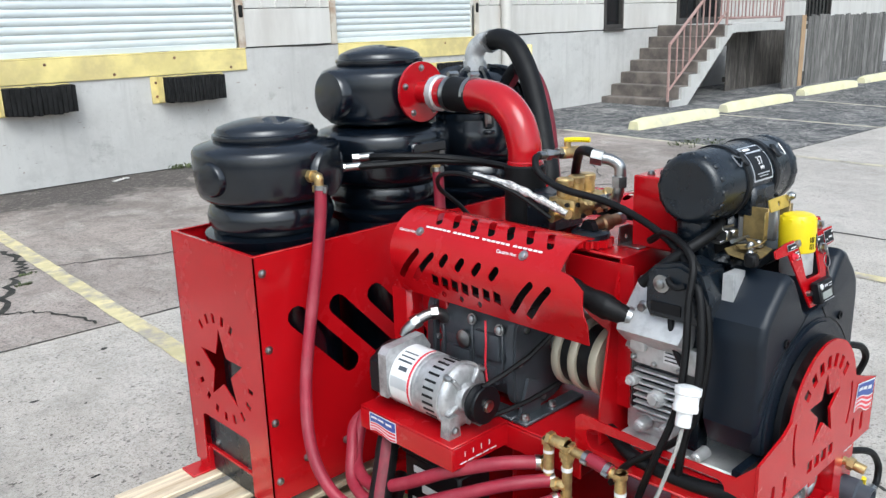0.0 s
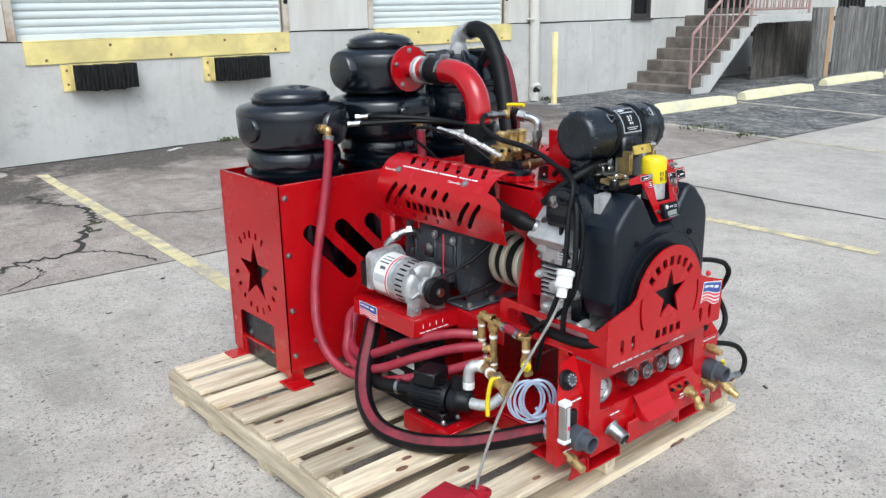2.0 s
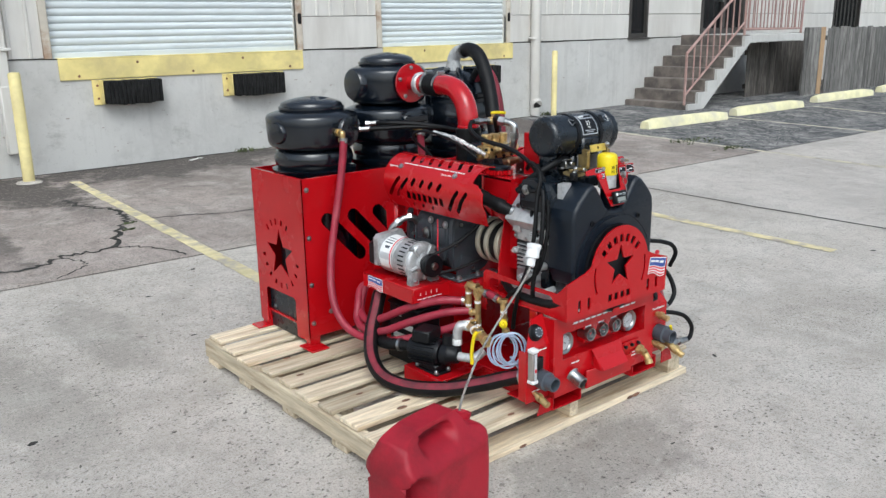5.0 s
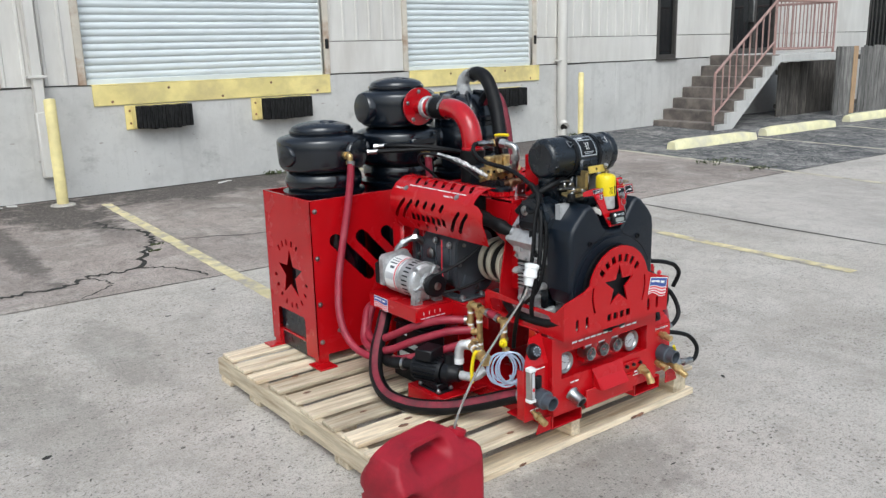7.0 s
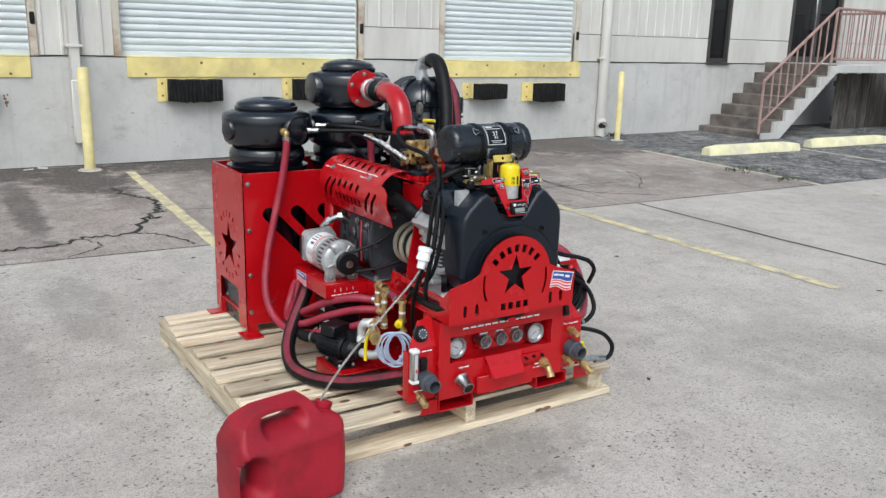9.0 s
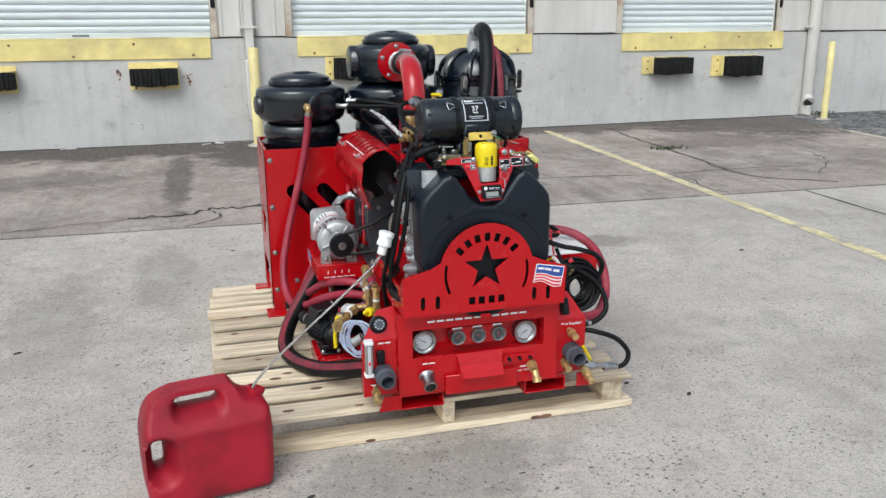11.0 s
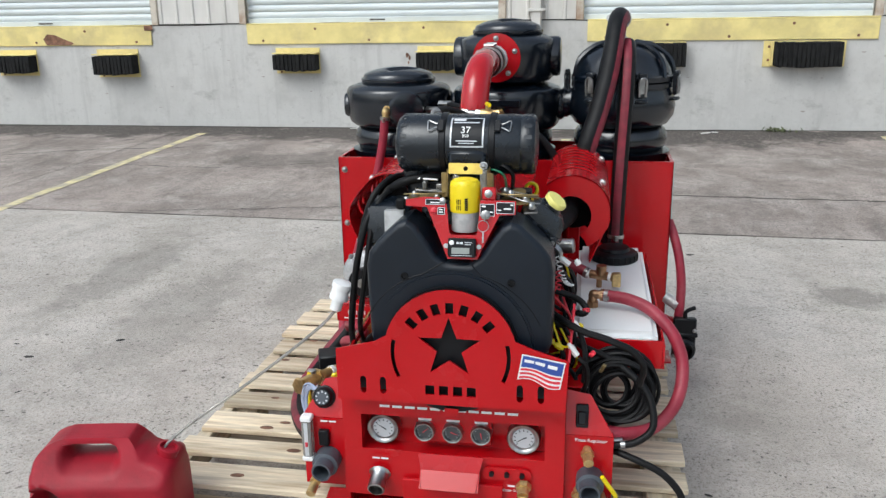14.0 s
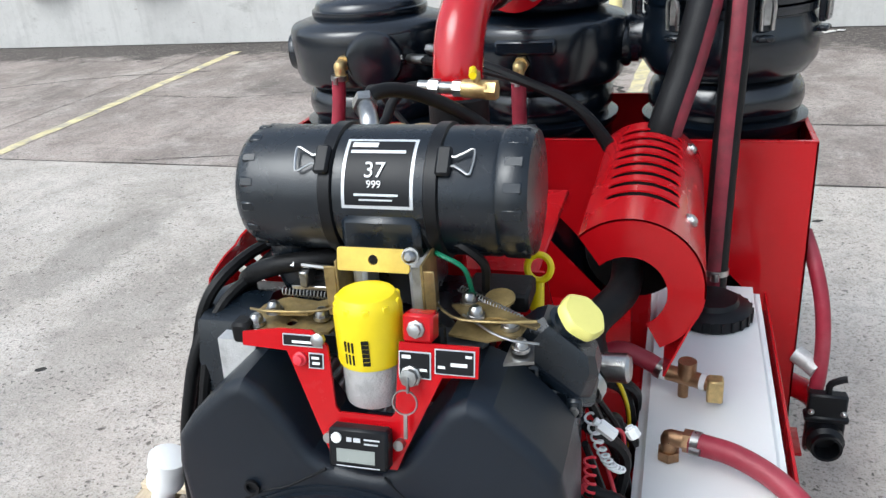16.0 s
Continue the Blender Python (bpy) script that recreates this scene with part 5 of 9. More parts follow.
tube(bm, [(1.672, 1.625, Z), (1.668, 1.57, Z), (1.662, 1.50, Z - 0.015), (1.657, 1.445, Z - 0.06), (1.655, 1.42, Z - 0.12), (1.654, 1.415, Z - 0.175)], 0.046, 24, 6)
part("bend", bm, RED_PIPE, pipe)
bm = B()
cyl(bm, (1.654, 1.415, 1.125), (1.654, 1.415, 1.112), 0.049, seg=24, bev=0.003)
part("weld_collar", bm, RED_PIPE, pipe)
bm = B()
cyl(bm, (1.654, 1.415, 1.114), (1.652, 1.41, 0.80), 0.055, seg=24, bev=0.004)
part("lower_sleeve", bm, RUBBER, pipe, "black rubber sleeve down to the blower")

# ---- skid frame with its console ----
skid = thing("machine_skid", "red powder-coated steel skid frame with a gauge console", "machine frame", (1.7, 1.2, PZ))
DX0, DX1, DY0, DY1, DZ = 1.40, 2.03, 0.74, 1.80, 0.515


def red(name, *dims, bev=0.003, label="", m=None):
    bm = B()
    box(bm, *dims, bev, m)
    return part(name, bm, RED, skid, label)


red("deck", DX0, DX1, DY0, DY1, DZ - 0.006, DZ)
red("deck_flange", DX0, DX0 + 0.006, 1.03, DY1, DZ - 0.07, DZ - 0.007)
red("deck_flange", DX1 - 0.006, DX1, 1.03, DY1, DZ - 0.07, DZ - 0.007)
red("base_plate", 1.29, 2.11, 0.70, 0.80, 0.196, 0.203)
red("base_plate", 1.40, 2.03, 0.801, 1.80, 0.196, 0.203)
for x0, x1 in ((1.40, 1.56), (1.87, 2.03)):
    for a, b, c, e in ((x0, x1, 0.141, 0.146), (x0, x1, 0.189, 0.1945), (x0, x0 + 0.006, 0.146, 0.189), (x1 - 0.006, x1, 0.146, 0.189)):
        bm = B()
        box(bm, a, b, 0.665, 1.80, c, e, 0.001)
        part("fork_pocket", bm, RED, skid)
for s, x in ((-1, 1.33), (1, 2.08)):
    bm = B()
    sheet(bm, [(0, 0), (0.075, 0), (0.055, 0.055), (0, 0.055)], [], flat((x if s > 0 else x + 0.07, 0.672, 0.141), (s, 0, 0), (0, 0, 1), 0.004)) if s > 0 else sheet(bm, [(1.325, 0.141), (1.40, 0.141), (1.40, 0.196), (1.345, 0.196)], [], lambda u, v, q: Vector((u, 0.672 + 0.004 * q, v)))
    part("gusset", bm, RED, skid)
for x in (1.405, 1.985):
    for y in (0.76, 1.74):
        red("upright", x, x + 0.04, y, y + 0.04, 0.203, DZ - 0.007)
red("cross_panel", 1.447, 1.983, 1.28, 1.286, 0.204, DZ - 0.008)
# alternator shelf
bm = B()
box(bm, 1.205, DX0 - 0.001, 1.255, 1.60, DZ - 0.001, DZ + 0.005, 0.002)
box(bm, 1.205, 1.211, 1.255, 1.60, DZ - 0.058, DZ - 0.0015, 0.001)
box(bm, 1.2115, DX0, 1.255, 1.261, DZ - 0.058, DZ - 0.0015, 0.001)
shelf = part("alternator_shelf", bm, RED, skid)
# upright bulkhead and tower
bm = B()
sheet(bm, [(1.46, 0.516), (1.96, 0.516), (1.925, 0.70), (1.87, 0.955), (1.53, 0.955), (1.50, 0.85), (1.46, 0.62)], [disc(1.60, 0.68, 0.055, 20)], lambda u, v, s: Vector((u, 1.02 + 0.006 * s, v)))
part("bulkhead", bm, RED, skid)
bm = B()
sheet(bm, [(0.985, 0.60), (1.022, 0.60), (1.05, 0.776), (1.10, 0.80), (1.175, 0.86), (1.175, 0.944), (0.985, 0.944)], [], lambda u, v, s: Vector((1.522 + 0.006 * s, u, v)))
part("tower_side", bm, RED, skid)
red("pump_plate", 1.165, 1.399, 1.04, 1.27, 0.196, 0.203, bev=0.001)
red("pump_plate_edge", 1.165, 1.171, 1.04, 1.27, 0.141, 0.1955, bev=0.001)
red("tower_shelf", 1.545, 1.86, 1.027, 1.37, 0.945, 0.953)
red("tower_box", 1.645, 1.775, 0.955, 1.075, 0.954, 1.124, bev=0.004, label="red steel box on the tower")
bolts(skid, [(1.675, 0.985, 1.125), (1.675, 1.045, 1.125), (1.74, 1.02, 1.125)], (0, 0, 1), 0.008)
red("pedestal", 1.39, 1.45, 1.60, 1.68, DZ + 0.001, 0.80, bev=0.012, label="red round-edged stand under the muffler")

# front star plate
PXC, PYF = 1.7, 0.612
ow = [(1.404, 0.503), (1.988, 0.503), (1.994, 0.640), (1.905, 0.668)]
ow += [(PXC + 0.168 * math.cos(a), 0.645 + 0.168 * math.sin(a)) for a in np.linspace(radians(14), radians(166), 22)]
ow += [(1.505, 0.668), (1.404, 0.643)]
holes = [star(PXC - 0.002, 0.660, 0.083)]
holes += arc_bars(PXC, 0.638, 0.128, (139, 122, 106, 90, 74, 58, 41), 0.020, 0.029)
holes += [bar(PXC + dx, 0.543, 0.023, 0.027) for dx in (-0.053, -0.018, 0.018, 0.053)]
for s in (-1, 1):
    c = [(PXC + s * 0.152 * math.cos(a), 0.640 + 0.152 * math.sin(a)) for a in np.linspace(radians(14), radians(-26), 8)]
    c2 = [(PXC + s * 0.142 * math.cos(a), 0.640 + 0.142 * math.sin(a)) for a in np.linspace(radians(-26), radians(14), 8)]
    holes.append(c + c2)
    holes += [slot(PXC + s * (0.175 + 0.052 * k), 0.548, 0.048, 0.016, 90) for k in range(2)]
bm = B()
sheet(bm, ow, holes, lambda u, v, s: Vector((u, PYF + 0.006 * s, v)))
plate = part("star_plate", bm, RED, skid, "red front plate with a star cut out of it")
bm = B()
sheet(bm, rect(-0.018, 0.018, -0.008, 0.008), [], lambda u, v, s: Vector((PXC + u, PYF + 0.012 + 0.002 * s, 0.48 + v)))
part("plate_tab", bm, RED, skid)
# side rails, with long openings
for x, sg in ((1.404, 1), (1.988, -1)):
    bm = B()
    sheet(bm, [(0.619, 0.503), (1.05, 0.522), (1.05, 0.598), (1.035, 0.612), (0.83, 0.600), (0.66, 0.600), (0.619, 0.640)], [rect(0.68, 1.02, 0.535, 0.585, 0.02)], lambda u, v, s: Vector((x + sg * 0.005 * s, u, v)))
    part("side_rail", bm, RED, skid)

# console: centre section and two side wings
CX0, CX1 = 1.402, 1.982
bm = B()
sheet(bm, rect(CX0, CX1, 0.300, 0.500), [rect(CX0 + 0.045, CX1 - 0.045, 0.325, 0.435)], lambda u, v, s: Vector((u, 0.664 + 0.005 * s, v)))
part("console_face", bm, RED, skid)
bm = B()
for a, b, c, e, y0, y1 in ((CX0 + 0.042, CX1 - 0.042, 0.320, 0.325, 0.669, 0.728), (CX0 + 0.042, CX1 - 0.042, 0.435, 0.44, 0.669, 0.728), (CX0 + 0.040, CX0 + 0.045, 0.325, 0.435, 0.669, 0.728), (CX1 - 0.045, CX1 - 0.040, 0.325, 0.435, 0.669, 0.728), (CX0 + 0.04, CX1 - 0.04, 0.32, 0.44, 0.728, 0.733)):
    box(bm, a, b, y0, y1, c, e)
part("gauge_recess", bm, RED, skid)
red("gauge_strip", 1.595, 1.795, 0.690, 0.7275, 0.352, 0.423, bev=0.002)
bm = B()
sheet(bm, rect(CX0, CX1, 0.0, 0.135), [], flat((0, 0.655, 0.1975), (1, 0, 0), (0, 0.07, 0.998), 0.005))
part("lower_panel", bm, RED, skid)
for x in (CX0 - 0.006, CX1):
    bm = B()
    sheet(bm, [(0.655, 0.198), (0.76, 0.198), (0.76, 0.50), (0.664, 0.50), (0.664, 0.30)], [], lambda u, v, s: Vector((x + 0.006 * s, u, v)))
    part("console_cheek", bm, RED, skid)
for x0, x1 in ((1.275, 1.395), (1.989, 2.112)):
    bm = B()
    sheet(bm, rect(x0, x1, 0.200, 0.405), [], lambda u, v, s: Vector((u, 0.684 + 0.005 * s, v)))
    part("wing_panel", bm, RED, skid)
    q0, q1 = (x0, x1) if x0 < 1.5 else (x1, x0)
    bm = B()
    up = [(q0, 0.0), (q1, 0.0), (q1, 0.115), (q0 + (q1 - q0) * 0.5, 0.105)] if x0 < 1.5 else [(q1, 0.0), (q0, 0.0), (q0 - (q0 - q1) * 0.5, 0.105), (q1, 0.115)]
    sheet(bm, up, [], flat((0, 0.684, 0.4065), (1, 0, 0), (0, 0.35, 0.937), 0.005))
    part("wing_slope", bm, RED, skid)
    red("wing_side", min(q0, q0 + (0.005 if x0 < 1.5 else -0.005)), max(q0, q0 + (0.005 if x0 < 1.5 else -0.005)), 0.690, 0.725, 0.204, 0.40)
# slanted deflector in the middle of the lower panel
bm = B()
sheet(bm, [(-0.078, 0), (0.078, 0), (0.088, 0.042), (-0.088, 0.042)], [], flat((1.69, 0.638, 0.296), (1, 0, 0), (0, 0.42, 0.907), 0.004))
part("deflector_top", bm, RED, skid)
bm = B()
sheet(bm, [(-0.072, 0), (0.072, 0), (0.077, 0.050), (-0.077, 0.050)], [], flat((1.69, 0.606, 0.2575), (1, 0, 0), (0, 0.64, 0.768), 0.004))
sheet(bm, [(0.609, 0.257), (0.655, 0.255), (0.655, 0.33), (0.640, 0.296)], [], lambda u, v, s: Vector((1.611 + 0.004 * s, u, v)))
sheet(bm, [(0.609, 0.257), (0.655, 0.255), (0.655, 0.33), (0.640, 0.296)], [], lambda u, v, s: Vector((1.765 + 0.004 * s, u, v)))
part("deflector", bm, RED, skid, "red sloping deflector plate")
red("lower_apron", 1.56, 1.83, 0.640, 0.650, 0.190, 0.262, bev=0.002)


def gauge(x, z, r, face, y, detail):
    k = 0.64 if r > 0.04 else 0.76
    bm = B()
    lathe(bm, [(r * 0.98, 0.04), (r, 0.006), (r * 0.99, -0.004), (r * 0.93, -0.009), (r * 0.82, -0.008), (r * (k + 0.06), -0.004), (r * k, 0.002)], (x, y, z), (0, 1, 0), seg=28)
    g = part("gauge", bm, STEEL, skid, "round pressure gauge with a chrome bezel")
    bm = B()
    cyl(bm, (x, y + 0.001, z), (x, y - 0.0005, z), r * k * 1.01, seg=28)
    part("dial", bm, face, g)
    bm = B()
    for i in range(11):
        a = radians(225 - 27 * i)
        d, w = Vector((math.cos(a), 0, math.sin(a))), Vector((-math.sin(a), 0, math.cos(a))) * r * 0.025
        o = Vector((x, y - 0.0016, z))
        bm.faces.new([bm.verts.new(o + d * r * q + w * s) for q, s in ((k - 0.17, -1), (k - 0.05, -1), (k - 0.05, 1), (k - 0.17, 1))])
    part("scale", bm, LABEL_BLACK if face is DIAL else LABEL_SILVER, g)
    bm = B()
    a = radians(detail)
    d, w = Vector((math.cos(a), 0, math.sin(a))), Vector((-math.sin(a), 0, math.cos(a))) * r * 0.04
    o = Vector((x, y - 0.0024, z))
    bm.faces.new([bm.verts.new(p) for p in (o - d * r * 0.2 - w, o - d * r * 0.2 + w, o + d * r * 0.5 + w * 0.3, o + d * r * 0.5 - w * 0.3)])
    part("needle", bm, LABEL_BLACK if face is DIAL else LABEL_RED, g)


gauge(1.498, 0.376, 0.045, DIAL, 0.704, 150)
gauge(1.879, 0.373, 0.045, DIAL, 0.704, 210)
for i, x in enumerate((1.616, 1.692, 1.768)):
    gauge(x, 0.388, 0.028, DIAL_DARK, 0.680, 40 - 60 * i)
U, V = (1, 0, 0), (0, 0, 1)
marks(skid, (1.69, 0.664, 0.463), U, V, [(-0.19 + 0.034 * i, -0.19 + 0.034 * i + 0.027, -0.0035, 0.0035) for i in range(11)], WHITE, name="printed_line")
for i, x in enumerate((1.616, 1.692, 1.768)):
    marks(skid, (x, 0.690, 0.418), U, V, [(-0.018, 0.018, -0.003, 0.003)], WHITE, name="printed_line")
for x, z, y in ((1.50, 0.315, 0.6555), (1.865, 0.262, 0.6545), (1.32, 0.245, 0.684), (1.35, 0.398, 0.684)):
    marks(skid, (x, y - 0.006, z), U, V, [(-0.022, -0.002, -0.0025, 0.0025), (0.002, 0.022, -0.0025, 0.0025)], WHITE, name="printed_line")
words(skid, "Press Regulator", (2.055, 0.684, 0.392), U, V, 0.013, WHITE)
words(skid, "Water Inlet", (1.85, 0.6545, 0.245), U, V, 0.012, WHITE)
bm = B()
sheet(bm, slot(0, 0, 0.13, 0.035, 0, 6), [], lambda u, v, s: Vector((1.84 + u, 0.652 + 0.004 * s, 0.292 + v)))
part("switch_strip", bm, RED, skid)
for i in range(3):
    bm = B()
    cyl(bm, (1.80 + i * 0.04, 0.653, 0.294), (1.80 + i * 0.04, 0.641, 0.294), 0.0065, seg=10)
    part("push_button", bm, LABEL_BLACK, skid)


def fitting(parent, pts, radii, material, name="fitting", label="", hexes=()):
    bm = B()
    for (a, b), r in zip(zip(pts, pts[1:]), radii):
        cyl(bm, a, b, r, seg=14, bev=0.001)
    for a, b, r in hexes:
        hexa(bm, a, b, r)
    return part(name, bm, material, parent, label)


# knobs, switches and outlets on the console
sl = Vector((0, 0.35, 0.937))
nrm = Vector((0, -0.937, 0.35))
kc = Vector((1.335, 0.684, 0.4065)) + sl * 0.055
bm = B()
lathe(bm, [(0.031, 0), (0.031, 0.006), (0.027, 0.008), (0.025, 0.020), (0.022, 0.023), (0.004, 0.023)], kc, nrm, seg=24)
knob = part("speed_knob", bm, LABEL_BLACK, skid, "black rotary knob with a blue-grey face")
bm = B()
lathe(bm, [(0.019, 0.0232), (0.019, 0.0245), (0.002, 0.0248)], kc, nrm, seg=20)
part("knob_face", bm, PVC, knob)
for k in range(9):
    a = radians(k * 40)
    M = Matrix((Vector((1, 0, 0)), sl, nrm)).transposed().to_4x4()
    M.translation = kc
    bm = B()
    box(bm, -0.0015, 0.0015, 0.013, 0.018, 0.0240, 0.0256, 0, M @ Matrix.Rotation(a, 4, "Z"))
    part("tick", bm, LABEL_SILVER, knob)
rc = Vector((2.03, 0.684, 0.4065)) + sl * 0.05
M = Matrix((Vector((1, 0, 0)), sl, nrm)).transposed().to_4x4()
M.translation = rc
bm = B()
box(bm, -0.016, 0.016, -0.030, 0.030, 0.0005, 0.012, 0.003, M)
box(bm, -0.011, 0.011, -0.022, 0.012, 0.01, 0.02, 0.003, M)
part("rocker_switch", bm, LABEL_BLACK, skid, "black rocker switch")
bm = B()
box(bm, 1.322, 1.350, 0.668, 0.684, 0.325, 0.372, 0.003)
part("rocker_switch", bm, LABEL_BLACK, skid, "black rocker switch")
bm = B()
box(bm, 1.279, 1.306, 0.655, 0.6835, 0.285, 0.415, 0.004)
fm = part("flow_meter", bm, CLEAR, skid, "clear and white upright flow meter")
for z0, z1 in ((0.283, 0.298), (0.402, 0.417)):
    bm = B()
    box(bm, 1.277, 1.308, 0.653, 0.6837, z0, z1, 0.003)
    part("end_block", bm, WHITE, fm)
bm = B()
box(bm, 1.287, 1.298, 0.6535, 0.6545, 0.300, 0.400)
part("scale", bm, LABEL_SILVER, fm)
bm = B()
cyl(bm, (1.2925, 0.653, 0.33), (1.2925, 0.653, 0.342), 0.004, seg=8)
part("float", bm, LABEL_RED, fm)
for x, z in ((1.345, 0.285), (2.055, 0.285)):
    bm = B()
    lathe(bm, [(0.034, 0.06), (0.034, 0.0), (0.036, -0.002), (0.036, -0.042), (0.028, -0.046), (0.027, -0.078), (0.022, -0.078), (0.022, -0.02)], (x, 0.684, z), (0, 1, 0.05), seg=24)
    part("hose_port", bm, PVC, skid, "grey plastic hose port")
bm = B()
lathe(bm, [(0.03, 0.004), (0.026, 0.0), (0.023, -0.004), (0.023, -0.05), (0.019, -0.052), (0.018, -0.01)], (1.495, 0.652, 0.262), (0, 0.94, 0.34), seg=22)
part("outlet_spout", bm, STEEL, skid, "grey metal outlet spout")
fitting(skid, [(1.885, 0.652, 0.268), (1.885, 0.615, 0.255), (1.888, 0.602, 0.232), (1.888, 0.594, 0.216)], (0.015, 0.013, 0.016), BRASS, "water_inlet", "brass garden-hose inlet", [((1.885, 0.65, 0.268), (1.885, 0.635, 0.262), 0.020)])
fitting(skid, [(2.045, 0.684, 0.368), (2.047, 0.655, 0.362), (2.05, 0.628, 0.356)], (0.011, 0.013), BRASS, "regulator_valve", "brass regulator stem", [((2.046, 0.67, 0.365), (2.047, 0.655, 0.362), 0.017)])
fitting(skid, [(2.025, 0.684, 0.248), (2.025, 0.65, 0.240), (2.026, 0.628, 0.233)], (0.011, 0.014), BRASS, "drain_fitting", "brass fitting", [((2.025, 0.668, 0.244), (2.025, 0.655, 0.241), 0.016)])
fitting(skid, [(1.315, 0.684, 0.238), (1.312, 0.64, 0.222), (1.31, 0.608, 0.212)], (0.009, 0.013), BRASS, "drain_fitting", "brass fitting", [((1.313, 0.66, 0.23), (1.312, 0.645, 0.225), 0.016)])
# ball valve and its quick coupler
fitting(skid, [(2.085, 0.684, 0.236), (2.092, 0.64, 0.226), (2.096, 0.60, 0.205), (2.098, 0.58, 0.196)], (0.011, 0.016, 0.013), BRASS, "quick_coupler", "brass quick coupler", [((2.094, 0.625, 0.22), (2.095, 0.61, 0.212), 0.019)])
fitting(skid, [(2.092, 0.655, 0.232), (2.155, 0.655, 0.224), (2.20, 0.665, 0.212)], (0.012, 0.010), STEEL, "ball_valve", "plated ball valve", [((2.11, 0.655, 0.23), (2.135, 0.655, 0.227), 0.019)])
bm = B()
tube(bm, [(2.122, 0.655, 0.25), (2.118, 0.65, 0.262), (2.10, 0.645, 0.29), (2.085, 0.64, 0.315)], 0.006, 8, 3)
part("valve_lever", bm, YELLOW, skid, "yellow valve lever")


# flag stickers
def sticker(parent, o, U, V, w, h):
    o, U, V = Vector(o), Vector(U).normalized(), Vector(V).normalized()
    bm = B()
    N = U.cross(V)

    def wave(rows, lift, u0, u1):
        for v0, v1 in rows:
            n = 8
            a = [[bm.verts.new(o + U * (u0 + (u1 - u0) * k / n) * w + V * (v + 0.11 * (1 - v) * math.sin(6.0 * (u0 + (u1 - u0) * k / n))) * h + N * lift) for k in range(n + 1)] for v in (v0, v1)]
            for k in range(n):
                bm.faces.new((a[0][k], a[0][k + 1], a[1][k + 1], a[1][k]))

    wave([(0, 1)], 0.001, 0, 1)
    s = part("flag_sticker", bm, WHITE, parent, "red, white and blue flag sticker")
    bm = B()
    wave([(0.04, 0.13), (0.20, 0.29), (0.36, 0.45)], 0.0016, 0.03, 0.97)
    part("stripe", bm, LABEL_RED, s)
    bm = B()
    wave([(0.50, 0.95)], 0.0016, 0.03, 0.97)
    part("canton", bm, LABEL_BLUE, s)
    bm = B()
    for a in (0.08, 0.33, 0.62):
        wave([(0.70, 0.82)], 0.0022, a, a + 0.22)
    part("print", bm, WHITE, s)


sticker(skid, (1.868, PYF - 0.0005, 0.588), (0.985, 0, -0.17), (0.17, 0, 0.985), 0.108, 0.070)
sticker(shelf.parent, (1.2045, 1.56, 0.462), (0, -1, 0), (0, 0, 1), 0.105, 0.052)
marks(skid, (1.30, 1.2545, 0.487), U, V, [(-0.07 + 0.026 * i, -0.07 + 0.026 * i + 0.021, -0.019, -0.0155) for i in range(5)] + [(-0.055 + 0.028 * i, -0.055 + 0.028 * i + 0.0025, -0.004, 0.010) for i in range(4)], WHITE, name="printed_line")

# ---- engine ----
eng = thing("engine", "twin-cylinder petrol engine with a matt black front shroud", "engine", (1.714, 0.85, 0.516))


so = [(1.512, 0.602), (1.486, 0.66), (1.480, 0.85), (1.488, 0.888), (1.510, 0.917), (1.562, 0.965), (1.588, 0.975), (1.608, 0.962), (1.632, 0.930), (1.660, 0.885), (1.685, 0.868), (1.742, 0.866), (1.768, 0.884), (1.800, 0.930), (1.824, 0.962), (1.846, 0.975), (1.872, 0.965), (1.922, 0.917), (1.943, 0.888), (1.950, 0.85), (1.949, 0.66), (1.922, 0.602)]
so = dense(so, 0.012)
bm = B()
R, n = 0.017, len(so)
rings = []
for ph in np.linspace(0, math.pi / 2, 7):
    ring_now = []
    for i in range(n):
        (ax0, ay0), (bx0, by0), (px0, py0) = so[i - 1], so[(i + 1) % n], so[i]
        ln = math.hypot(bx0 - ax0, by0 - ay0)
        d = R * (1 - math.sin(ph)) * (1.0 if py0 > 0.62 else 0.3)
        ring_now.append(bm.verts.new((px0 + (by0 - ay0) / ln * d, 0.657 + R * (1 - math.cos(ph)), py0 - (bx0 - ax0) / ln * d)))
    rings.append(ring_now)
rings.append([bm.verts.new((x, 0.778, z)) for x, z in so])
for p, q in zip(rings, rings[1:]):
    for i in range(n):
        bm.faces.new((p[i], p[(i + 1) % n], q[(i + 1) % n], q[i]))
fill(bm, rings[0])
fill(bm, rings[-1])
part("shroud", bm, SHROUD, eng, "matt black moulded front shroud", smooth=22)
bm = B()
arc = [(1.70 + 0.208 * math.cos(a), 0.64 + 0.208 * math.sin(a)) for a in np.linspace(radians(-8), radians(188), 40)]
sheet(bm, arc, [], lambda u, v, s: Vector((u, 0.648 + 0.03 * s, v)))
bmesh.ops.bevel(bm, geom=[e for e in bm.edges if e.is_manifold and e.calc_face_angle(0) > 0.8], offset=0.006, segments=2, affect="EDGES")
part("fan_housing", bm, SHROUD, eng)
for a0, a1, foot in ((22, 72, (1.748, 0.868)), (158, 108, (1.678, 0.870))):
    bm = B()
    tube(bm, [(1.70 + 0.236 * math.cos(a), 0.6572, 0.635 + 0.214 * math.sin(a)) for a in np.linspace(radians(a0), radians(a1), 12)] + [(foot[0], 0.6572, foot[1])], 0.0016, 6, 2)
    part("seam", bm, LABEL_BLACK, eng)
bm = B()
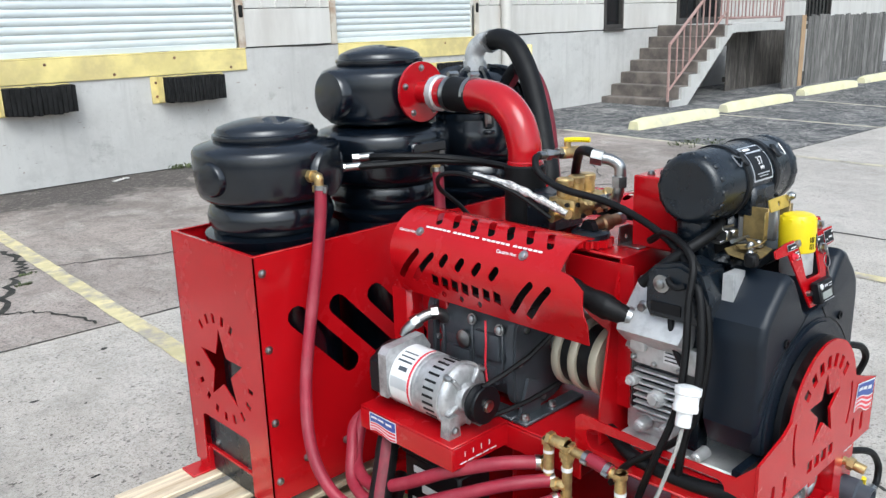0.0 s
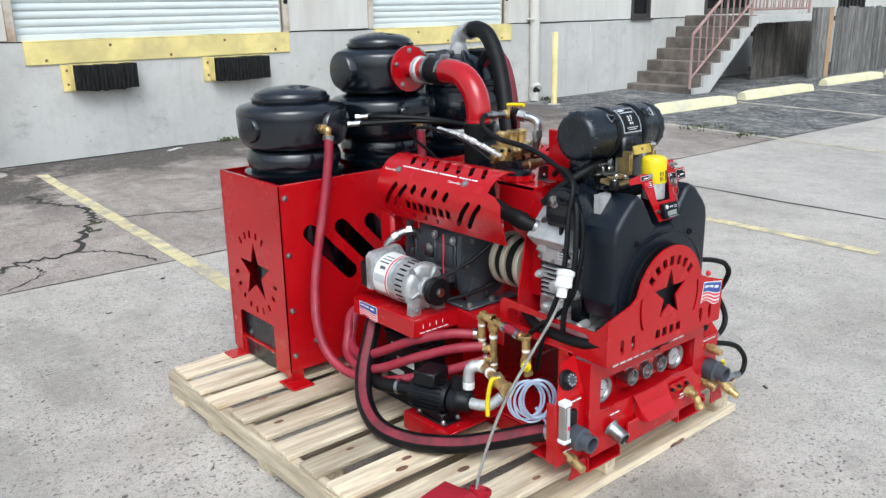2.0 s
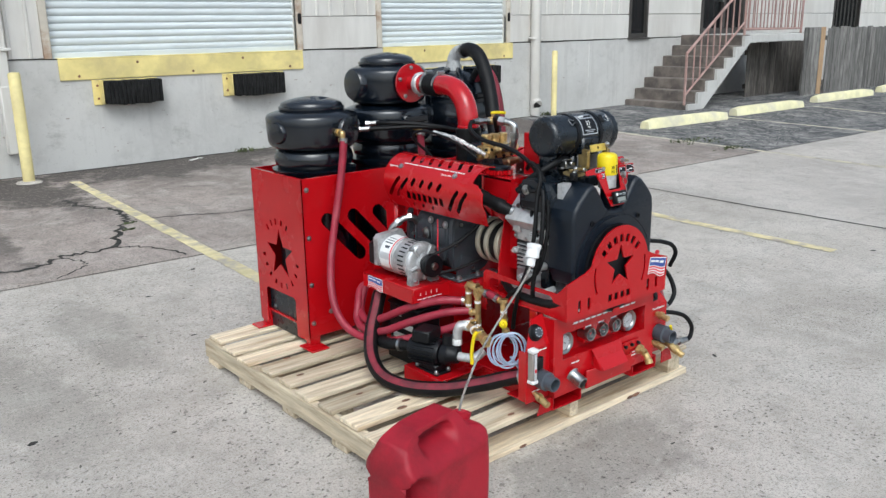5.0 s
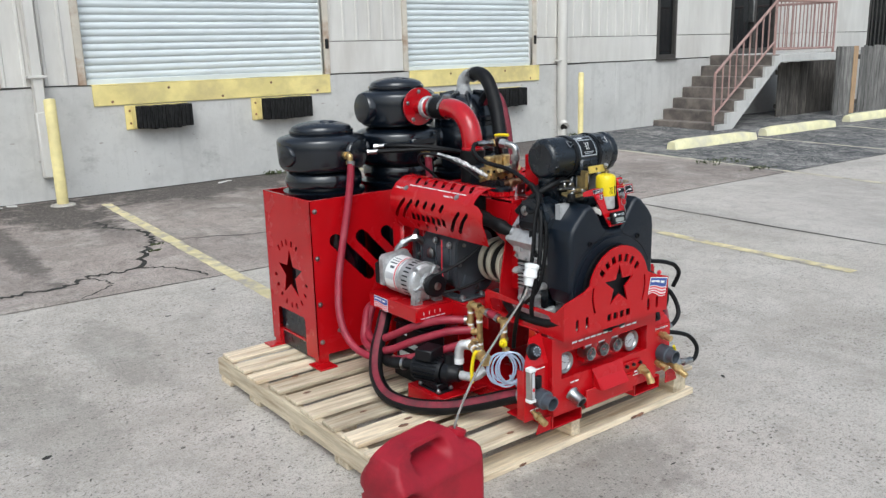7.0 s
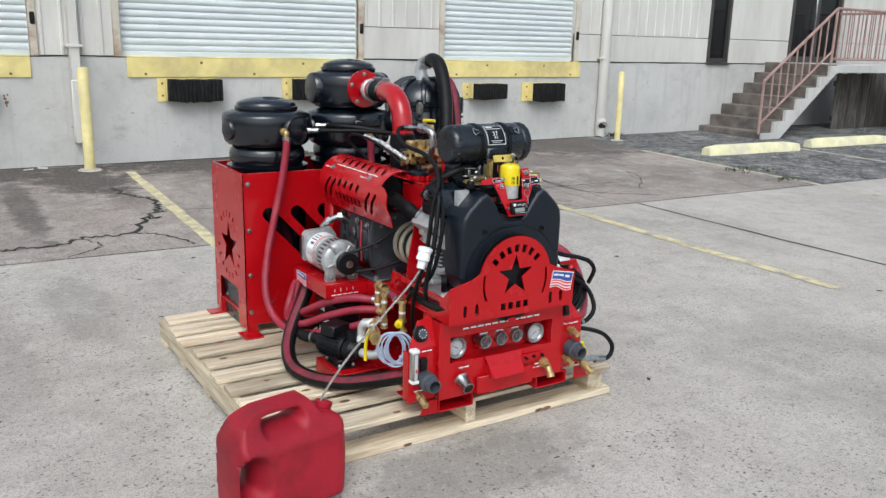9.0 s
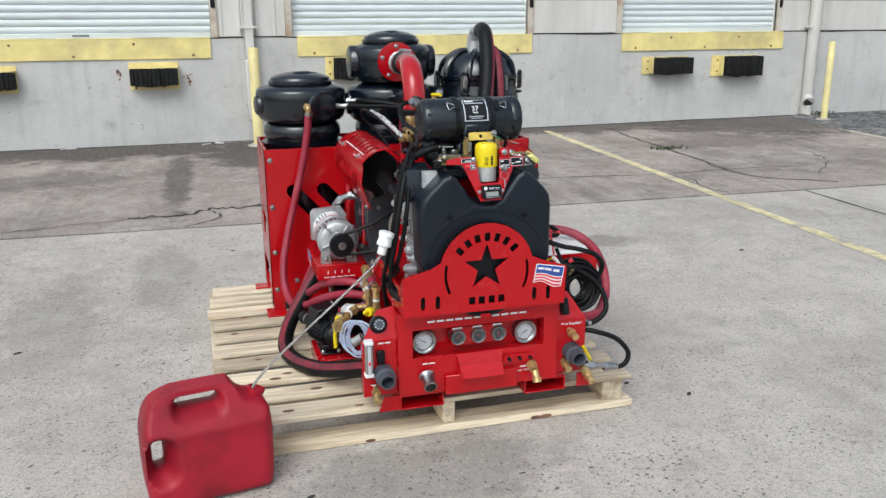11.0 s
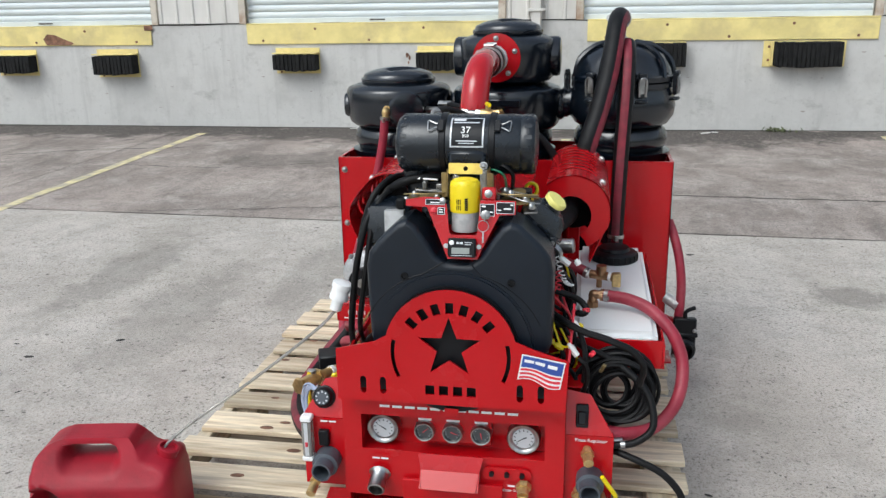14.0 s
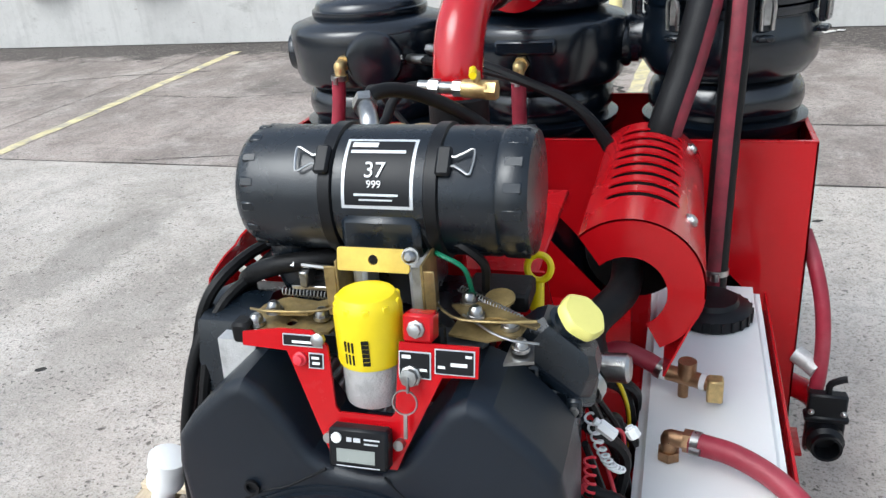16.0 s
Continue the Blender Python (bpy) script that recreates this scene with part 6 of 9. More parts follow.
sheet(bm, [(1.70 + 0.17 * math.cos(a), 0.645 + 0.17 * math.sin(a)) for a in np.linspace(0, 2 * math.pi, 36, endpoint=False)], [], lambda u, v, s: Vector((u, 0.634 + 0.012 * s, v)))
part("fan_screen", bm, LABEL_BLACK, eng, "dark fan screen behind the plate")
bm = B()
sheet(bm, rect(1.43, 1.96, 0.515, 0.60), [], lambda u, v, s: Vector((u, 0.660 + 0.02 * s, v)))
part("lower_guard", bm, SHROUD, eng)
for x, z in ((1.580, 0.831), (1.848, 0.822)):
    bm = B()
    lathe(bm, [(0.010, 0.0), (0.010, -0.004), (0.007, -0.004), (0.006, 0.002)], (x, 0.6565, z), (0, 1, 0), seg=14)
    part("shroud_bolt", bm, LABEL_BLACK, eng)
# crankcase, finned cylinders and heads
bm = B()
box(bm, 1.53, 1.90, 0.80, 1.0, 0.535, 0.74, 0.02, None, 2)
box(bm, 1.50, 1.93, 0.70, 1.0, 0.516, 0.545, 0.006)
part("crankcase", bm, CAST, eng, "cast aluminium crankcase")
for s in (-1, 1):
    # The right cylinder's black replaces cast silver, standing in for the dark there.
    M = pose(1.715 + s * 0.06, 0.90, 0.72, 0, s * 47, 0)
    for i in range(9):
        bm = B()
        box(bm, -0.075, 0.075, -0.085, 0.085, 0.03 + i * 0.014, 0.036 + i * 0.014, 0.002, M)
        part("cylinder_fin", bm, CAST if s < 0 else BLACK_CAN, eng)
    bm = B()
    cyl(bm, M @ Vector((0, 0, 0)), M @ Vector((0, 0, 0.17)), 0.06, seg=20)
    part("cylinder", bm, CAST if s < 0 else BLACK_CAN, eng)
    if s < 0:
        bm = B()
        box(bm, -0.07, 0.075, -0.08, 0.08, 0.16, 0.225, 0.012, M, 2)
        box(bm, 0.03, 0.085, -0.05, 0.05, 0.15, 0.20, 0.008, M)
        part("cylinder_head", bm, CAST, eng)
# left head casting, seen from the side
bm = B()
box(bm, 1.486, 1.56, 0.825, 0.962, 0.735, 0.862, 0.014, None, 2)
box(bm, 1.480, 1.53, 0.93, 0.975, 0.80, 0.868, 0.008, None, 2)
box(bm, 1.492, 1.53, 0.79, 0.826, 0.74, 0.80, 0.008, None, 2)
part("head_casting", bm, CAST, eng, "silver cast head with a label")
bm = B()
box(bm, 1.472, 1.49, 0.918, 0.958, 0.772, 0.842, 0.007, None, 2)
part("valve_pad", bm, CAST, eng, "raised square pad on the head")
marks(eng, (1.4855, 0.878, 0.757), (0, -1, 0), (0, 0, 1), [(0.0, 0.048, 0.0, 0.066)], WHITE, name="label")
marks(eng, (1.4845, 0.878, 0.757), (0, -1, 0), (0, 0, 1), [(0.004, 0.030, 0.052, 0.060)] + [(0.004, 0.042 - 0.006 * (i % 2), 0.006 + 0.009 * i, 0.009 + 0.009 * i) for i in range(5)], LABEL_BLACK)
bm = B()
sheet(bm, [(0.778, 0.868), (0.902, 0.868), (0.912, 0.885), (0.912, 0.955), (0.895, 0.980), (0.835, 0.994), (0.785, 0.976), (0.768, 0.93), (0.768, 0.88)], [], lambda u, v, q: Vector((1.456 + 0.09 * q, u, v)))
bmesh.ops.bevel(bm, geom=[e for e in bm.edges if e.is_manifold and e.calc_face_angle(0) > 0.8 and all(w.co.x < 1.46 for w in e.verts)], offset=0.008, segments=2, affect="EDGES")
rk = part("rocker_box", bm, BLACK_CAN, eng, "black plastic rocker box")
bm = B()
sheet(bm, [(0.825, 0.882), (0.895, 0.882), (0.895, 0.905), (0.825, 0.905)], [], lambda u, v, q: Vector((1.4535 + 0.004 * q, u, v)))
part("nameplate", bm, LABEL_BLACK, rk, "raised blank nameplate")
bm = B()
lathe(bm, [(0.019, 0), (0.019, 0.003), (0.012, 0.004)], (1.4555, 0.872, 0.945), (-1, 0, 0), seg=18)
lathe(bm, [(0.010, 0), (0.010, 0.008), (0.006, 0.010)], (1.452, 0.872, 0.945), (-1, 0, 0), seg=8)
part("cover_bolt", bm, STEEL, rk)
bm = B()
tube(bm, [(1.455, 0.857, 0.958), (1.447, 0.846, 0.950), (1.447, 0.832, 0.946), (1.455, 0.82, 0.95)], 0.007, 8, 4)
part("breather_nipple", bm, RUBBER, rk)
bm = B()
sheet(bm, [(0.737, 0.86), (0.767, 0.86), (0.767, 0.975), (0.745, 0.975)], [], lambda u, v, q: Vector((1.512 + 0.05 * q, u, v)))
part("cylinder_side_plate", bm, CAST, eng, "bright sheet metal cylinder cover")
bm = B()
tube(bm, [(1.474, 0.858, 0.865), (1.468, 0.85, 0.835), (1.47, 0.84, 0.80), (1.472, 0.825, 0.77)], 0.0075, 8, 4)
part("plug_lead", bm, RUBBER, eng, "black spark plug lead")
for y, z in ((0.935, 0.872), (0.905, 0.868)):
    bm = B()
    box(bm, 1.486, 1.52, y - 0.012, y + 0.012, z - 0.008, z + 0.010, 0.003)
    hexa(bm, (1.486, y, z), (1.476, y, z), 0.009)
    part("head_nut", bm, STEEL, eng)
bolts(eng, [(1.4855, y, z) for y, z in ((0.838, 0.748), (0.838, 0.850), (0.90, 0.746), (0.952, 0.752))], (-1, 0, 0), 0.006)
for i in range(7):
    bm = B()
    box(bm, 1.498, 1.556, 0.835, 0.96, 0.618 + i * 0.016, 0.623 + i * 0.016, 0.0015)
    part("cylinder_fin", bm, CAST, eng)
# A black block stands in for the shade in the gaps between fins.
bm = B()
box(bm, 1.512, 1.55, 0.80, 0.975, 0.61, 0.733, 0.004)
part("fin_core", bm, BLACK_CAN, eng)
for i in range(6):
    bm = B()
    box(bm, 1.525, 1.535, 0.82 + 0.0, 0.97, 0.56 + i * 0.028, 0.572 + i * 0.028, 0.003)
    part("case_rib", bm, CAST, eng)
bm = B()
sheet(bm, [(0.80, 0.56), (0.84, 0.56), (0.85, 0.88), (0.83, 0.97), (0.80, 0.975)], [], lambda u, v, s: Vector((1.51 + 0.06 * s, u, v)))
part("baffle", bm, BLACK_CAN, eng, "black sheet metal baffle")
for x, y, z, r in ((1.47, 0.79, 0.56, 0.018), (1.46, 0.86, 0.60, 0.026), (1.48, 0.94, 0.58, 0.022), (1.465, 0.82, 0.65, 0.02), (1.475, 0.90, 0.66, 0.03), (1.47, 0.96, 0.69, 0.02)):
    bm = B()
    cyl(bm, (1.53, y, z), (x + 0.012, y, z), r * 0.8, r * 0.65, seg=12, bev=0.003)
    hexa(bm, (x + 0.013, y, z), (x + 0.006, y, z), r * 0.4)
    part("boss", bm, CAST, eng)
# carburettor, linkage and brackets on top
bm = B()
box(bm, 1.60, 1.84, 0.78, 0.95, 0.93, 0.985, 0.015)
part("intake_manifold", bm, BLACK_CAN, eng)
bm = B()
box(bm, 1.66, 1.76, 0.83, 0.93, 0.985, 1.06, 0.01)
cyl(bm, (1.71, 0.885, 1.05), (1.71, 0.885, 1.085), 0.045, seg=18)
part("carburettor", bm, BLACK_CAN, eng)


def plate(name, pts, z, th, slope, material, holes=(), label=""):
    bm = B()
    sheet(bm, pts, holes, lambda u, v, q: Vector((u, v, z - th * q + slope * (v - 0.78))))
    return part(name, bm, material, eng, label)


plate("governor_plate", [(1.555, 0.735), (1.60, 0.728), (1.665, 0.738), (1.672, 0.765), (1.64, 0.772), (1.628, 0.80), (1.585, 0.805), (1.56, 0.785)], 1.004, 0.003, 0.1, GOLD, [disc(1.612, 0.752, 0.007, 10)], "yellow zinc-plated governor plate")
plate("choke_plate", [(1.805, 0.752), (1.85, 0.745), (1.885, 0.758), (1.89, 0.78), (1.868, 0.79), (1.862, 0.822), (1.828, 0.828), (1.81, 0.79)], 1.004, 0.003, 0.1, GOLD, [disc(1.845, 0.80, 0.010, 12)], "yellow zinc-plated choke plate")
plate("throttle_lever", [(1.575, 0.765), (1.60, 0.748), (1.635, 0.752), (1.66, 0.785), (1.652, 0.792), (1.62, 0.77), (1.59, 0.785)], 1.016, 0.003, 0.05, GOLD)
plate("choke_lever", [(1.80, 0.79), (1.825, 0.762), (1.86, 0.77), (1.905, 0.752), (1.908, 0.762), (1.865, 0.785), (1.83, 0.80)], 1.018, 0.003, 0.05, GOLD)
plate("corner_bracket", [(1.872, 0.728), (1.905, 0.735), (1.90, 0.765), (1.875, 0.76)], 0.994, 0.004, 0.2, STEEL, [disc(1.888, 0.748, 0.005, 8)], "bright plated corner bracket")
bolts(eng, [(1.592, 0.752, 1.014), (1.648, 0.762, 1.004), (1.572, 0.742, 1.001), (1.818, 0.80, 1.016), (1.835, 0.765, 1.018), (1.888, 0.748, 0.990), (1.872, 0.772, 1.003)], (0, 0, 1), 0.0085, h=0.013)
bm = B()
lathe(bm, [(0.012, 0), (0.018, 0.0), (0.018, 0.003), (0.012, 0.003)], (1.852, 0.815, 1.016), (0, -0.2, 1), seg=20)
part("lever_ring", bm, GOLD, eng)
for a, b, turns, rad in (((1.70, 0.80, 1.012), (1.585, 0.79, 1.022), 26, 0.0042), ((1.80, 0.83, 1.02), (1.885, 0.775, 1.014), 22, 0.004)):
    a, b = Vector(a), Vector(b)
    u, w, _ = frame_of(b - a)
    bm = B()
    tube(bm, [a + (b - a) * (k / (turns * 8)) + (u * math.cos(k * 0.785) + w * math.sin(k * 0.785)) * rad for k in range(turns * 8 + 1)], 0.0009, 5, 1, smooth=False)
    part("return_spring", bm, STEEL, eng)
for pts, rr, mt in (([(1.565, 0.745, 1.02), (1.60, 0.735, 1.024), (1.66, 0.752, 1.022), (1.70, 0.79, 1.03)], 0.0018, GOLD), ([(1.905, 0.757, 1.022), (1.86, 0.742, 1.026), (1.81, 0.752, 1.024), (1.77, 0.79, 1.035)], 0.0018, GOLD),
                    ([(1.82, 0.765, 1.02), (1.87, 0.735, 1.012), (1.91, 0.74, 1.004)], 0.0016, STEEL), ([(1.76, 0.83, 1.07), (1.79, 0.80, 1.075), (1.815, 0.80, 1.06), (1.82, 0.815, 1.02)], 0.003, GREEN_WIRE),
                    ([(1.77, 0.84, 1.08), (1.81, 0.81, 1.085), (1.835, 0.815, 1.06), (1.832, 0.83, 1.02)], 0.0055, RUBBER)):
    bm = B()
    tube(bm, pts, rr, 6, 4)
    part("linkage_rod", bm, mt, eng)
bm = B()
box(bm, 1.585, 1.665, 0.815, 0.835, 1.012, 1.018, 0.001)
box(bm, 1.60, 1.612, 0.808, 0.84, 1.018, 1.04, 0.002)
box(bm, 1.635, 1.66, 0.812, 0.838, 1.018, 1.034, 0.003)
cyl(bm, (1.592, 0.822, 1.045), (1.64, 0.818, 1.043), 0.004, seg=8)
hexa(bm, (1.585, 0.8225, 1.045), (1.593, 0.822, 1.045), 0.008)
part("cable_clamp", bm, STEEL, eng, "bright plated cable clamp and bolt")
for x0, x1, y0, y1, z0, z1 in ((1.548, 1.572, 0.72, 0.745, 0.985, 1.012), (1.788, 1.806, 0.728, 0.746, 0.985, 1.02), (1.60, 1.66, 0.83, 0.90, 0.985, 1.03), (1.80, 1.88, 0.84, 0.90, 0.985, 1.01)):
    bm = B()
    box(bm, x0, x1, y0, y1, z0, z1, 0.004)
    part("rubber_mount", bm, RUBBER, eng)
bm = B()
sheet(bm, rect(-0.043, 0.043, -0.0135, 0.0135, 0.003), [disc(0, 0, 0.006, 12)], flat((1.722, 0.757, 1.086), (1, 0, 0), (0, 0.25, 0.97), 0.003))
part("air_cleaner_bracket", bm, ZINC_GOLD, eng, "yellow zinc-plated bracket plate")
for x in (1.674, 1.776):
    bm = B()
    box(bm, x, x + 0.003, 0.757, 0.812, 1.012, 1.082, 0.0008)
    box(bm, x - 0.014 if x < 1.7 else x + 0.0035, x - 0.0005 if x < 1.7 else x + 0.016, 0.757, 0.760, 1.012, 1.075, 0.0008)
    part("bracket_leg", bm, GOLD, eng, "yellow zinc-plated bracket side")
bm = B()
box(bm, 1.755, 1.774, 0.775, 0.83, 0.99, 1.075, 0.005)
part("intake_casting", bm, CAST, eng, "bright cast intake neck")
bm = B()
box(bm, 1.682, 1.700, 0.785, 0.83, 0.99, 1.065, 0.005)
part("intake_casting", bm, CAST, eng, "bright cast intake neck")
bolts(eng, [(1.768, 0.756, 1.094)], (0, -0.97, 0.25), 0.008, h=0.012)
# control panel over the notch
co = Vector((1.727, 0.655, 0.868))
cV = Vector((0, 0.25, 0.968))
bm = B()
sheet(bm, [(-0.037, 0.012), (0.037, 0.012), (0.046, 0.034), (0.088, 0.122), (0.127, 0.124), (0.128, 0.158), (0.040, 0.158), (0.039, 0.140), (0.035, 0.078), (0.030, 0.072), (-0.030, 0.072), (-0.035, 0.078), (-0.043, 0.146), (-0.062, 0.163), (-0.100, 0.163), (-0.146, 0.156), (-0.146, 0.140), (-0.092, 0.138), (-0.048, 0.037)], [], flat(co, (1, 0, 0), cV, 0.004))
cp = part("control_panel", bm, RED, eng, "red bracket with key switch and hour meter")
nrmc = Vector((1, 0, 0)).cross(cV)
M = Matrix((Vector((1, 0, 0)), cV, nrmc)).transposed().to_4x4()
M.translation = co
for u, v, w, h, bars in ((-0.072, 0.151, 0.048, 0.014, [(-0.012, -0.003, 0.012, 0.0)]), (-0.056, 0.129, 0.018, 0.018, [(-0.005, 0.002, 0.004, 0.005), (-0.004, -0.004, 0.005, -0.001)]), (0.058, 0.134, 0.036, 0.030, [(-0.014, 0.007, -0.004, 0.011), (0.006, -0.006, 0.014, -0.003)]), (0.102, 0.140, 0.044, 0.028, [(-0.018, -0.007, -0.010, -0.004), (-0.004, -0.004, 0.014, 0.0), (0.012, 0.006, 0.019, 0.009)])):
    marks(cp, co, (1, 0, 0), cV, [(u - w / 2, u + w / 2, v - h / 2, v + h / 2)], LABEL_SILVER, name="label")
    marks(cp, co + nrmc * 0.0008, (1, 0, 0), cV, [(u - w / 2 + 0.0014, u + w / 2 - 0.0014, v - h / 2 + 0.0014, v + h / 2 - 0.0014)], LABEL_BLACK, name="label_print")
    marks(cp, co + nrmc * 0.0016, (1, 0, 0), cV, [(u + a, u + c, v + b, v + e) for a, b, c, e in bars], WHITE, name="label_print")
bm = B()
lathe(bm, [(0.008, 0), (0.008, 0.003), (0.006, 0.004), (0.005, 0.009), (0.002, 0.010)], M @ Vector((-0.075, 0.130, 0.001)), nrmc, seg=14)
part("warning_light", bm, LABEL_RED, cp, "small red warning light")
bm = B()
box(bm, 0.044, 0.078, 0.1585, 0.190, -0.024, 0.002, 0.003, M)
part("panel_post", bm, RED, cp)
bm = B()
lathe(bm, [(0.010, 0), (0.010, 0.003), (0.007, 0.004), (0.007, 0.010), (0.003, 0.011)], M @ Vector((0.060, 0.174, 0.002)), nrmc, seg=8)
part("panel_bolt", bm, STEEL, cp)
bm = B()
lathe(bm, [(0.008, 0), (0.008, 0.006), (0.004, 0.008)], M @ Vector((-0.052, 0.154, 0.001)), nrmc, seg=8)
part("panel_bolt", bm, STEEL, cp)
bm = B()
box(bm, -0.034, 0.034, 0.018, 0.064, 0.004, 0.024, 0.003, M)
part("hour_meter", bm, LABEL_BLACK, cp, "small black hour meter")
bm = B()
box(bm, -0.024, 0.020, 0.026, 0.041, 0.0235, 0.0250, 0.0, M)
part("display", bm, DISPLAY, cp, "grey display window")
marks(cp, co + nrmc * 0.0245, (1, 0, 0), cV, [(-0.012, -0.006, 0.050, 0.055), (-0.004, 0.004, 0.050, 0.055), (0.008, 0.026, 0.053, 0.055), (0.008, 0.024, 0.048, 0.050), (-0.024, 0.026, 0.0215, 0.0228)], LABEL_SILVER, name="meter_print")
bm = B()
lathe(bm, [(0.006, 0), (0.006, 0.002), (0.004, 0.003)], M @ Vector((-0.024, 0.053, 0.024)), nrmc, seg=12)
part("meter_button", bm, WHITE, cp)
for x in (-0.041, 0.041):
    bm = B()
    cyl(bm, M @ Vector((x, 0.044, 0.0)), M @ Vector((x, 0.044, 0.009)), 0.006, seg=10)
    part("screw", bm, STEEL, cp)
bm = B()
lathe(bm, [(0.012, 0), (0.012, 0.004), (0.0095, 0.005), (0.0095, 0.012), (0.003, 0.013)], M @ Vector((0.054, 0.122, 0.001)), nrmc, seg=8)
part("key_switch", bm, STEEL, cp)
bm = B()
tube(bm, [M @ Vector((0.050 + 0.0135 * math.cos(a), 0.095 + 0.0135 * math.sin(a), 0.012)) for a in np.linspace(0, 6.28, 14)[:-1]], 0.0011, 5, 2, closed=True)
box(bm, 0.0485, 0.0525, 0.054, 0.082, 0.010, 0.012, 0.0, M)
box(bm, 0.0525, 0.0555, 0.106, 0.124, 0.010, 0.016, 0.001, M)
part("key", bm, STEEL, cp, "key on a split ring")
# oil filter
bm = B()
lathe(bm, [(0.033, 0), (0.034, 0.003), (0.034, 0.055)], (1.727, 0.712, 0.94), (0, 0.03, 1), seg=28)
part("filter_seat", bm, CAST, eng, "silver filter seat")
bm = B()
lathe(bm, [(0.037, 0), (0.038, 0.004), (0.038, 0.062), (0.036, 0.070), (0.031, 0.078), (0.022, 0.081), (0.004, 0.081)], (1.727, 0.7135, 0.989), (0, 0.03, 1), seg=30)
flt = part("oil_filter", bm, YELLOW, eng, "bright yellow oil filter")
for i in range(10):
    a = 2 * math.pi * i / 10
    bm = B()
    box(bm, -0.004, 0.004, -0.002, 0.003, 0.0, 0.016, 0.001, pose(1.727 + 0.0340 * math.cos(a), 0.7155 + 0.0340 * math.sin(a), 1.046, 0, 0, math.degrees(a) - 90))
    part("flute", bm, YELLOW, flt)
for i in range(12):
    a = radians(-78 if i < 6 else -100 - 7 * (i % 3))
    bm = B()
    k = i if i < 6 else i - 6
    box(bm, -0.0040 if i < 6 else -0.001, 0.0040 if i < 6 else 0.001, -0.0005, 0.0008, 0.0, 0.0042 if i < 6 else 0.012, 0.0, pose(1.727 + 0.0383 * math.cos(a), 0.7142 + 0.0383 * math.sin(a), (0.998 + k * 0.0052) if i < 6 else (0.998 + (k // 3) * 0.015), 0, 0, math.degrees(a) + 90))
    part("print", bm, LABEL_BLACK, flt)
# air cleaner
AY, AZ, AR = 0.871, 1.130, 0.077
bm = B()
lathe(bm, [(0.05, 0.002), (0.060, 0.0), (0.068, 0.004), (0.0745, 0.014), (AR, 0.026), (AR, 0.318), (AR - 0.002, 0.322), (AR + 0.0005, 0.326), (AR + 0.001, 0.348), (0.072, 0.358), (0.05, 0.362)], (1.532, AY, AZ), (1, 0, 0), seg=44)
ac = part("air_cleaner", bm, BLACK_CAN, eng, "black cylindrical air cleaner housing")
for i in range(16):
    a = 2 * math.pi * i / 16
    bm = B()
    M = pose(1.872, AY, AZ, math.degrees(a), 0, 0)
    box(bm, -0.010, 0.013, -0.007, 0.007, 0.074, 0.0779, 0.002, M)
    part("cap_lug", bm, BLACK_CAN, ac)
for i in range(16):
    bm = B()
    box(bm, -0.010, 0.008, -0.006, 0.006, 0.070, 0.0776, 0.002, pose(1.556, AY, AZ, 360 * i / 16, 0, 0))
    part("cap_lug", bm, BLACK_CAN, ac)
for x in (1.655, 1.782):
    bm = B()
    lathe(bm, [(AR + 0.0005, 0), (AR + 0.004, 0.002), (AR + 0.004, 0.016), (AR + 0.0005, 0.018)], (x - 0.009, AY, AZ), (1, 0, 0), seg=44)
    part("band", bm, LABEL_BLACK, ac)
for x, s in ((1.652, -1), (1.797, 1)):
    th = radians(42)
    d = Vector((0, -math.cos(th), math.sin(th)))
    tt = Vector((0, math.sin(th), math.cos(th)))
    o = Vector((x, AY, AZ)) + d * (AR + 0.006)
    bm = B()
    tube(bm, [o + Vector((s * q, 0, 0)) + tt * e for q, e in ((-0.004, 0.010), (0.012, 0.005), (0.030, 0.015), (0.034, 0.010), (0.032, -0.010), (0.028, -0.015), (0.012, -0.005), (-0.004, -0.010))], 0.0016, 6, 2)
    part("wire_clip", bm, STEEL, ac, "bright wire clip")
    bm = B()
    box(bm, -0.009, 0.009, -0.018, 0.018, -0.003, 0.004, 0.003, Matrix.Translation(o) @ Matrix((Vector((1, 0, 0)), tt, d)).transposed().to_4x4())
    part("clip_pad", bm, LABEL_BLACK, ac)


def on_can(name, x0, x1, t0, t1, lift, material, parent):
    bm = B()
    n = 10
    g = [[bm.verts.new((x, AY - (AR + lift) * math.cos(radians(t0 + (t1 - t0) * k / n)), AZ + (AR + lift) * math.sin(radians(t0 + (t1 - t0) * k / n)))) for k in range(n + 1)] for x in (x0, x1)]
    for k in range(n):
        bm.faces.new((g[0][k], g[1][k], g[1][k + 1], g[0][k + 1]))
    return part(name, bm, material, parent)


on_can("label", 1.676, 1.762, 2, 66, 0.0006, LABEL_SILVER, ac)
on_can("label_field", 1.680, 1.758, 5, 63, 0.0012, LABEL_BLACK, ac)
on_can("label_bar", 1.684, 1.715, 56, 61, 0.0018, WHITE, ac)
on_can("label_bar", 1.684, 1.750, 50, 53, 0.0018, LABEL_SILVER, ac)
on_can("label_bar", 1.692, 1.745, 13, 15, 0.0018, LABEL_SILVER, ac)
on_can("label_bar", 1.698, 1.738, 9, 10.5, 0.0018, LABEL_SILVER, ac)
th = radians(34)
words(ac, "999", Vector((1.716, AY, AZ)) + Vector((0, -math.cos(th - 0.2), math.sin(th - 0.2))) * (AR + 0.0018), (1, 0, 0), (0, math.sin(th - 0.2), math.cos(th - 0.2)), 0.012, WHITE, 0.001)
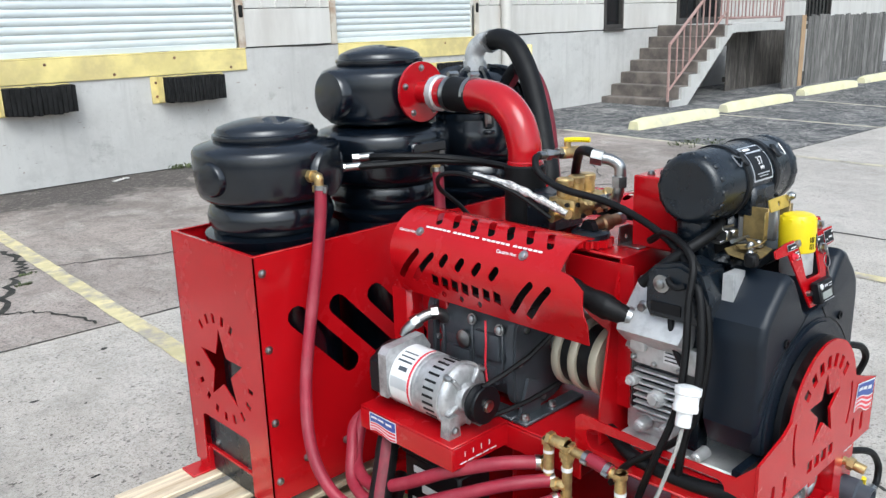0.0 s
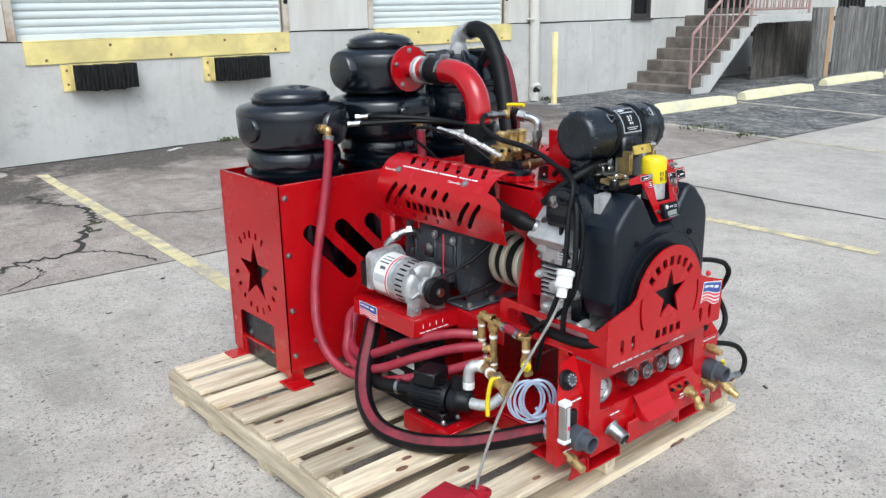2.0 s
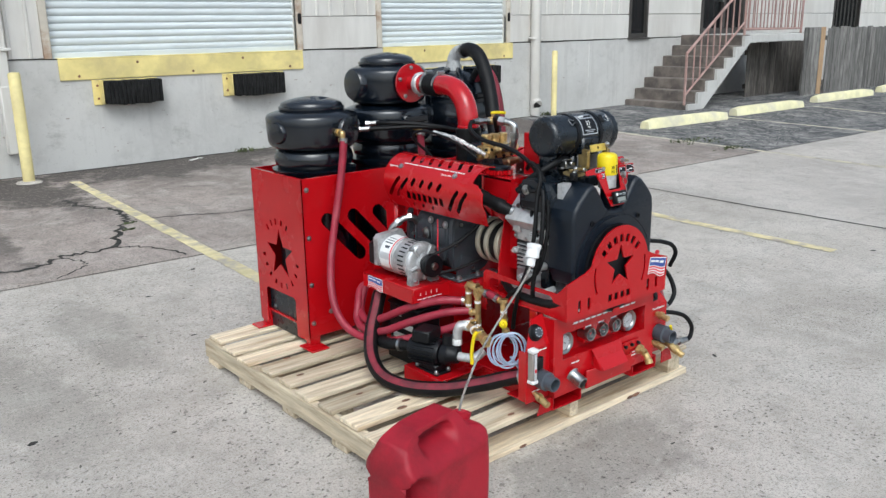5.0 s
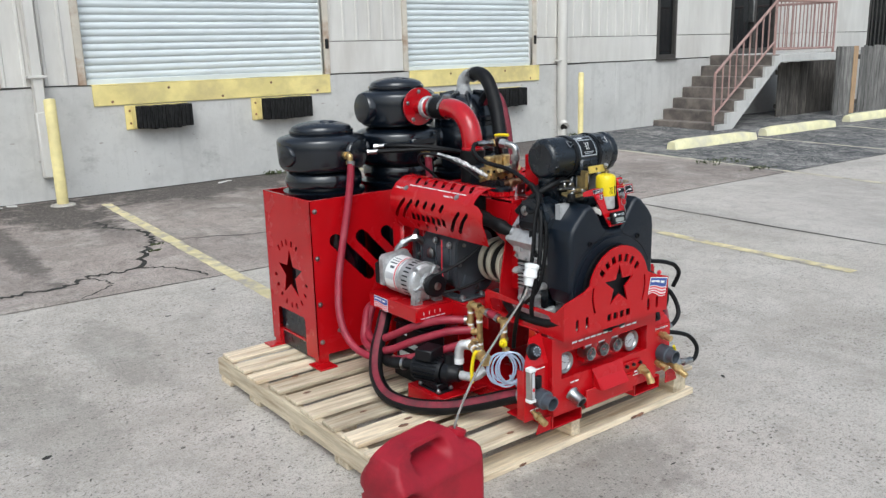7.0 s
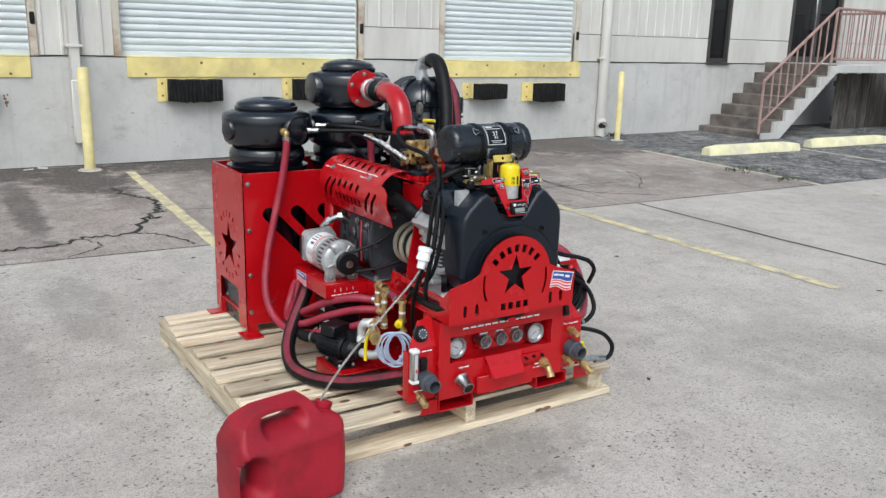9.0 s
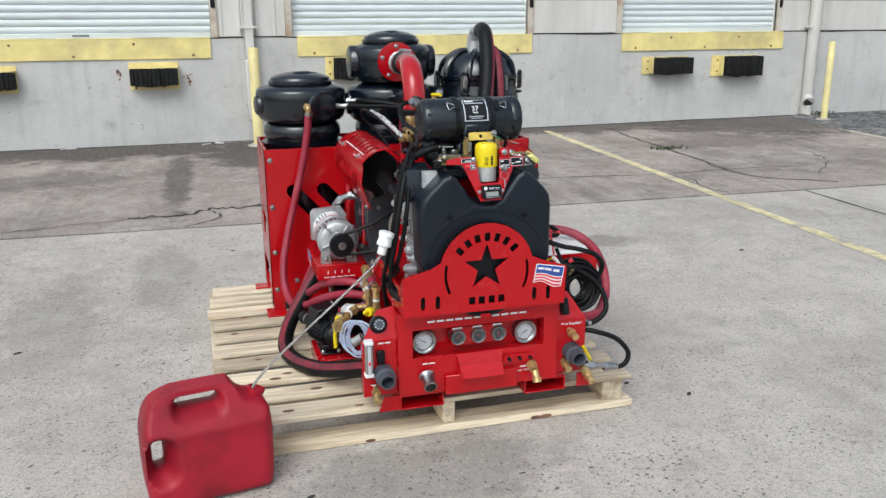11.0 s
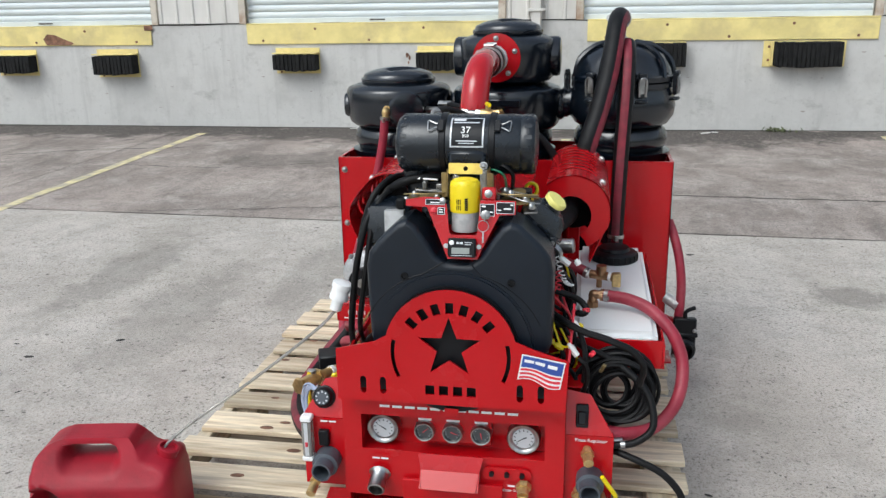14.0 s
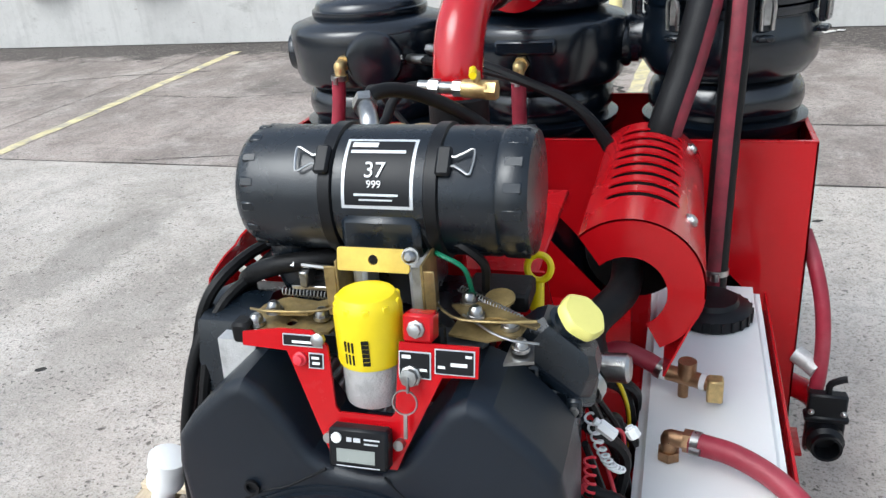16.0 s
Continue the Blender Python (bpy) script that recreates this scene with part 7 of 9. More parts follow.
words(ac, "37", Vector((1.716, AY, AZ)) + Vector((0, -math.cos(th), math.sin(th))) * (AR + 0.0018), (1, 0, 0), (0, math.sin(th), math.cos(th)), 0.026, WHITE, 0.001)
bm = B()
box(bm, 1.672, 1.768, AY - AR - 0.006, AY - 0.04, AZ - 0.075, AZ - 0.005, 0.008)
part("saddle", bm, BLACK_CAN, ac)
bm = B()
tube(bm, [(1.575, AY, AZ - 0.06), (1.576, AY, AZ - 0.10), (1.60, AY, AZ - 0.14), (1.66, AY, AZ - 0.16)], 0.036, 16, 5)
part("intake_elbow", bm, BLACK_CAN, eng, "black plastic intake elbow")
# oil filler and dipstick
bm = B()
box(bm, 1.872, 1.940, 0.792, 0.868, 0.79, 0.915, 0.006)
part("filler_duct", bm, BLACK_CAN, eng)
HU, HN, HP = Vector((0.776, 0, -0.63)), Vector((0.63, 0, 0.776)), Vector((1.911, 0.832, 0.930))
bm = B()
rows = []
for h, a, b, du in ((-0.030, 0.060, 0.038, 0), (-0.006, 0.060, 0.038, 0), (-0.006, 0.065, 0.043, 0), (0.002, 0.065, 0.043, 0), (0.003, 0.058, 0.038, 0), (0.032, 0.050, 0.033, -0.004), (0.046, 0.038, 0.026, -0.010)):
    loop = [(-a, -b * 0.6), (-a * 0.75, -b), (a * 0.75, -b), (a, -b * 0.6), (a, b * 0.6), (a * 0.75, b), (-a * 0.75, b), (-a, b * 0.6)]
    rows.append([bm.verts.new(HP + HN * h + HU * (u + du) + Vector((0, v, 0))) for u, v in loop])
for p, q in zip(rows, rows[1:]):
    for k in range(8):
        bm.faces.new((p[k], p[(k + 1) % 8], q[(k + 1) % 8], q[k]))
bm.faces.new(rows[0])
bm.faces.new(rows[-1])
part("filler_housing", bm, BLACK_CAN, eng, "black faceted oil filler housing", smooth=20)
for du in (-0.02, 0.045):
    p = HP + HU * du + Vector((0, -0.0435, 0)) - HN * 0.008
    bm = B()
    box(bm, -0.009, 0.009, -0.004, 0.006, -0.016, 0.010, 0.003, Matrix.Translation(p))
    part("housing_clip", bm, BLACK_CAN, eng)
    bm = B()
    hexa(bm, p + Vector((0, -0.004, -0.004)), p + Vector((0, -0.009, -0.004)), 0.006)
    part("housing_bolt", bm, STEEL, eng)
ca = Vector((0.60, -0.22, 0.76)).normalized()
o = HP + HN * 0.066 - HU * 0.012
bm = B()
lathe(bm, [(0.031, -0.028), (0.031, -0.018), (0.026, -0.015), (0.025, -0.006), (0.02, -0.004)], o, ca, seg=22)
part("filler_neck", bm, BLACK_CAN, eng)
bm = B()
lathe(bm, [(0.020, -0.012), (0.024, -0.008), (0.024, 0.0), (0.014, 0.005)], o, ca, seg=18)
u, w, _ = frame_of(ca)
edge = [o + (u * math.cos(a) + w * math.sin(a)) * (0.0295 + 0.0008 * math.cos(7 * a)) for a in np.linspace(0, 2 * math.pi, 49)[:-1]]
rows = [[bm.verts.new(o + (p - o) * k + ca * h) for p in edge] for k, h in ((0.86, -0.006), (1.0, -0.003), (1.0, 0.006), (0.9, 0.010), (0.5, 0.011), (0.12, 0.0105))]
for p, q in zip(rows, rows[1:]):
    for k in range(48):
        bm.faces.new((p[k], p[(k + 1) % 48], q[(k + 1) % 48], q[k]))
bm.faces.new(rows[-1])
part("oil_cap", bm, CAP_YELLOW, eng, "yellow oil filler cap")
bm = B()
o = Vector((1.873, 0.962, 0.990))
tube(bm, [o + Vector((0.016 * math.cos(a), 0.004 * math.sin(a), 0.017 * math.sin(a))) for a in np.linspace(0, 6.28, 12)[:-1]], 0.0048, 8, 3, closed=True)
cyl(bm, (1.872, 0.962, 0.972), (1.868, 0.962, 0.930), 0.008, 0.011, seg=10)
part("dipstick", bm, YELLOW, eng, "yellow ring-pull dipstick")
bm = B()
cyl(bm, (1.868, 0.962, 0.935), (1.87, 0.97, 0.70), 0.008, seg=10)
part("dipstick_tube", bm, STEEL, eng)
# exhaust pipes
for s, x0, x1 in ((-1, 1.506, 1.465), (1, 1.925, 1.972)):
    bm = B()
    tube(bm, [(1.478, 0.965, 0.842), (1.466, 1.0, 0.855), (1.457, 1.06, 0.872), (1.455, 1.13, 0.885), (1.455, 1.2, 0.885)] if s < 0 else [(x0, 0.955, 0.80), (x0 + s * 0.015, 1.0, 0.815), (x0 + s * 0.005, 1.06, 0.85), (x1, 1.13, 0.878), (x1, 1.25, 0.885)], 0.025 if s > 0 else [0.022, 0.023, 0.025, 0.029, 0.028, 0.025, 0.025, 0.029, 0.030, 0.027, 0.026, 0.026], 16, 6)
    part("exhaust_pipe", bm, RUBBER, eng, "black wrapped exhaust pipe")
    bm = B()
    cyl(bm, (1.482, 0.958, 0.840), (1.478, 0.968, 0.843), 0.026, seg=16) if s < 0 else cyl(bm, (x0, 0.965, 0.803), (x0 + s * 0.006, 0.982, 0.808), 0.034, seg=16)
    part("exhaust_flange", bm, STEEL, eng)


# ---- mufflers with slotted covers ----
def muffler(xc, side, y0, y1, label):
    zc, r = (0.896 if side < 0 else 0.885), 0.112
    m = thing("muffler", label, "muffler", (xc, 1.35, zc - r), "mufflers")
    # The black canister is coloured extra dark so the slots look shaded inside.
    bm = B()
    lathe(bm, [(0.06, 0), (0.080, 0.008), (0.084, 0.02), (0.084, 0.34), (0.06, 0.36)], (xc, y0 + 0.122, zc), (0, 1, 0), seg=28)
    part("canister", bm, SLOT_BLACK, m, "black muffler canister, deepened for the shade behind the slots")
    t0, t1 = radians(-44 if side > 0 else -14), radians(172 if side > 0 else 145)
    holes = [slot(y0 + 0.112 + 0.051 * i, radians(6) * r, 0.125, 0.024, 90) for i in range(8)]
    if side < 0:
        holes = [slot(y0 + 0.060 + 0.060 * i, radians(20) * r, 0.068, 0.018, 124) for i in range(7)]
        holes += [slot(y0 + 0.045 + 0.052 * i, radians(104) * r, 0.130, 0.0175, 50) for i in range(2)]
        holes += [slot(y1 - 0.065 - 0.054 * i, radians(98) * r, 0.132, 0.0175, 47) for i in range(2)]
        holes += [slot(y0 + 0.172 + 0.056 * i, radians(80) * r, 0.042, 0.020, 56) for i in range(4)]
        holes += [slot(y0 + 0.24 + 0.062 * i, radians(132) * r, 0.022, 0.013, 56) for i in range(3)]
        holes += [bar(y0 + 0.170 + 0.035 * i, radians(112) * r, 0.022, 0.038, -18) for i in range(7)]
    bend = radians(100)

    def wrap(u, v, s):
        a = v / r
        rr = r - 0.003 * s
        b = min(a, bend)
        q = max(0.0, v - bend * r)
        return Vector((xc + side * (rr * math.sin(b) + q * math.cos(bend + 0.22)), u - 0.05 * q * (1 if u < 1.3 else 0), zc + rr * math.cos(b) - q * math.sin(bend + 0.22)))

    bm = B()
    out = rect(y0, y1, t0 * r, t1 * r)
    if side < 0:
        out = [(y1, t1 * r), (y1, t0 * r), (y0 - 0.012, t0 * r), (y0 - 0.012, 0.25 * r), (y0 - 0.012, 1.00 * r), (y0 - 0.045, 1.06 * r), (y0 - 0.082, 1.28 * r), (y0 - 0.088, 2.0 * r), (y0 - 0.074, t1 * r)]
    sheet(bm, dense(out), [dense(h) for h in holes], wrap, 0.012)
    part("cover", bm, RED, m, "red heat cover with cut-out slots", smooth=30)
    ring_pts = [(r * math.sin(a) * side, r * math.cos(a)) for a in np.linspace(t0, radians(155), 34)]
    if side > 0:
        inner = [(0.060 * math.sin(a) * side - 0.004, 0.060 * math.cos(a) - 0.010) for a in np.linspace(radians(150), radians(-44), 30)]
        poly = [(xc + a, zc + b) for a, b in ring_pts + inner]
        bm = B()
        sheet(bm, poly, [], lambda u, v, s: Vector((u, y0 + 0.003 * s, v)))
        part("end_plate", bm, RED, m)
    bm = B()
    sheet(bm, [(xc + a, zc + b) for a, b in ring_pts], [], lambda u, v, s: Vector((u, y1 - 0.003 * s, v)))
    part("end_plate", bm, RED, m)
    for y in (y0 + 0.10, y1 - (0.094 if side < 0 else 0.05)):
        a = radians(50)
        p = Vector((xc + side * r * math.sin(a), y, zc + r * math.cos(a)))
        bolts(m, [p], (side * math.sin(a), 0, math.cos(a)), 0.010)
    bm = B()
    box(bm, xc - 0.02, xc + 0.02, y1 - 0.115, y1 - 0.055, 0.52, zc - 0.084, 0.004)
    part("stand", bm, RED, m)
    return m


ml = muffler(1.455, -1, 1.075, 1.615, "muffler under a red slotted steel heat cover")
muffler(1.982, 1, 1.13, 1.66, "muffler under a red slotted cover with a round front hole")
for k in range(24):
    a = radians(41)
    N = Vector((-math.sin(a), 0, math.cos(a)))
    o = Vector((1.455, 0, 0.896)) + N * 0.1122
    marks(ml, o + Vector((0, 1.51 - k * 0.0150 - 0.008 * (k // 6), 0)), (0, -1, 0), N.cross(Vector((0, -1, 0))), [(0, 0.0115, -0.0026, 0.0026)], WHITE, 0.001)
for y in (1.565, 1.225):
    a = radians(52)
    N = Vector((-math.sin(a), 0, math.cos(a)))
    words(ml, "Caution Hot", Vector((1.455, y, 0.896)) + N * 0.1125, (0, -1, 0), N.cross(Vector((0, -1, 0))), 0.012, WHITE, 0.001)

# ---- blower ----
bl = thing("blower", "dark grey cast iron blower bolted to the deck", "blower", (1.50, 1.38, DZ))
bm = B()
for z in (0.625, 0.705):
    lathe(bm, [(0.085, 0), (0.094, 0.01), (0.094, 0.25), (0.085, 0.26)], (1.52, 1.27, z), (0, 1, 0), seg=28)
box(bm, 1.428, 1.612, 1.285, 1.515, 0.600, 0.735, 0.022, seg=3)
part("casing", bm, BLOWER_GREY, bl)
for y0, y1, z0, z1 in ((1.30, 1.385, 0.655, 0.725), (1.405, 1.49, 0.605, 0.66), (1.31, 1.37, 0.588, 0.635)):
    bm = B()
    box(bm, 1.417, 1.436, y0, y1, z0, z1, 0.007, seg=2)
    part("cast_pad", bm, BLOWER_GREY, bl)
bm = B()
box(bm, 1.45, 1.60, 1.29, 1.51, 0.735, 0.79, 0.016, seg=2)
part("inlet_neck", bm, BLOWER_GREY, bl)
bolts(bl, [(1.424, 1.395, 0.748), (1.424, 1.30, 0.742)], (-1, 0, 0.2), 0.012, h=0.012)
for y in (1.245, 1.53):
    bm = B()
    sheet(bm, [(p.x, p.y) for p in spline([(1.415, 0.62, 0), (1.43, 0.555, 0), (1.52, 0.525, 0), (1.61, 0.555, 0), (1.625, 0.665, 0), (1.61, 0.775, 0), (1.52, 0.805, 0), (1.43, 0.775, 0), (1.415, 0.71, 0)], 4, True)], [], lambda u, v, s: Vector((u, y + 0.03 * s, v)))
    bmesh.ops.bevel(bm, geom=[e for e in bm.edges if e.is_manifold and e.calc_face_angle(0) > 0.8], offset=0.005, segments=2, affect="EDGES")
    pl = part("end_casting", bm, BLOWER_GREY, bl)
    for a in range(0, 360, 45):
        p = Vector((1.52 + 0.09 * math.cos(radians(a)), y, 0.665 + 0.115 * math.sin(radians(a))))
        bm = B()
        hexa(bm, p, p - Vector((0, 0.008, 0)), 0.008)
        part("cap_screw", bm, STEEL, pl)
for y in (1.29, 1.395, 1.502):
    bm = B()
    box(bm, 1.422, 1.436, y, y + 0.007, 0.60, 0.735, 0.002)
    part("rib", bm, BLOWER_GREY, bl)
bm = B()
box(bm, 1.405, 1.64, 1.20, 1.245, DZ + 0.001, DZ + 0.011, 0.003)
sheet(bm, [(1.42, DZ + 0.01), (1.50, DZ + 0.01), (1.50, 0.60), (1.455, 0.62)], [], lambda u, v, s: Vector((u, 1.232 + 0.01 * s, v)))
box(bm, 1.405, 1.46, 1.247, 1.55, DZ + 0.001, DZ + 0.011, 0.003)
part("foot", bm, BLOWER_GREY, bl, "grey angled mounting foot")
bolts(bl, [(1.425, 1.22, DZ + 0.011), (1.53, 1.22, DZ + 0.011), (1.43, 1.46, DZ + 0.011)], (0, 0, 1), 0.011, h=0.014)
bm = B()
tube(bm, [(1.43, 1.50, 0.72), (1.405, 1.50, 0.745), (1.37, 1.52, 0.74), (1.335, 1.545, 0.71), (1.325, 1.55, 0.69)], 0.014, 10, 4)
part("oil_line", bm, STEEL, bl, "braided steel fitting and line")
for p, q in (((1.40, 1.50, 0.748), (1.385, 1.51, 0.747)), ((1.36, 1.527, 0.733), (1.345, 1.537, 0.722))):
    bm = B()
    hexa(bm, p, q, 0.019)
    part("union_nut", bm, STEEL, bl)
bm = B()
lathe(bm, [(0.02, 0), (0.024, 0.004), (0.024, 0.012), (0.01, 0.016)], (1.424, 1.42, 0.69), (-1, 0, 0), seg=14)
part("sight_plug", bm, STEEL, bl)
bm = B()
tube(bm, [(1.414, 1.34, 0.76), (1.409, 1.335, 0.70), (1.411, 1.34, 0.64), (1.41, 1.33, 0.58)], 0.003, 6, 4)
part("red_wire", bm, LABEL_RED, bl, "thin red wire")

dr = thing("drive_pulley", "cream painted grooved drive pulley with black belts", "pulley", (1.58, 1.12, 0.6))
for y in (1.055, 1.115, 1.165):
    bm = B()
    lathe(bm, [(0.03, 0), (0.09, 0.002), (0.092, 0.006), (0.092, 0.020), (0.09, 0.024), (0.03, 0.026)], (1.575, y, 0.680), (0, 1, 0), seg=36)
    part("rim", bm, CREAM, dr)
bm = B()
lathe(bm, [(0.03, 0), (0.082, 0.0), (0.082, 0.12), (0.03, 0.12)], (1.575, 1.06, 0.680), (0, 1, 0), seg=30)
part("belt", bm, RUBBER, dr)
bm = B()
cyl(bm, (1.575, 1.03, 0.68), (1.575, 1.25, 0.68), 0.022, seg=14)
part("shaft", bm, STEEL, dr)

# ---- alternator ----
al = thing("alternator", "silver ribbed alternator with a black end cap on the red shelf", "alternator", (1.31, 1.42, DZ))
AX, AZ2 = 1.300, 0.606
bm = B()
lathe(bm, [(0.02, -0.004), (0.034, -0.004), (0.037, 0.000), (0.039, 0.012), (0.064, 0.015), (0.073, 0.019), (0.077, 0.026), (0.078, 0.030), (0.084, 0.031), (0.084, 0.038), (0.078, 0.039), (0.078, 0.115), (0.074, 0.118), (0.074, 0.122), (0.079, 0.125), (0.079, 0.225), (0.07, 0.235)], (AX, 1.285, AZ2), (0, 1, 0), seg=40)
part("housing", bm, ALT_GREY, al)
bm = B()
lathe(bm, [(0.05, 0), (0.071, 0.002), (0.074, 0.01), (0.074, 0.055), (0.068, 0.064), (0.03, 0.066)], (AX, 1.522, AZ2), (0, 1, 0), seg=30)
box(bm, AX - 0.074, AX - 0.02, 1.53, 1.585, AZ2 - 0.05, AZ2 + 0.05, 0.01)
part("end_cap", bm, LABEL_BLACK, al, "black plastic end cap")
bm = B()
sheet(bm, [(AX - 0.084, AZ2 - 0.04), (AX - 0.084, AZ2 + 0.075), (AX - 0.07, AZ2 + 0.090), (AX + 0.045, AZ2 + 0.098), (AX + 0.070, AZ2 + 0.06), (AX + 0.03, AZ2 - 0.03)], [], lambda u, v, s: Vector((u, 1.497 + 0.03 * s, v)))
part("rear_bracket", bm, ALT_GREY, al)
# No slots are cut: black bars play the shade inside the vents.
for k in range(26):
    a = radians(k * 360 / 26)
    w, rr = 0.036, 0.0776
    bm = B()
    box(bm, -0.0030, 0.0030, -w / 2, w / 2, rr - 0.004, rr + 0.0018, 0.0, pose(AX, 1.355, AZ2, 0, math.degrees(a), 0))
    part("vent_slot", bm, LABEL_BLACK, al)
for k in range(5):
    bm = B()
    box(bm, -0.005, 0.005, -0.010, 0.010, 0.036, 0.074, 0.003, pose(AX, 1.300, AZ2, 0, k * 72 + 33, 0))
    part("spoke", bm, ALT_GREY, al)
bm = B()
n = 28
g = [[bm.verts.new((AX + 0.0798 * math.sin(a), y, AZ2 + 0.0798 * math.cos(a))) for a in np.linspace(radians(-120), radians(15), n)] for y in (1.415, 1.495)]
for k in range(n - 1):
    bm.faces.new((g[0][k], g[0][k + 1], g[1][k + 1], g[1][k]))
part("label", bm, WHITE, al, "white paper label with a red band")
for y0, y1, a0, a1, mt in ((1.420, 1.427, -120, 15, LABEL_RED), (1.44, 1.47, -58, -50, PVC), (1.435, 1.485, -42, -38, PVC), (1.435, 1.485, -32, -29, PVC), (1.435, 1.485, -22, -19, PVC), (1.43, 1.49, -92, -72, LABEL_SILVER)):
    bm = B()
    g = [[bm.verts.new((AX + 0.0808 * math.sin(a), y, AZ2 + 0.0808 * math.cos(a))) for a in np.linspace(radians(a0), radians(a1), 28)] for y in (y0, y1)]
    for k in range(27):
        bm.faces.new((g[0][k], g[0][k + 1], g[1][k + 1], g[1][k]))
    part("label_print", bm, mt, al)
bm = B()
lathe(bm, [(0.012, 0), (0.046, 0.002), (0.048, 0.006), (0.040, 0.012), (0.040, 0.020), (0.048, 0.026), (0.047, 0.032), (0.02, 0.034)], (AX + 0.004, 1.232, AZ2 - 0.004), (0, 1, 0), seg=30)
pu = part("pulley", bm, LABEL_BLACK, al, "black grooved pulley")
bm = B()
lathe(bm, [(0.004, -0.004), (0.016, -0.003), (0.016, 0.004), (0.02, 0.004)], (AX + 0.004, 1.230, AZ2 - 0.004), (0, 1, 0), seg=16)
hexa(bm, (AX + 0.004, 1.224, AZ2 - 0.004), (AX + 0.004, 1.232, AZ2 - 0.004), 0.012)
part("shaft_nut", bm, STEEL, pu)
for x in (AX - 0.055, AX + 0.05):
    bm = B()
    sheet(bm, [(x - 0.02, DZ + 0.0055), (x + 0.02, DZ + 0.0055), (x + 0.014, AZ2 - 0.03), (x - 0.014, AZ2 - 0.03)], [disc(x, DZ + 0.024, 0.007, 10)], lambda u, v, s: Vector((u, 1.285 + 0.03 * s, v)))
    part("mounting_ear", bm, ALT_GREY, al)
bolts(al, [(AX - 0.055, 1.285, DZ + 0.024), (AX + 0.05, 1.285, DZ + 0.024)], (0, -1, 0), 0.009, h=0.01)
bolts(al, [(AX + 0.081 * math.cos(a), 1.316, AZ2 + 0.081 * math.sin(a)) for a in np.radians((40, 130, 220, 310))], (0, -1, 0), 0.007, h=0.02)
bm = B()
tube(bm, [(AX + 0.004, 1.248, AZ2 + 0.038), (1.43, 1.215, 0.69), (1.54, 1.19, 0.765)], 0.0065, 6, 2)
tube(bm, [(AX + 0.004, 1.248, AZ2 - 0.044), (1.43, 1.215, 0.575), (1.55, 1.19, 0.605)], 0.0065, 6, 2)
part("belt", bm, RUBBER, al, "thin black drive belt")

# ---- pressure pump on the tower ----
pm = thing("pressure_pump", "brass triplex pressure pump with plated fittings", "pump", (1.64, 1.22, 0.96))
bm = B()
box(bm, 1.560, 1.715, 1.180, 1.262, 1.012, 1.062, 0.010, seg=2)
part("manifold", bm, BRASS, pm)
for i in range(3):
    x = 1.592 + 0.045 * i
    bm = B()
    lathe(bm, [(0.020, 0), (0.020, 0.030), (0.022, 0.032), (0.022, 0.044), (0.018, 0.048), (0.007, 0.048)], (x, 1.235, 1.058), (0, 0, 1), seg=14)
    part("valve_cap", bm, BRASS, pm)
    bm = B()
    lathe(bm, [(0.019, 0), (0.019, 0.022), (0.021, 0.024), (0.021, 0.034), (0.017, 0.038), (0.007, 0.038)], (x, 1.190, 1.040), (0, -0.8, 0.6), seg=14)
    part("valve_cap", bm, BRASS, pm)
    for dx, z in ((-0.021, 1.05), (0.0, 1.02)):
        bm = B()
        cyl(bm, (x + dx, 1.181, z), (x + dx, 1.174, z), 0.006, seg=8)
        part("socket_screw", bm, LABEL_BLACK, pm)
for y, z in ((1.20, 1.048), (1.24, 1.048), (1.20, 1.024), (1.24, 1.024)):
    bm = B()
    cyl(bm, (1.561, y, z), (1.555, y, z), 0.0065, seg=8)
    part("socket_screw", bm, LABEL_BLACK, pm)
bm = B()
lathe(bm, [(0.010, 0), (0.016, 0.003), (0.016, 0.03), (0.020, 0.034), (0.020, 0.06), (0.015, 0.064), (0.015, 0.09), (0.010, 0.094)], (1.585, 1.146, 0.998), (1, -0.1, 0.05), seg=14)
part("unloader", bm, BRONZE, pm, "dull brass unloader barrel")
bm = B()
hexa(bm, (1.568, 1.148, 0.997), (1.586, 1.146, 0.998), 0.021)
part("unloader_knob", bm, LABEL_BLACK, pm)
bm = B()
hexa(bm, (1.678, 1.137, 1.002), (1.694, 1.135, 1.003), 0.015)
part("union_nut", bm, STEEL, pm)
bm = B()
box(bm, 1.585, 1.72, 1.266, 1.36, 0.955, 1.06, 0.012)
part("crank_box", bm, BLACK_CAN, pm)
bm = B()
teeth = [(1.585 + (0.056 if k % 4 < 2 else 0.047) * math.cos(k * math.pi / 28), 1.150 + (0.056 if k % 4 < 2 else 0.047) * math.sin(k * math.pi / 28)) for k in range(56)]
sheet(bm, teeth, [], lambda u, v, q: Vector((u, v, 0.956 + 0.018 * q)))
part("toothed_flange", bm, RED, pm, "red toothed flange under the pump")
bm = B()
lathe(bm, [(0.046, 0), (0.046, 0.012), (0.038, 0.018), (0.01, 0.019)], (1.585, 1.150, 0.9745), (0, 0, 1), seg=24)
part("pump_base", bm, BLACK_CAN, pm)
bm = B()
sheet(bm, [(1.62, 0.954), (1.735, 0.954), (1.735, 0.972), (1.70, 0.985), (1.66, 1.0), (1.625, 1.0)], [disc(1.65, 0.972, 0.006, 10), disc(1.71, 0.965, 0.006, 10)], lambda u, v, q: Vector((u, 1.092 + 0.004 * q, v)))
box(bm, 1.62, 1.735, 1.035, 1.0915, 0.9535, 0.9575, 0.001)
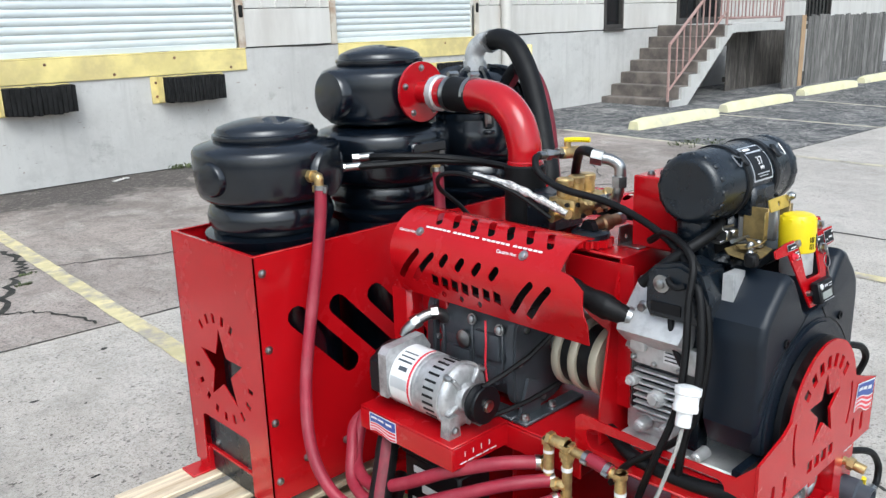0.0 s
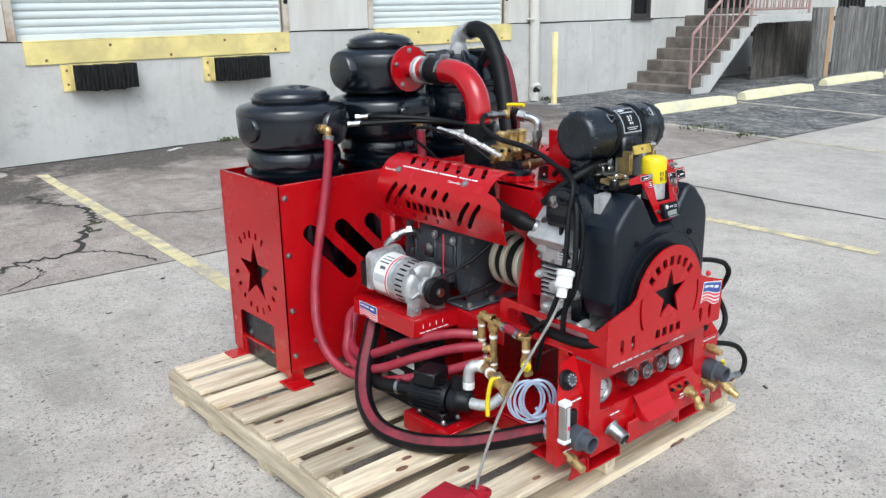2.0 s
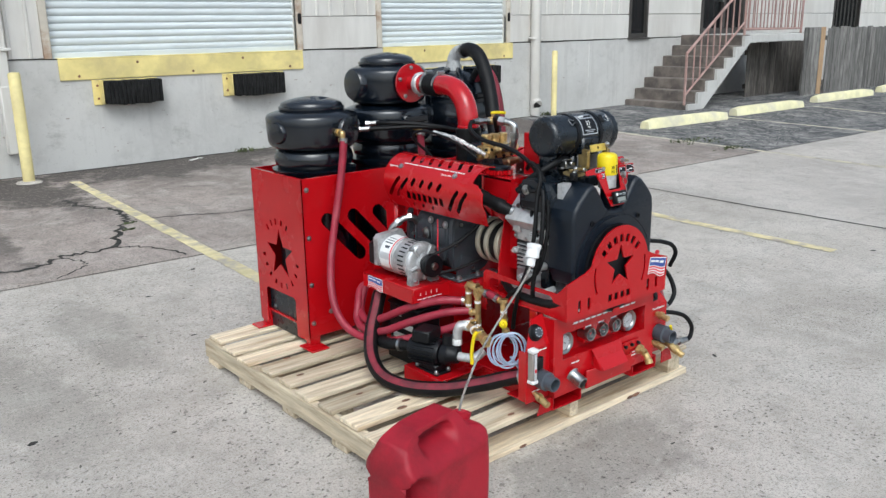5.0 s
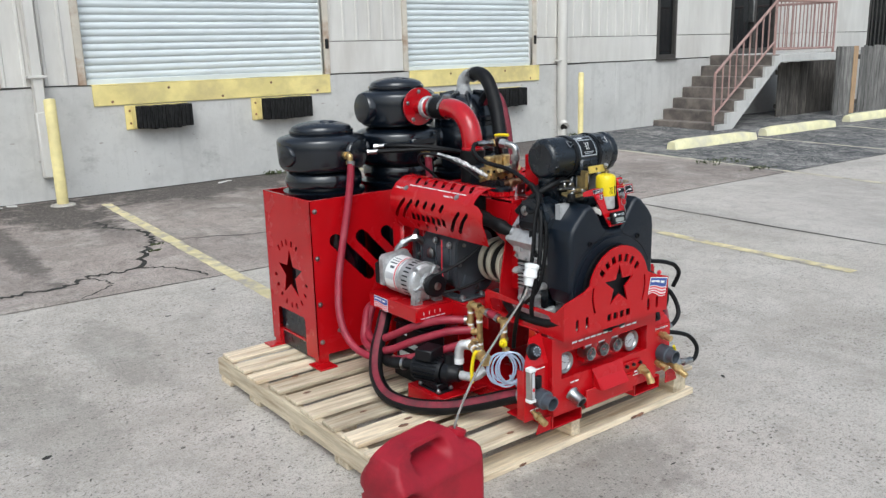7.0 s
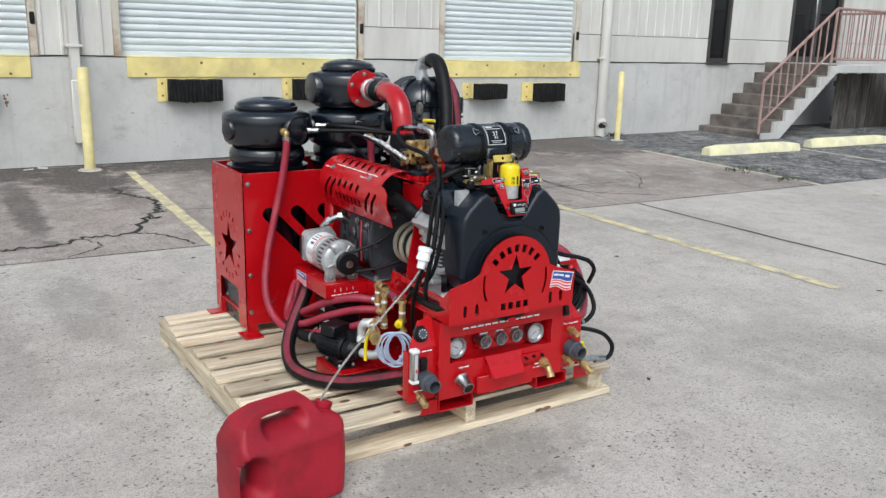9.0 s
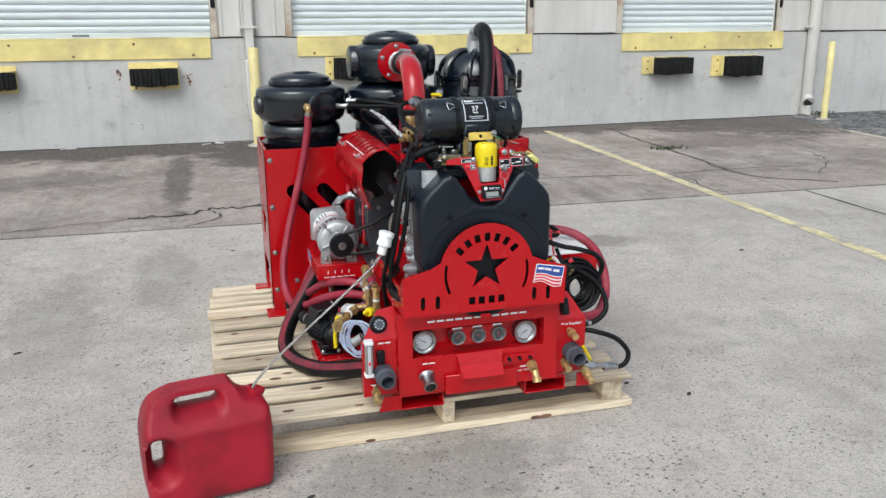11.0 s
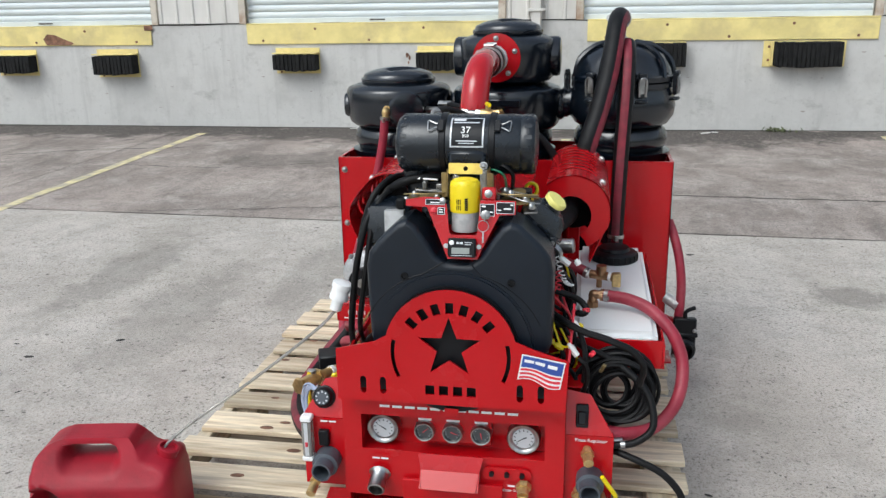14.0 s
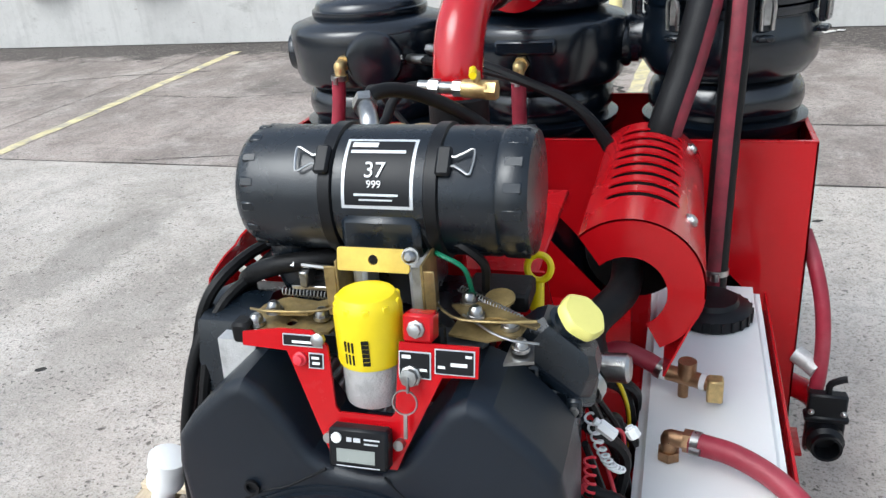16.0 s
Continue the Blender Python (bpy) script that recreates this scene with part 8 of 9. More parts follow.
part("pump_bracket", bm, STEEL, pm, "zinc plated angle bracket")
bm = B()
tube(bm, [(1.61, 1.165, 1.055), (1.612, 1.12, 1.06), (1.61, 1.095, 1.075), (1.607, 1.085, 1.14), (1.60, 1.10, 1.160), (1.585, 1.13, 1.168)], 0.014, 10, 4)
part("steel_elbow", bm, STEEL, pm, "bright plated elbow")
for p, q in (((1.6125, 1.135, 1.058), (1.6125, 1.115, 1.062)), ((1.606, 1.086, 1.10), (1.606, 1.086, 1.125)), ((1.588, 1.12, 1.165), (1.578, 1.145, 1.17))):
    bm = B()
    hexa(bm, p, q, 0.019)
    part("union_nut", bm, STEEL, pm)
for p, q, r in (((1.575, 1.20, 1.03), (1.55, 1.195, 1.03), 0.015), ((1.575, 1.235, 1.02), (1.545, 1.24, 1.015), 0.014), ((1.63, 1.15, 1.0), (1.63, 1.13, 0.99), 0.013)):
    bm = B()
    cyl(bm, p, q, r, seg=10)
    part("fitting", bm, BRASS, pm)


# ---- hoses and lines ----
def hose(pts, r, material, label, category="hose", seg=12, steps=8, clamps=(), group="hoses", stripe=None, name="hose"):
    h = thing(name, label, category, pts[len(pts) // 2], group)
    bm = B()
    tube(bm, pts, r, seg, steps, stripe=stripe)
    part("line", bm, material, h)
    P = spline(pts, steps)
    for c in clamps:
        i = min(max(int(c * (len(P) - 1)), 0), len(P) - 2)
        d = (P[i + 1] - P[i]).normalized()
        bm = B()
        cyl(bm, P[i] - d * 0.006, P[i] + d * 0.006, r * 1.12, seg=14)
        u = frame_of(d)[0]
        cyl(bm, P[i] + u * r * 1.2 - d * 0.004, P[i] + u * r * 1.2 + d * 0.012, r * 0.35, seg=8)
        part("hose_clamp", bm, STEEL, h, "steel hose clamp")
    return h


def brass_elbow(p, up, out, r=0.013, material=None, label="brass pipe elbow with hexagon ends"):
    """An elbow at p, from the direction up to the direction out."""
    p, up, out = Vector(p), Vector(up).normalized(), Vector(out).normalized()
    e = thing("pipe_elbow", label, "pipe fitting", p, "pipe fittings")
    bm = B()
    tube(bm, [p + up * 0.035, p + up * 0.012, p, p + out * 0.012, p + out * 0.035], r, 10, 3)
    part("body", bm, material or BRASS, e)
    for d in (up, out):
        bm = B()
        hexa(bm, p + d * 0.022, p + d * 0.038, r * 1.4)
        part("hex", bm, material or BRASS, e)
    return e


RH = 0.0165
hose([(1.262, 1.792, 1.065), (1.252, 1.790, 0.98), (1.225, 1.785, 0.85), (1.185, 1.775, 0.70), (1.140, 1.75, 0.54), (1.108, 1.70, 0.41), (1.105, 1.64, 0.32), (1.125, 1.56, 0.268), (1.165, 1.43, 0.262), (1.215, 1.29, 0.300), (1.275, 1.165, 0.352), (1.325, 1.09, 0.387), (1.365, 1.06, 0.402)], RH, RUBBER_RED, "long faded red rubber hose drooping from the tank to brass valves", clamps=(0.01, 0.985))
brass_elbow((1.263, 1.800, 1.092), (0, 0.05, -1), (0, 1, 0))
hose([(1.365, 1.13, 0.468), (1.30, 1.19, 0.468), (1.235, 1.30, 0.43), (1.195, 1.43, 0.36), (1.185, 1.54, 0.315), (1.21, 1.635, 0.325), (1.25, 1.675, 0.38), (1.28, 1.68, 0.43), (1.33, 1.66, 0.47)], RH, RUBBER_RED, "faded red rubber hose looping under the alternator shelf", clamps=(0.015,))
hose([(1.372, 1.09, 0.434), (1.30, 1.16, 0.425), (1.225, 1.28, 0.375), (1.175, 1.42, 0.305), (1.162, 1.53, 0.283), (1.18, 1.62, 0.30), (1.215, 1.66, 0.36), (1.26, 1.70, 0.41), (1.34, 1.71, 0.43)], RH, RUBBER_RED, "faded red rubber hose looping under the alternator shelf", clamps=(0.015,))
hose([(1.335, 0.745, 0.275), (1.31, 0.80, 0.258), (1.245, 0.89, 0.222), (1.165, 1.0, 0.188), (1.092, 1.14, 0.171), (1.062, 1.27, 0.180), (1.085, 1.38, 0.222), (1.140, 1.46, 0.29), (1.205, 1.51, 0.37), (1.25, 1.54, 0.43), (1.31, 1.57, 0.455)], 0.030, [RUBBER, STRIPE], "thick black suction hose with a red stripe lying on the pallet", seg=28, clamps=(0.03, 0.97), stripe=(-0.5, -0.5, 0.7, 0.90))
hose([(2.125, 1.975, 1.413), (2.118, 1.92, 1.420), (2.108, 1.85, 1.395), (2.096, 1.785, 1.315), (2.080, 1.735, 1.22), (2.050, 1.68, 1.10), (2.015, 1.63, 0.99), (1.99, 1.66, 0.88)], 0.034, [RUBBER, STRIPE], "thick black hose with a red stripe arching from the filter elbow", seg=28, clamps=(0.02,), stripe=(0.85, -0.55, 0.1, 0.87))
hose([(2.148, 1.93, 1.26), (2.150, 1.885, 1.315), (2.150, 1.845, 1.318), (2.150, 1.79, 1.27), (2.146, 1.745, 1.15), (2.138, 1.715, 0.98), (2.132, 1.69, 0.80), (2.128, 1.672, 0.62)], 0.027, [RUBBER, STRIPE], "black hose with a red stripe dropping to the white tank", seg=28, clamps=(0.03, 0.98), stripe=(-0.1, -1, 0.2, 0.86))
hose([(1.692, 1.795, 1.055), (1.692, 1.79, 0.98), (1.694, 1.785, 0.80)], 0.017, RUBBER_RED, "short red rubber hose below a brass elbow", clamps=(0.04,))
brass_elbow((1.692, 1.80, 1.082), (0, 0.0, -1), (0, 1, 0))
for dz, dx in ((0.0, 0.0), (0.022, 0.05)):
    hose([(1.445 + dx, 1.875, 1.088 + dz), (1.53, 1.80, 1.092 + dz), (1.63, 1.72, 1.095 + dz * 0.5), (1.75, 1.64, 1.08), (1.85, 1.60, 1.04), (1.92, 1.60, 0.96 - dz)], 0.0105, RUBBER, "thin black pressure hose with crimped steel ends", seg=8)
    e = thing("hose_end", "crimped bright steel hose end", "hose end", (1.43 + dx, 1.88, 1.088 + dz), "hose ends")
    bm = B()
    hexa(bm, (1.405 + dx, 1.90, 1.087 + dz), (1.42 + dx, 1.89, 1.087 + dz), 0.013)
    cyl(bm, (1.42 + dx, 1.89, 1.087 + dz), (1.458 + dx, 1.868, 1.089 + dz), 0.0125, seg=10)
    part("sleeve", bm, STEEL, e)
hose([(1.545, 1.24, 1.014), (1.50, 1.32, 1.075), (1.47, 1.42, 1.105), (1.455, 1.49, 1.11), (1.452, 1.535, 1.095), (1.47, 1.55, 1.06), (1.52, 1.53, 1.01), (1.56, 1.50, 0.95)], 0.006, RUBBER, "thin black line looping over the muffler", seg=8)
hose([(1.55, 1.195, 1.03), (1.525, 1.26, 1.062), (1.50, 1.34, 1.092), (1.475, 1.43, 1.107)], [0.0085, 0.0105, 0.0085, 0.010, 0.0075, 0.0105, 0.009, 0.0105, 0.008, 0.010, 0.0085, 0.0105], WRAP, "braided hose in crinkled silver heat wrap", seg=9)
hose([(1.612, 1.33, 1.150), (1.586, 1.322, 1.147), (1.566, 1.303, 1.127), (1.562, 1.272, 1.104), (1.556, 1.205, 1.086), (1.572, 1.105, 1.070), (1.560, 1.0, 1.046), (1.512, 0.88, 1.012), (1.462, 0.795, 0.955), (1.435, 0.765, 0.86), (1.418, 0.758, 0.76), (1.40, 0.775, 0.62), (1.415, 0.79, 0.53)], 0.0088, RUBBER, "long black pressure hose curving down beside the engine", seg=10)
hose([(1.56, 0.97, 1.0), (1.515, 0.90, 1.035), (1.472, 0.815, 1.005), (1.440, 0.800, 0.92), (1.420, 0.790, 0.81), (1.402, 0.795, 0.70), (1.385, 0.83, 0.58), (1.40, 0.87, 0.48), (1.42, 0.9, 0.40)], 0.0082, RUBBER, "black cable running down beside the engine", seg=8)
hose([(1.60, 0.95, 1.01), (1.54, 0.89, 1.02), (1.484, 0.81, 0.985), (1.466, 0.770, 0.90), (1.450, 0.758, 0.79), (1.424, 0.78, 0.65), (1.40, 0.90, 0.54), (1.42, 0.96, 0.46)], 0.0078, RUBBER, "black cable running down beside the engine", seg=8)
hose([(1.70, 0.88, 1.04), (1.60, 0.83, 1.045), (1.54, 0.83, 1.03), (1.49, 0.87, 0.99), (1.47, 0.93, 0.93)], 0.0125, RUBBER, "black breather hose under the air cleaner", seg=10)
hose([(1.42, 0.64, 0.56), (1.412, 0.75, 0.545), (1.42, 0.90, 0.548), (1.47, 1.0, 0.56)], 0.016, RUBBER, "black hose lying along the side rail", seg=10)
hose([(1.585, 1.13, 1.168), (1.590, 1.165, 1.178), (1.625, 1.215, 1.168), (1.685, 1.27, 1.125), (1.735, 1.315, 1.07), (1.755, 1.345, 1.0), (1.75, 1.355, 0.955)], 0.012, RUBBER, "black hose curving back from the plated elbow", seg=10)
# ball valve beside the red pipe
vb = thing("ball_valve", "small brass ball valve with a yellow handle", "valve", (1.70, 1.32, 1.146))
bm = B()
cyl(bm, (1.608, 1.33, 1.150), (1.685, 1.323, 1.147), 0.0105, seg=12)
hexa(bm, (1.628, 1.328, 1.149), (1.646, 1.3265, 1.148), 0.015)
hexa(bm, (1.672, 1.324, 1.1475), (1.688, 1.3225, 1.147), 0.015)
part("nipple", bm, STEEL, vb, "plated nipple with hexagon nuts")
bm = B()
cyl(bm, (1.686, 1.323, 1.147), (1.736, 1.318, 1.145), 0.016, seg=14, bev=0.003)
hexa(bm, (1.730, 1.3185, 1.145), (1.748, 1.317, 1.1445), 0.017)
cyl(bm, (1.711, 1.32, 1.150), (1.711, 1.32, 1.176), 0.009, seg=10)
part("body", bm, BRASS, vb)
bm = B()
tube(bm, [(1.706, 1.325, 1.178), (1.712, 1.30, 1.181), (1.722, 1.258, 1.182)], 0.0065, 8, 3)
part("handle", bm, YELLOW, vb, "yellow handle")

# brass valve cluster on the side of the deck
cl = thing("brass_manifold", "brass tees, elbows and valves joined into a manifold", "pipe manifold", (1.40, 1.06, 0.40))


def run(a, b, r, name="pipe", material=None, hexes=True):
    bm = B()
    a, b = (Vector((x - 0.022 if x > 1.38 else x, y, z)) for x, y, z in (a, b))
    cyl(bm, a, b, r, seg=14)
    if hexes:
        d = (Vector(b) - Vector(a)).normalized()
        hexa(bm, Vector(a), Vector(a) + d * 0.012, r * 1.35)
        hexa(bm, Vector(b) - d * 0.012, Vector(b), r * 1.35)
    part(name, bm, material or BRASS, cl)


run((1.375, 1.125, 0.468), (1.395, 1.11, 0.468), 0.014)
run((1.392, 1.10, 0.43), (1.392, 1.10, 0.54), 0.013, "tee")
run((1.392, 1.10, 0.54), (1.392, 1.045, 0.54), 0.014, "elbow")
run((1.392, 1.045, 0.515), (1.392, 1.045, 0.545), 0.015, "elbow")
run((1.39, 1.045, 0.37), (1.392, 1.045, 0.515), 0.012, "tee")
run((1.385, 1.08, 0.432), (1.392, 1.045, 0.44), 0.012)
run((1.372, 1.055, 0.402), (1.39, 1.045, 0.402), 0.013)
run((1.392, 1.04, 0.535), (1.392, 0.985, 0.53), 0.011, "barb")
run((1.392, 0.935, 0.522), (1.392, 0.90, 0.517), 0.011, "barb")
run((1.392, 0.90, 0.53), (1.392, 0.90, 0.44), 0.013, "elbow")
run((1.385, 0.90, 0.44), (1.37, 0.885, 0.40), 0.011)
for p, q in (((1.370, 1.10, 0.455), (1.370, 1.10, 0.463)), ((1.370, 1.10, 0.505), (1.370, 1.10, 0.513)), ((1.369, 1.045, 0.478), (1.369, 1.045, 0.488)), ((1.369, 1.045, 0.385), (1.369, 1.045, 0.393)), ((1.370, 0.90, 0.475), (1.370, 0.90, 0.484)), ((1.276, 0.966, 0.411), (1.270, 0.953, 0.4125))):
    bm = B()
    cyl(bm, p, q, 0.0135 if p[0] > 1.3 else 0.017, seg=14)
    part("thread_tape", bm, WHITE, cl, "white thread tape")
hose([(1.370, 0.995, 0.531), (1.370, 0.96, 0.528), (1.370, 0.925, 0.521)], 0.0155, RUBBER_RED, "short red rubber hose between brass barbs", clamps=(0.1, 0.9))
bm = B()
lathe(bm, [(0.016, 0), (0.016, 0.02), (0.008, 0.022)], (1.345, 0.875, 0.446), (-0.7, -0.7, 0.1), seg=12)
box(bm, -0.03, 0.012, -0.006, 0.006, 0.0, 0.014, 0.004, pose(1.334, 0.864, 0.445, 0, 0, 40))
part("valve_knob", bm, YELLOW, cl, "yellow valve knob")
run((1.30, 1.05, 0.40), (1.305, 1.02, 0.405), 0.016)
run((1.305, 1.03, 0.404), (1.245, 0.90, 0.418), 0.014, "valve_body", BRASS)
run((1.25, 0.91, 0.417), (1.216, 0.825, 0.42), 0.019, "valve_body", BRASS)
run((1.282, 1.06, 0.405), (1.37, 1.05, 0.40), 0.012)
bm = B()
tube(bm, [(1.277, 1.066, 0.345), (1.278, 1.064, 0.375), (1.281, 1.055, 0.398), (1.290, 1.045, 0.404), (1.302, 1.03, 0.405)], 0.019, 14, 4)
part("elbow", bm, CAST, cl, "galvanised elbow")
bm = B()
cyl(bm, (1.2765, 1.0665, 0.322), (1.277, 1.066, 0.347), 0.0205, seg=16, bev=0.002)
part("white_collar", bm, WHITE, cl, "white plastic collar")
bm = B()
cyl(bm, (1.300, 1.033, 0.405), (1.305, 1.022, 0.405), 0.0205, seg=16)
part("white_collar", bm, WHITE, cl, "white plastic collar")
bm = B()
cyl(bm, (1.272, 1.07, 0.26), (1.2765, 1.0665, 0.322), 0.018, seg=14)
part("riser", bm, RUBBER, cl, "black riser from the pump")
bm = B()
hexa(bm, (1.240, 0.888, 0.434), (1.240, 0.888, 0.444), 0.009)
box(bm, 1.222, 1.246, 0.882, 0.90, 0.440, 0.445, 0.001)
part("lever_nut", bm, STEEL, cl)
bm = B()
tube(bm, [(1.238, 0.885, 0.435), (1.222, 0.90, 0.425), (1.215, 0.91, 0.36), (1.215, 0.91, 0.305)], 0.007, 8, 3)
part("valve_lever", bm, YELLOW, cl, "yellow lever")

# small electric pump on the skid
mp = thing("electric_pump", "small black finned electric pump with grey pipe fittings", "pump", (1.21, 1.15, 0.2))
ax = Vector((0.35, -0.93, 0)).normalized()
o = Vector((1.185, 1.24, 0.285))
bm = B()
lathe(bm, [(0.03, 0), (0.048, 0.004), (0.05, 0.012), (0.05, 0.13), (0.046, 0.14)], o, ax, seg=24)
part("motor", bm, LABEL_BLACK, mp)
u, w = frame_of(ax)[:2]
for k in range(20):
    a = 2 * math.pi * k / 20
    d = u * math.cos(a) + w * math.sin(a)
    bm = B()
    M = Matrix((ax, ax.cross(d), d)).transposed().to_4x4()
    M.translation = o
    box(bm, 0.02, 0.125, -0.0016, 0.0016, 0.049, 0.058, 0.0, M)
    part("fin", bm, LABEL_BLACK, mp)
bm = B()
box(bm, -0.048, 0.048, -0.040, 0.040, 0.045, 0.094, 0.005, Matrix.Translation(o + ax * 0.07) @ pose(0, 0, 0, 0, 0, 20))
part("terminal_box", bm, LABEL_BLACK, mp)
bm = B()
lathe(bm, [(0.03, 0), (0.046, 0.004), (0.046, 0.03), (0.036, 0.04), (0.03, 0.07), (0.02, 0.072)], o + ax * 0.145, ax, seg=22)
cyl(bm, o + ax * 0.165, o + ax * 0.165 + Vector((0.0, 0, 0.08)), 0.02, seg=12)
part("pump_head", bm, LABEL_BLACK, mp)
bm = B()
box(bm, 1.185, 1.262, 1.085, 1.225, 0.2035, 0.212, 0.003)
box(bm, 1.19, 1.25, 1.10, 1.20, 0.214, 0.24, 0.004)
part("foot", bm, LABEL_BLACK, mp)
bm = B()
tube(bm, [o + ax * 0.215, o + ax * 0.25, o + ax * 0.28 + Vector((0.01, 0, 0.005)), o + ax * 0.31 + Vector((0.03, 0.01, 0.03))], 0.018, 12, 4)
part("pipe_bend", bm, CAST, mp, "grey metal pipe bend")
bm = B()
tube(bm, [o - ax * 0.0, o - ax * 0.04, o - ax * 0.09 + Vector((0, 0, 0.0))], 0.022, 12, 4)
part("inlet_stub", bm, RUBBER, mp)
bolts(mp, [(1.192, 1.095, 0.212), (1.192, 1.215, 0.212), (1.254, 1.095, 0.212)], (0, 0, 1), 0.008, h=0.012)
hose([(1.165, 1.29, 0.285), (1.15, 1.34, 0.278), (1.165, 1.42, 0.262), (1.235, 1.52, 0.25), (1.33, 1.60, 0.25)], 0.024, RUBBER, "black rubber suction hose behind the electric pump", seg=16, clamps=(0.03,))

# blue vinyl coil hung on the brass valve
vc = thing("vinyl_tube_coil", "coil of clear bluish vinyl tube hanging on the valves", "tube coil", (1.255, 0.79, 0.39))
bm = B()
rc2 = random.Random(3)
for k in range(7):
    bm = B()
    c = Vector((1.262 + 0.0045 * k, 0.80 - 0.006 * k, 0.385 + rc2.uniform(-0.006, 0.006)))
    rr = 0.054 + rc2.uniform(-0.007, 0.006)
    tube(bm, [c + Vector((0.75 * rr * math.cos(a), -0.55 * rr * math.cos(a), rr * 1.15 * math.sin(a))) for a in np.linspace(0, 6.28, 17)[:-1]], 0.0036, 7, 2, closed=True)
    part("loop", bm, CLEAR_BLUE, vc)
bm = B()
box(bm, 1.30, 1.325, 0.775, 0.80, 0.40, 0.43, 0.004)
part("tie", bm, LABEL_BLACK, vc)
hose([(1.30, 0.79, 0.35), (1.315, 0.75, 0.30), (1.312, 0.71, 0.28), (1.30, 0.69, 0.29)], 0.005, CLEAR_BLUE, "short clear vinyl tube to the flow meter", seg=7)

# battery and dark parts under the shelf
bt = thing("battery", "black battery with white labels strapped under the shelf", "battery", (1.335, 1.42, 0.204))
bm = B()
box(bm, 1.28, 1.395, 1.31, 1.52, 0.204, 0.385, 0.008)
part("case", bm, LABEL_BLACK, bt)
bm = B()
box(bm, 1.275, 1.399, 1.30, 1.53, PZ + 0.001, 0.2035, 0.004)
part("base", bm, LABEL_BLACK, bt)
bm = B()
box(bm, 1.275, 1.40, 1.305, 1.525, 0.385, 0.40, 0.004)
part("lid", bm, LABEL_BLACK, bt)
marks(bt, (1.2795, 1.50, 0.24), (0, -1, 0), (0, 0, 1), [(0.01, 0.09, 0.0, 0.025), (0.05, 0.15, 0.05, 0.075), (0.02, 0.07, 0.10, 0.12)], WHITE, name="label")
bm = B()
box(bm, 1.30, 1.33, 1.33, 1.36, 0.40, 0.418, 0.004)
box(bm, 1.30, 1.33, 1.46, 1.49, 0.40, 0.418, 0.004)
part("terminal", bm, STEEL, bt)

# siphon line into the can
wc = thing("priming_bulb", "white plastic in-line fuel fitting on black cables", "fuel fitting", (1.378, 0.76, 0.741))
d = Vector((0.30, 0.05, 0.95)).normalized()
o = Vector((1.372, 0.757, 0.722))
bm = B()
lathe(bm, [(0.014, -0.03), (0.016, -0.028), (0.016, 0.0), (0.025, 0.002), (0.026, 0.012), (0.024, 0.016), (0.024, 0.034), (0.027, 0.036), (0.027, 0.05), (0.014, 0.054)], o, d, seg=20)
part("body", bm, WHITE, wc)
hose([(1.362, 0.755, 0.690), (1.32, 0.748, 0.645), (1.20, 0.735, 0.545), (1.08, 0.71, 0.455), (0.96, 0.655, 0.375), (0.895, 0.617, 0.318), (0.888, 0.605, 0.27)], 0.0044, CLEAR, "clear vinyl siphon tube running down to the fuel can", seg=9)

# ---- white chemical tank on its tray ----
wt = thing("chemical_tank", "translucent white plastic tank with a black screw cap", "tank", (2.14, 1.4, 0.36))
bm = B()
v = bmesh.ops.create_cube(bm, size=1.0)["verts"]
for q in v:
    q.co.x = 1.998 if q.co.x < 0 else 2.228
    q.co.y = 0.894 if q.co.y < 0 else 1.73
    q.co.z = 0.612 if q.co.z > 0 else 0.541
bmesh.ops.bevel(bm, geom=bm.edges[:], offset=0.016, segments=5, affect="EDGES")
part("body", bm, WHITE_POLY, wt, smooth=60)
bm = B()
lathe(bm, [(0.076, 0), (0.080, 0.004), (0.080, 0.026), (0.072, 0.032), (0.055, 0.036), (0.05, 0.046), (0.01, 0.048)], (2.122, 1.565, 0.612), seg=32)
cp2 = part("cap", bm, LABEL_BLACK, wt, "black ribbed screw cap")
for k in range(24):
    a = 2 * math.pi * k / 24
    bm = B()
    box(bm, -0.003, 0.003, -0.002, 0.003, 0.004, 0.026, 0.0, pose(2.122 + 0.080 * math.cos(a), 1.565 + 0.080 * math.sin(a), 0.612, 0, 0, math.degrees(a) - 90))
    part("rib", bm, LABEL_BLACK, cp2)
tr = thing("tank_tray", "red steel tray carrying the white tank", "tray", (2.15, 1.4, 0.3))
bm = B()
box(bm, 1.990, 2.240, 0.886, 1.75, 0.532, 0.540, 0.002)
box(bm, 1.990, 2.240, 0.879, 0.8855, 0.515, 0.596, 0.001)
box(bm, 2.2405, 2.246, 0.879, 1.75, 0.515, 0.585, 0.001)
part("pan", bm, RED, tr)
for y in (1.02, 1.66):
    bm = B()
    box(bm, 2.035, 2.07, y, y + 0.04, PZ + 0.001, 0.5315, 0.003)
    part("leg", bm, RED, tr)
brass_elbow((2.050, 1.082, 0.652), (0, 0, -1), (1, -0.2, 0.02), 0.013, BRONZE, "dull bronze elbow on the white tank")
e = thing("pipe_tee", "dull bronze tee with a brass end on the white tank", "pipe fitting", (2.06, 1.26, 0.63), "pipe fittings")
bm = B()
cyl(bm, (2.035, 1.275, 0.652), (2.115, 1.245, 0.652), 0.014, seg=12)
cyl(bm, (2.07, 1.262, 0.613), (2.07, 1.262, 0.652), 0.009, seg=12)
cyl(bm, (2.075, 1.26, 0.652), (2.075, 1.26, 0.685), 0.016, seg=12)
part("body", bm, BRONZE, e)
bm = B()
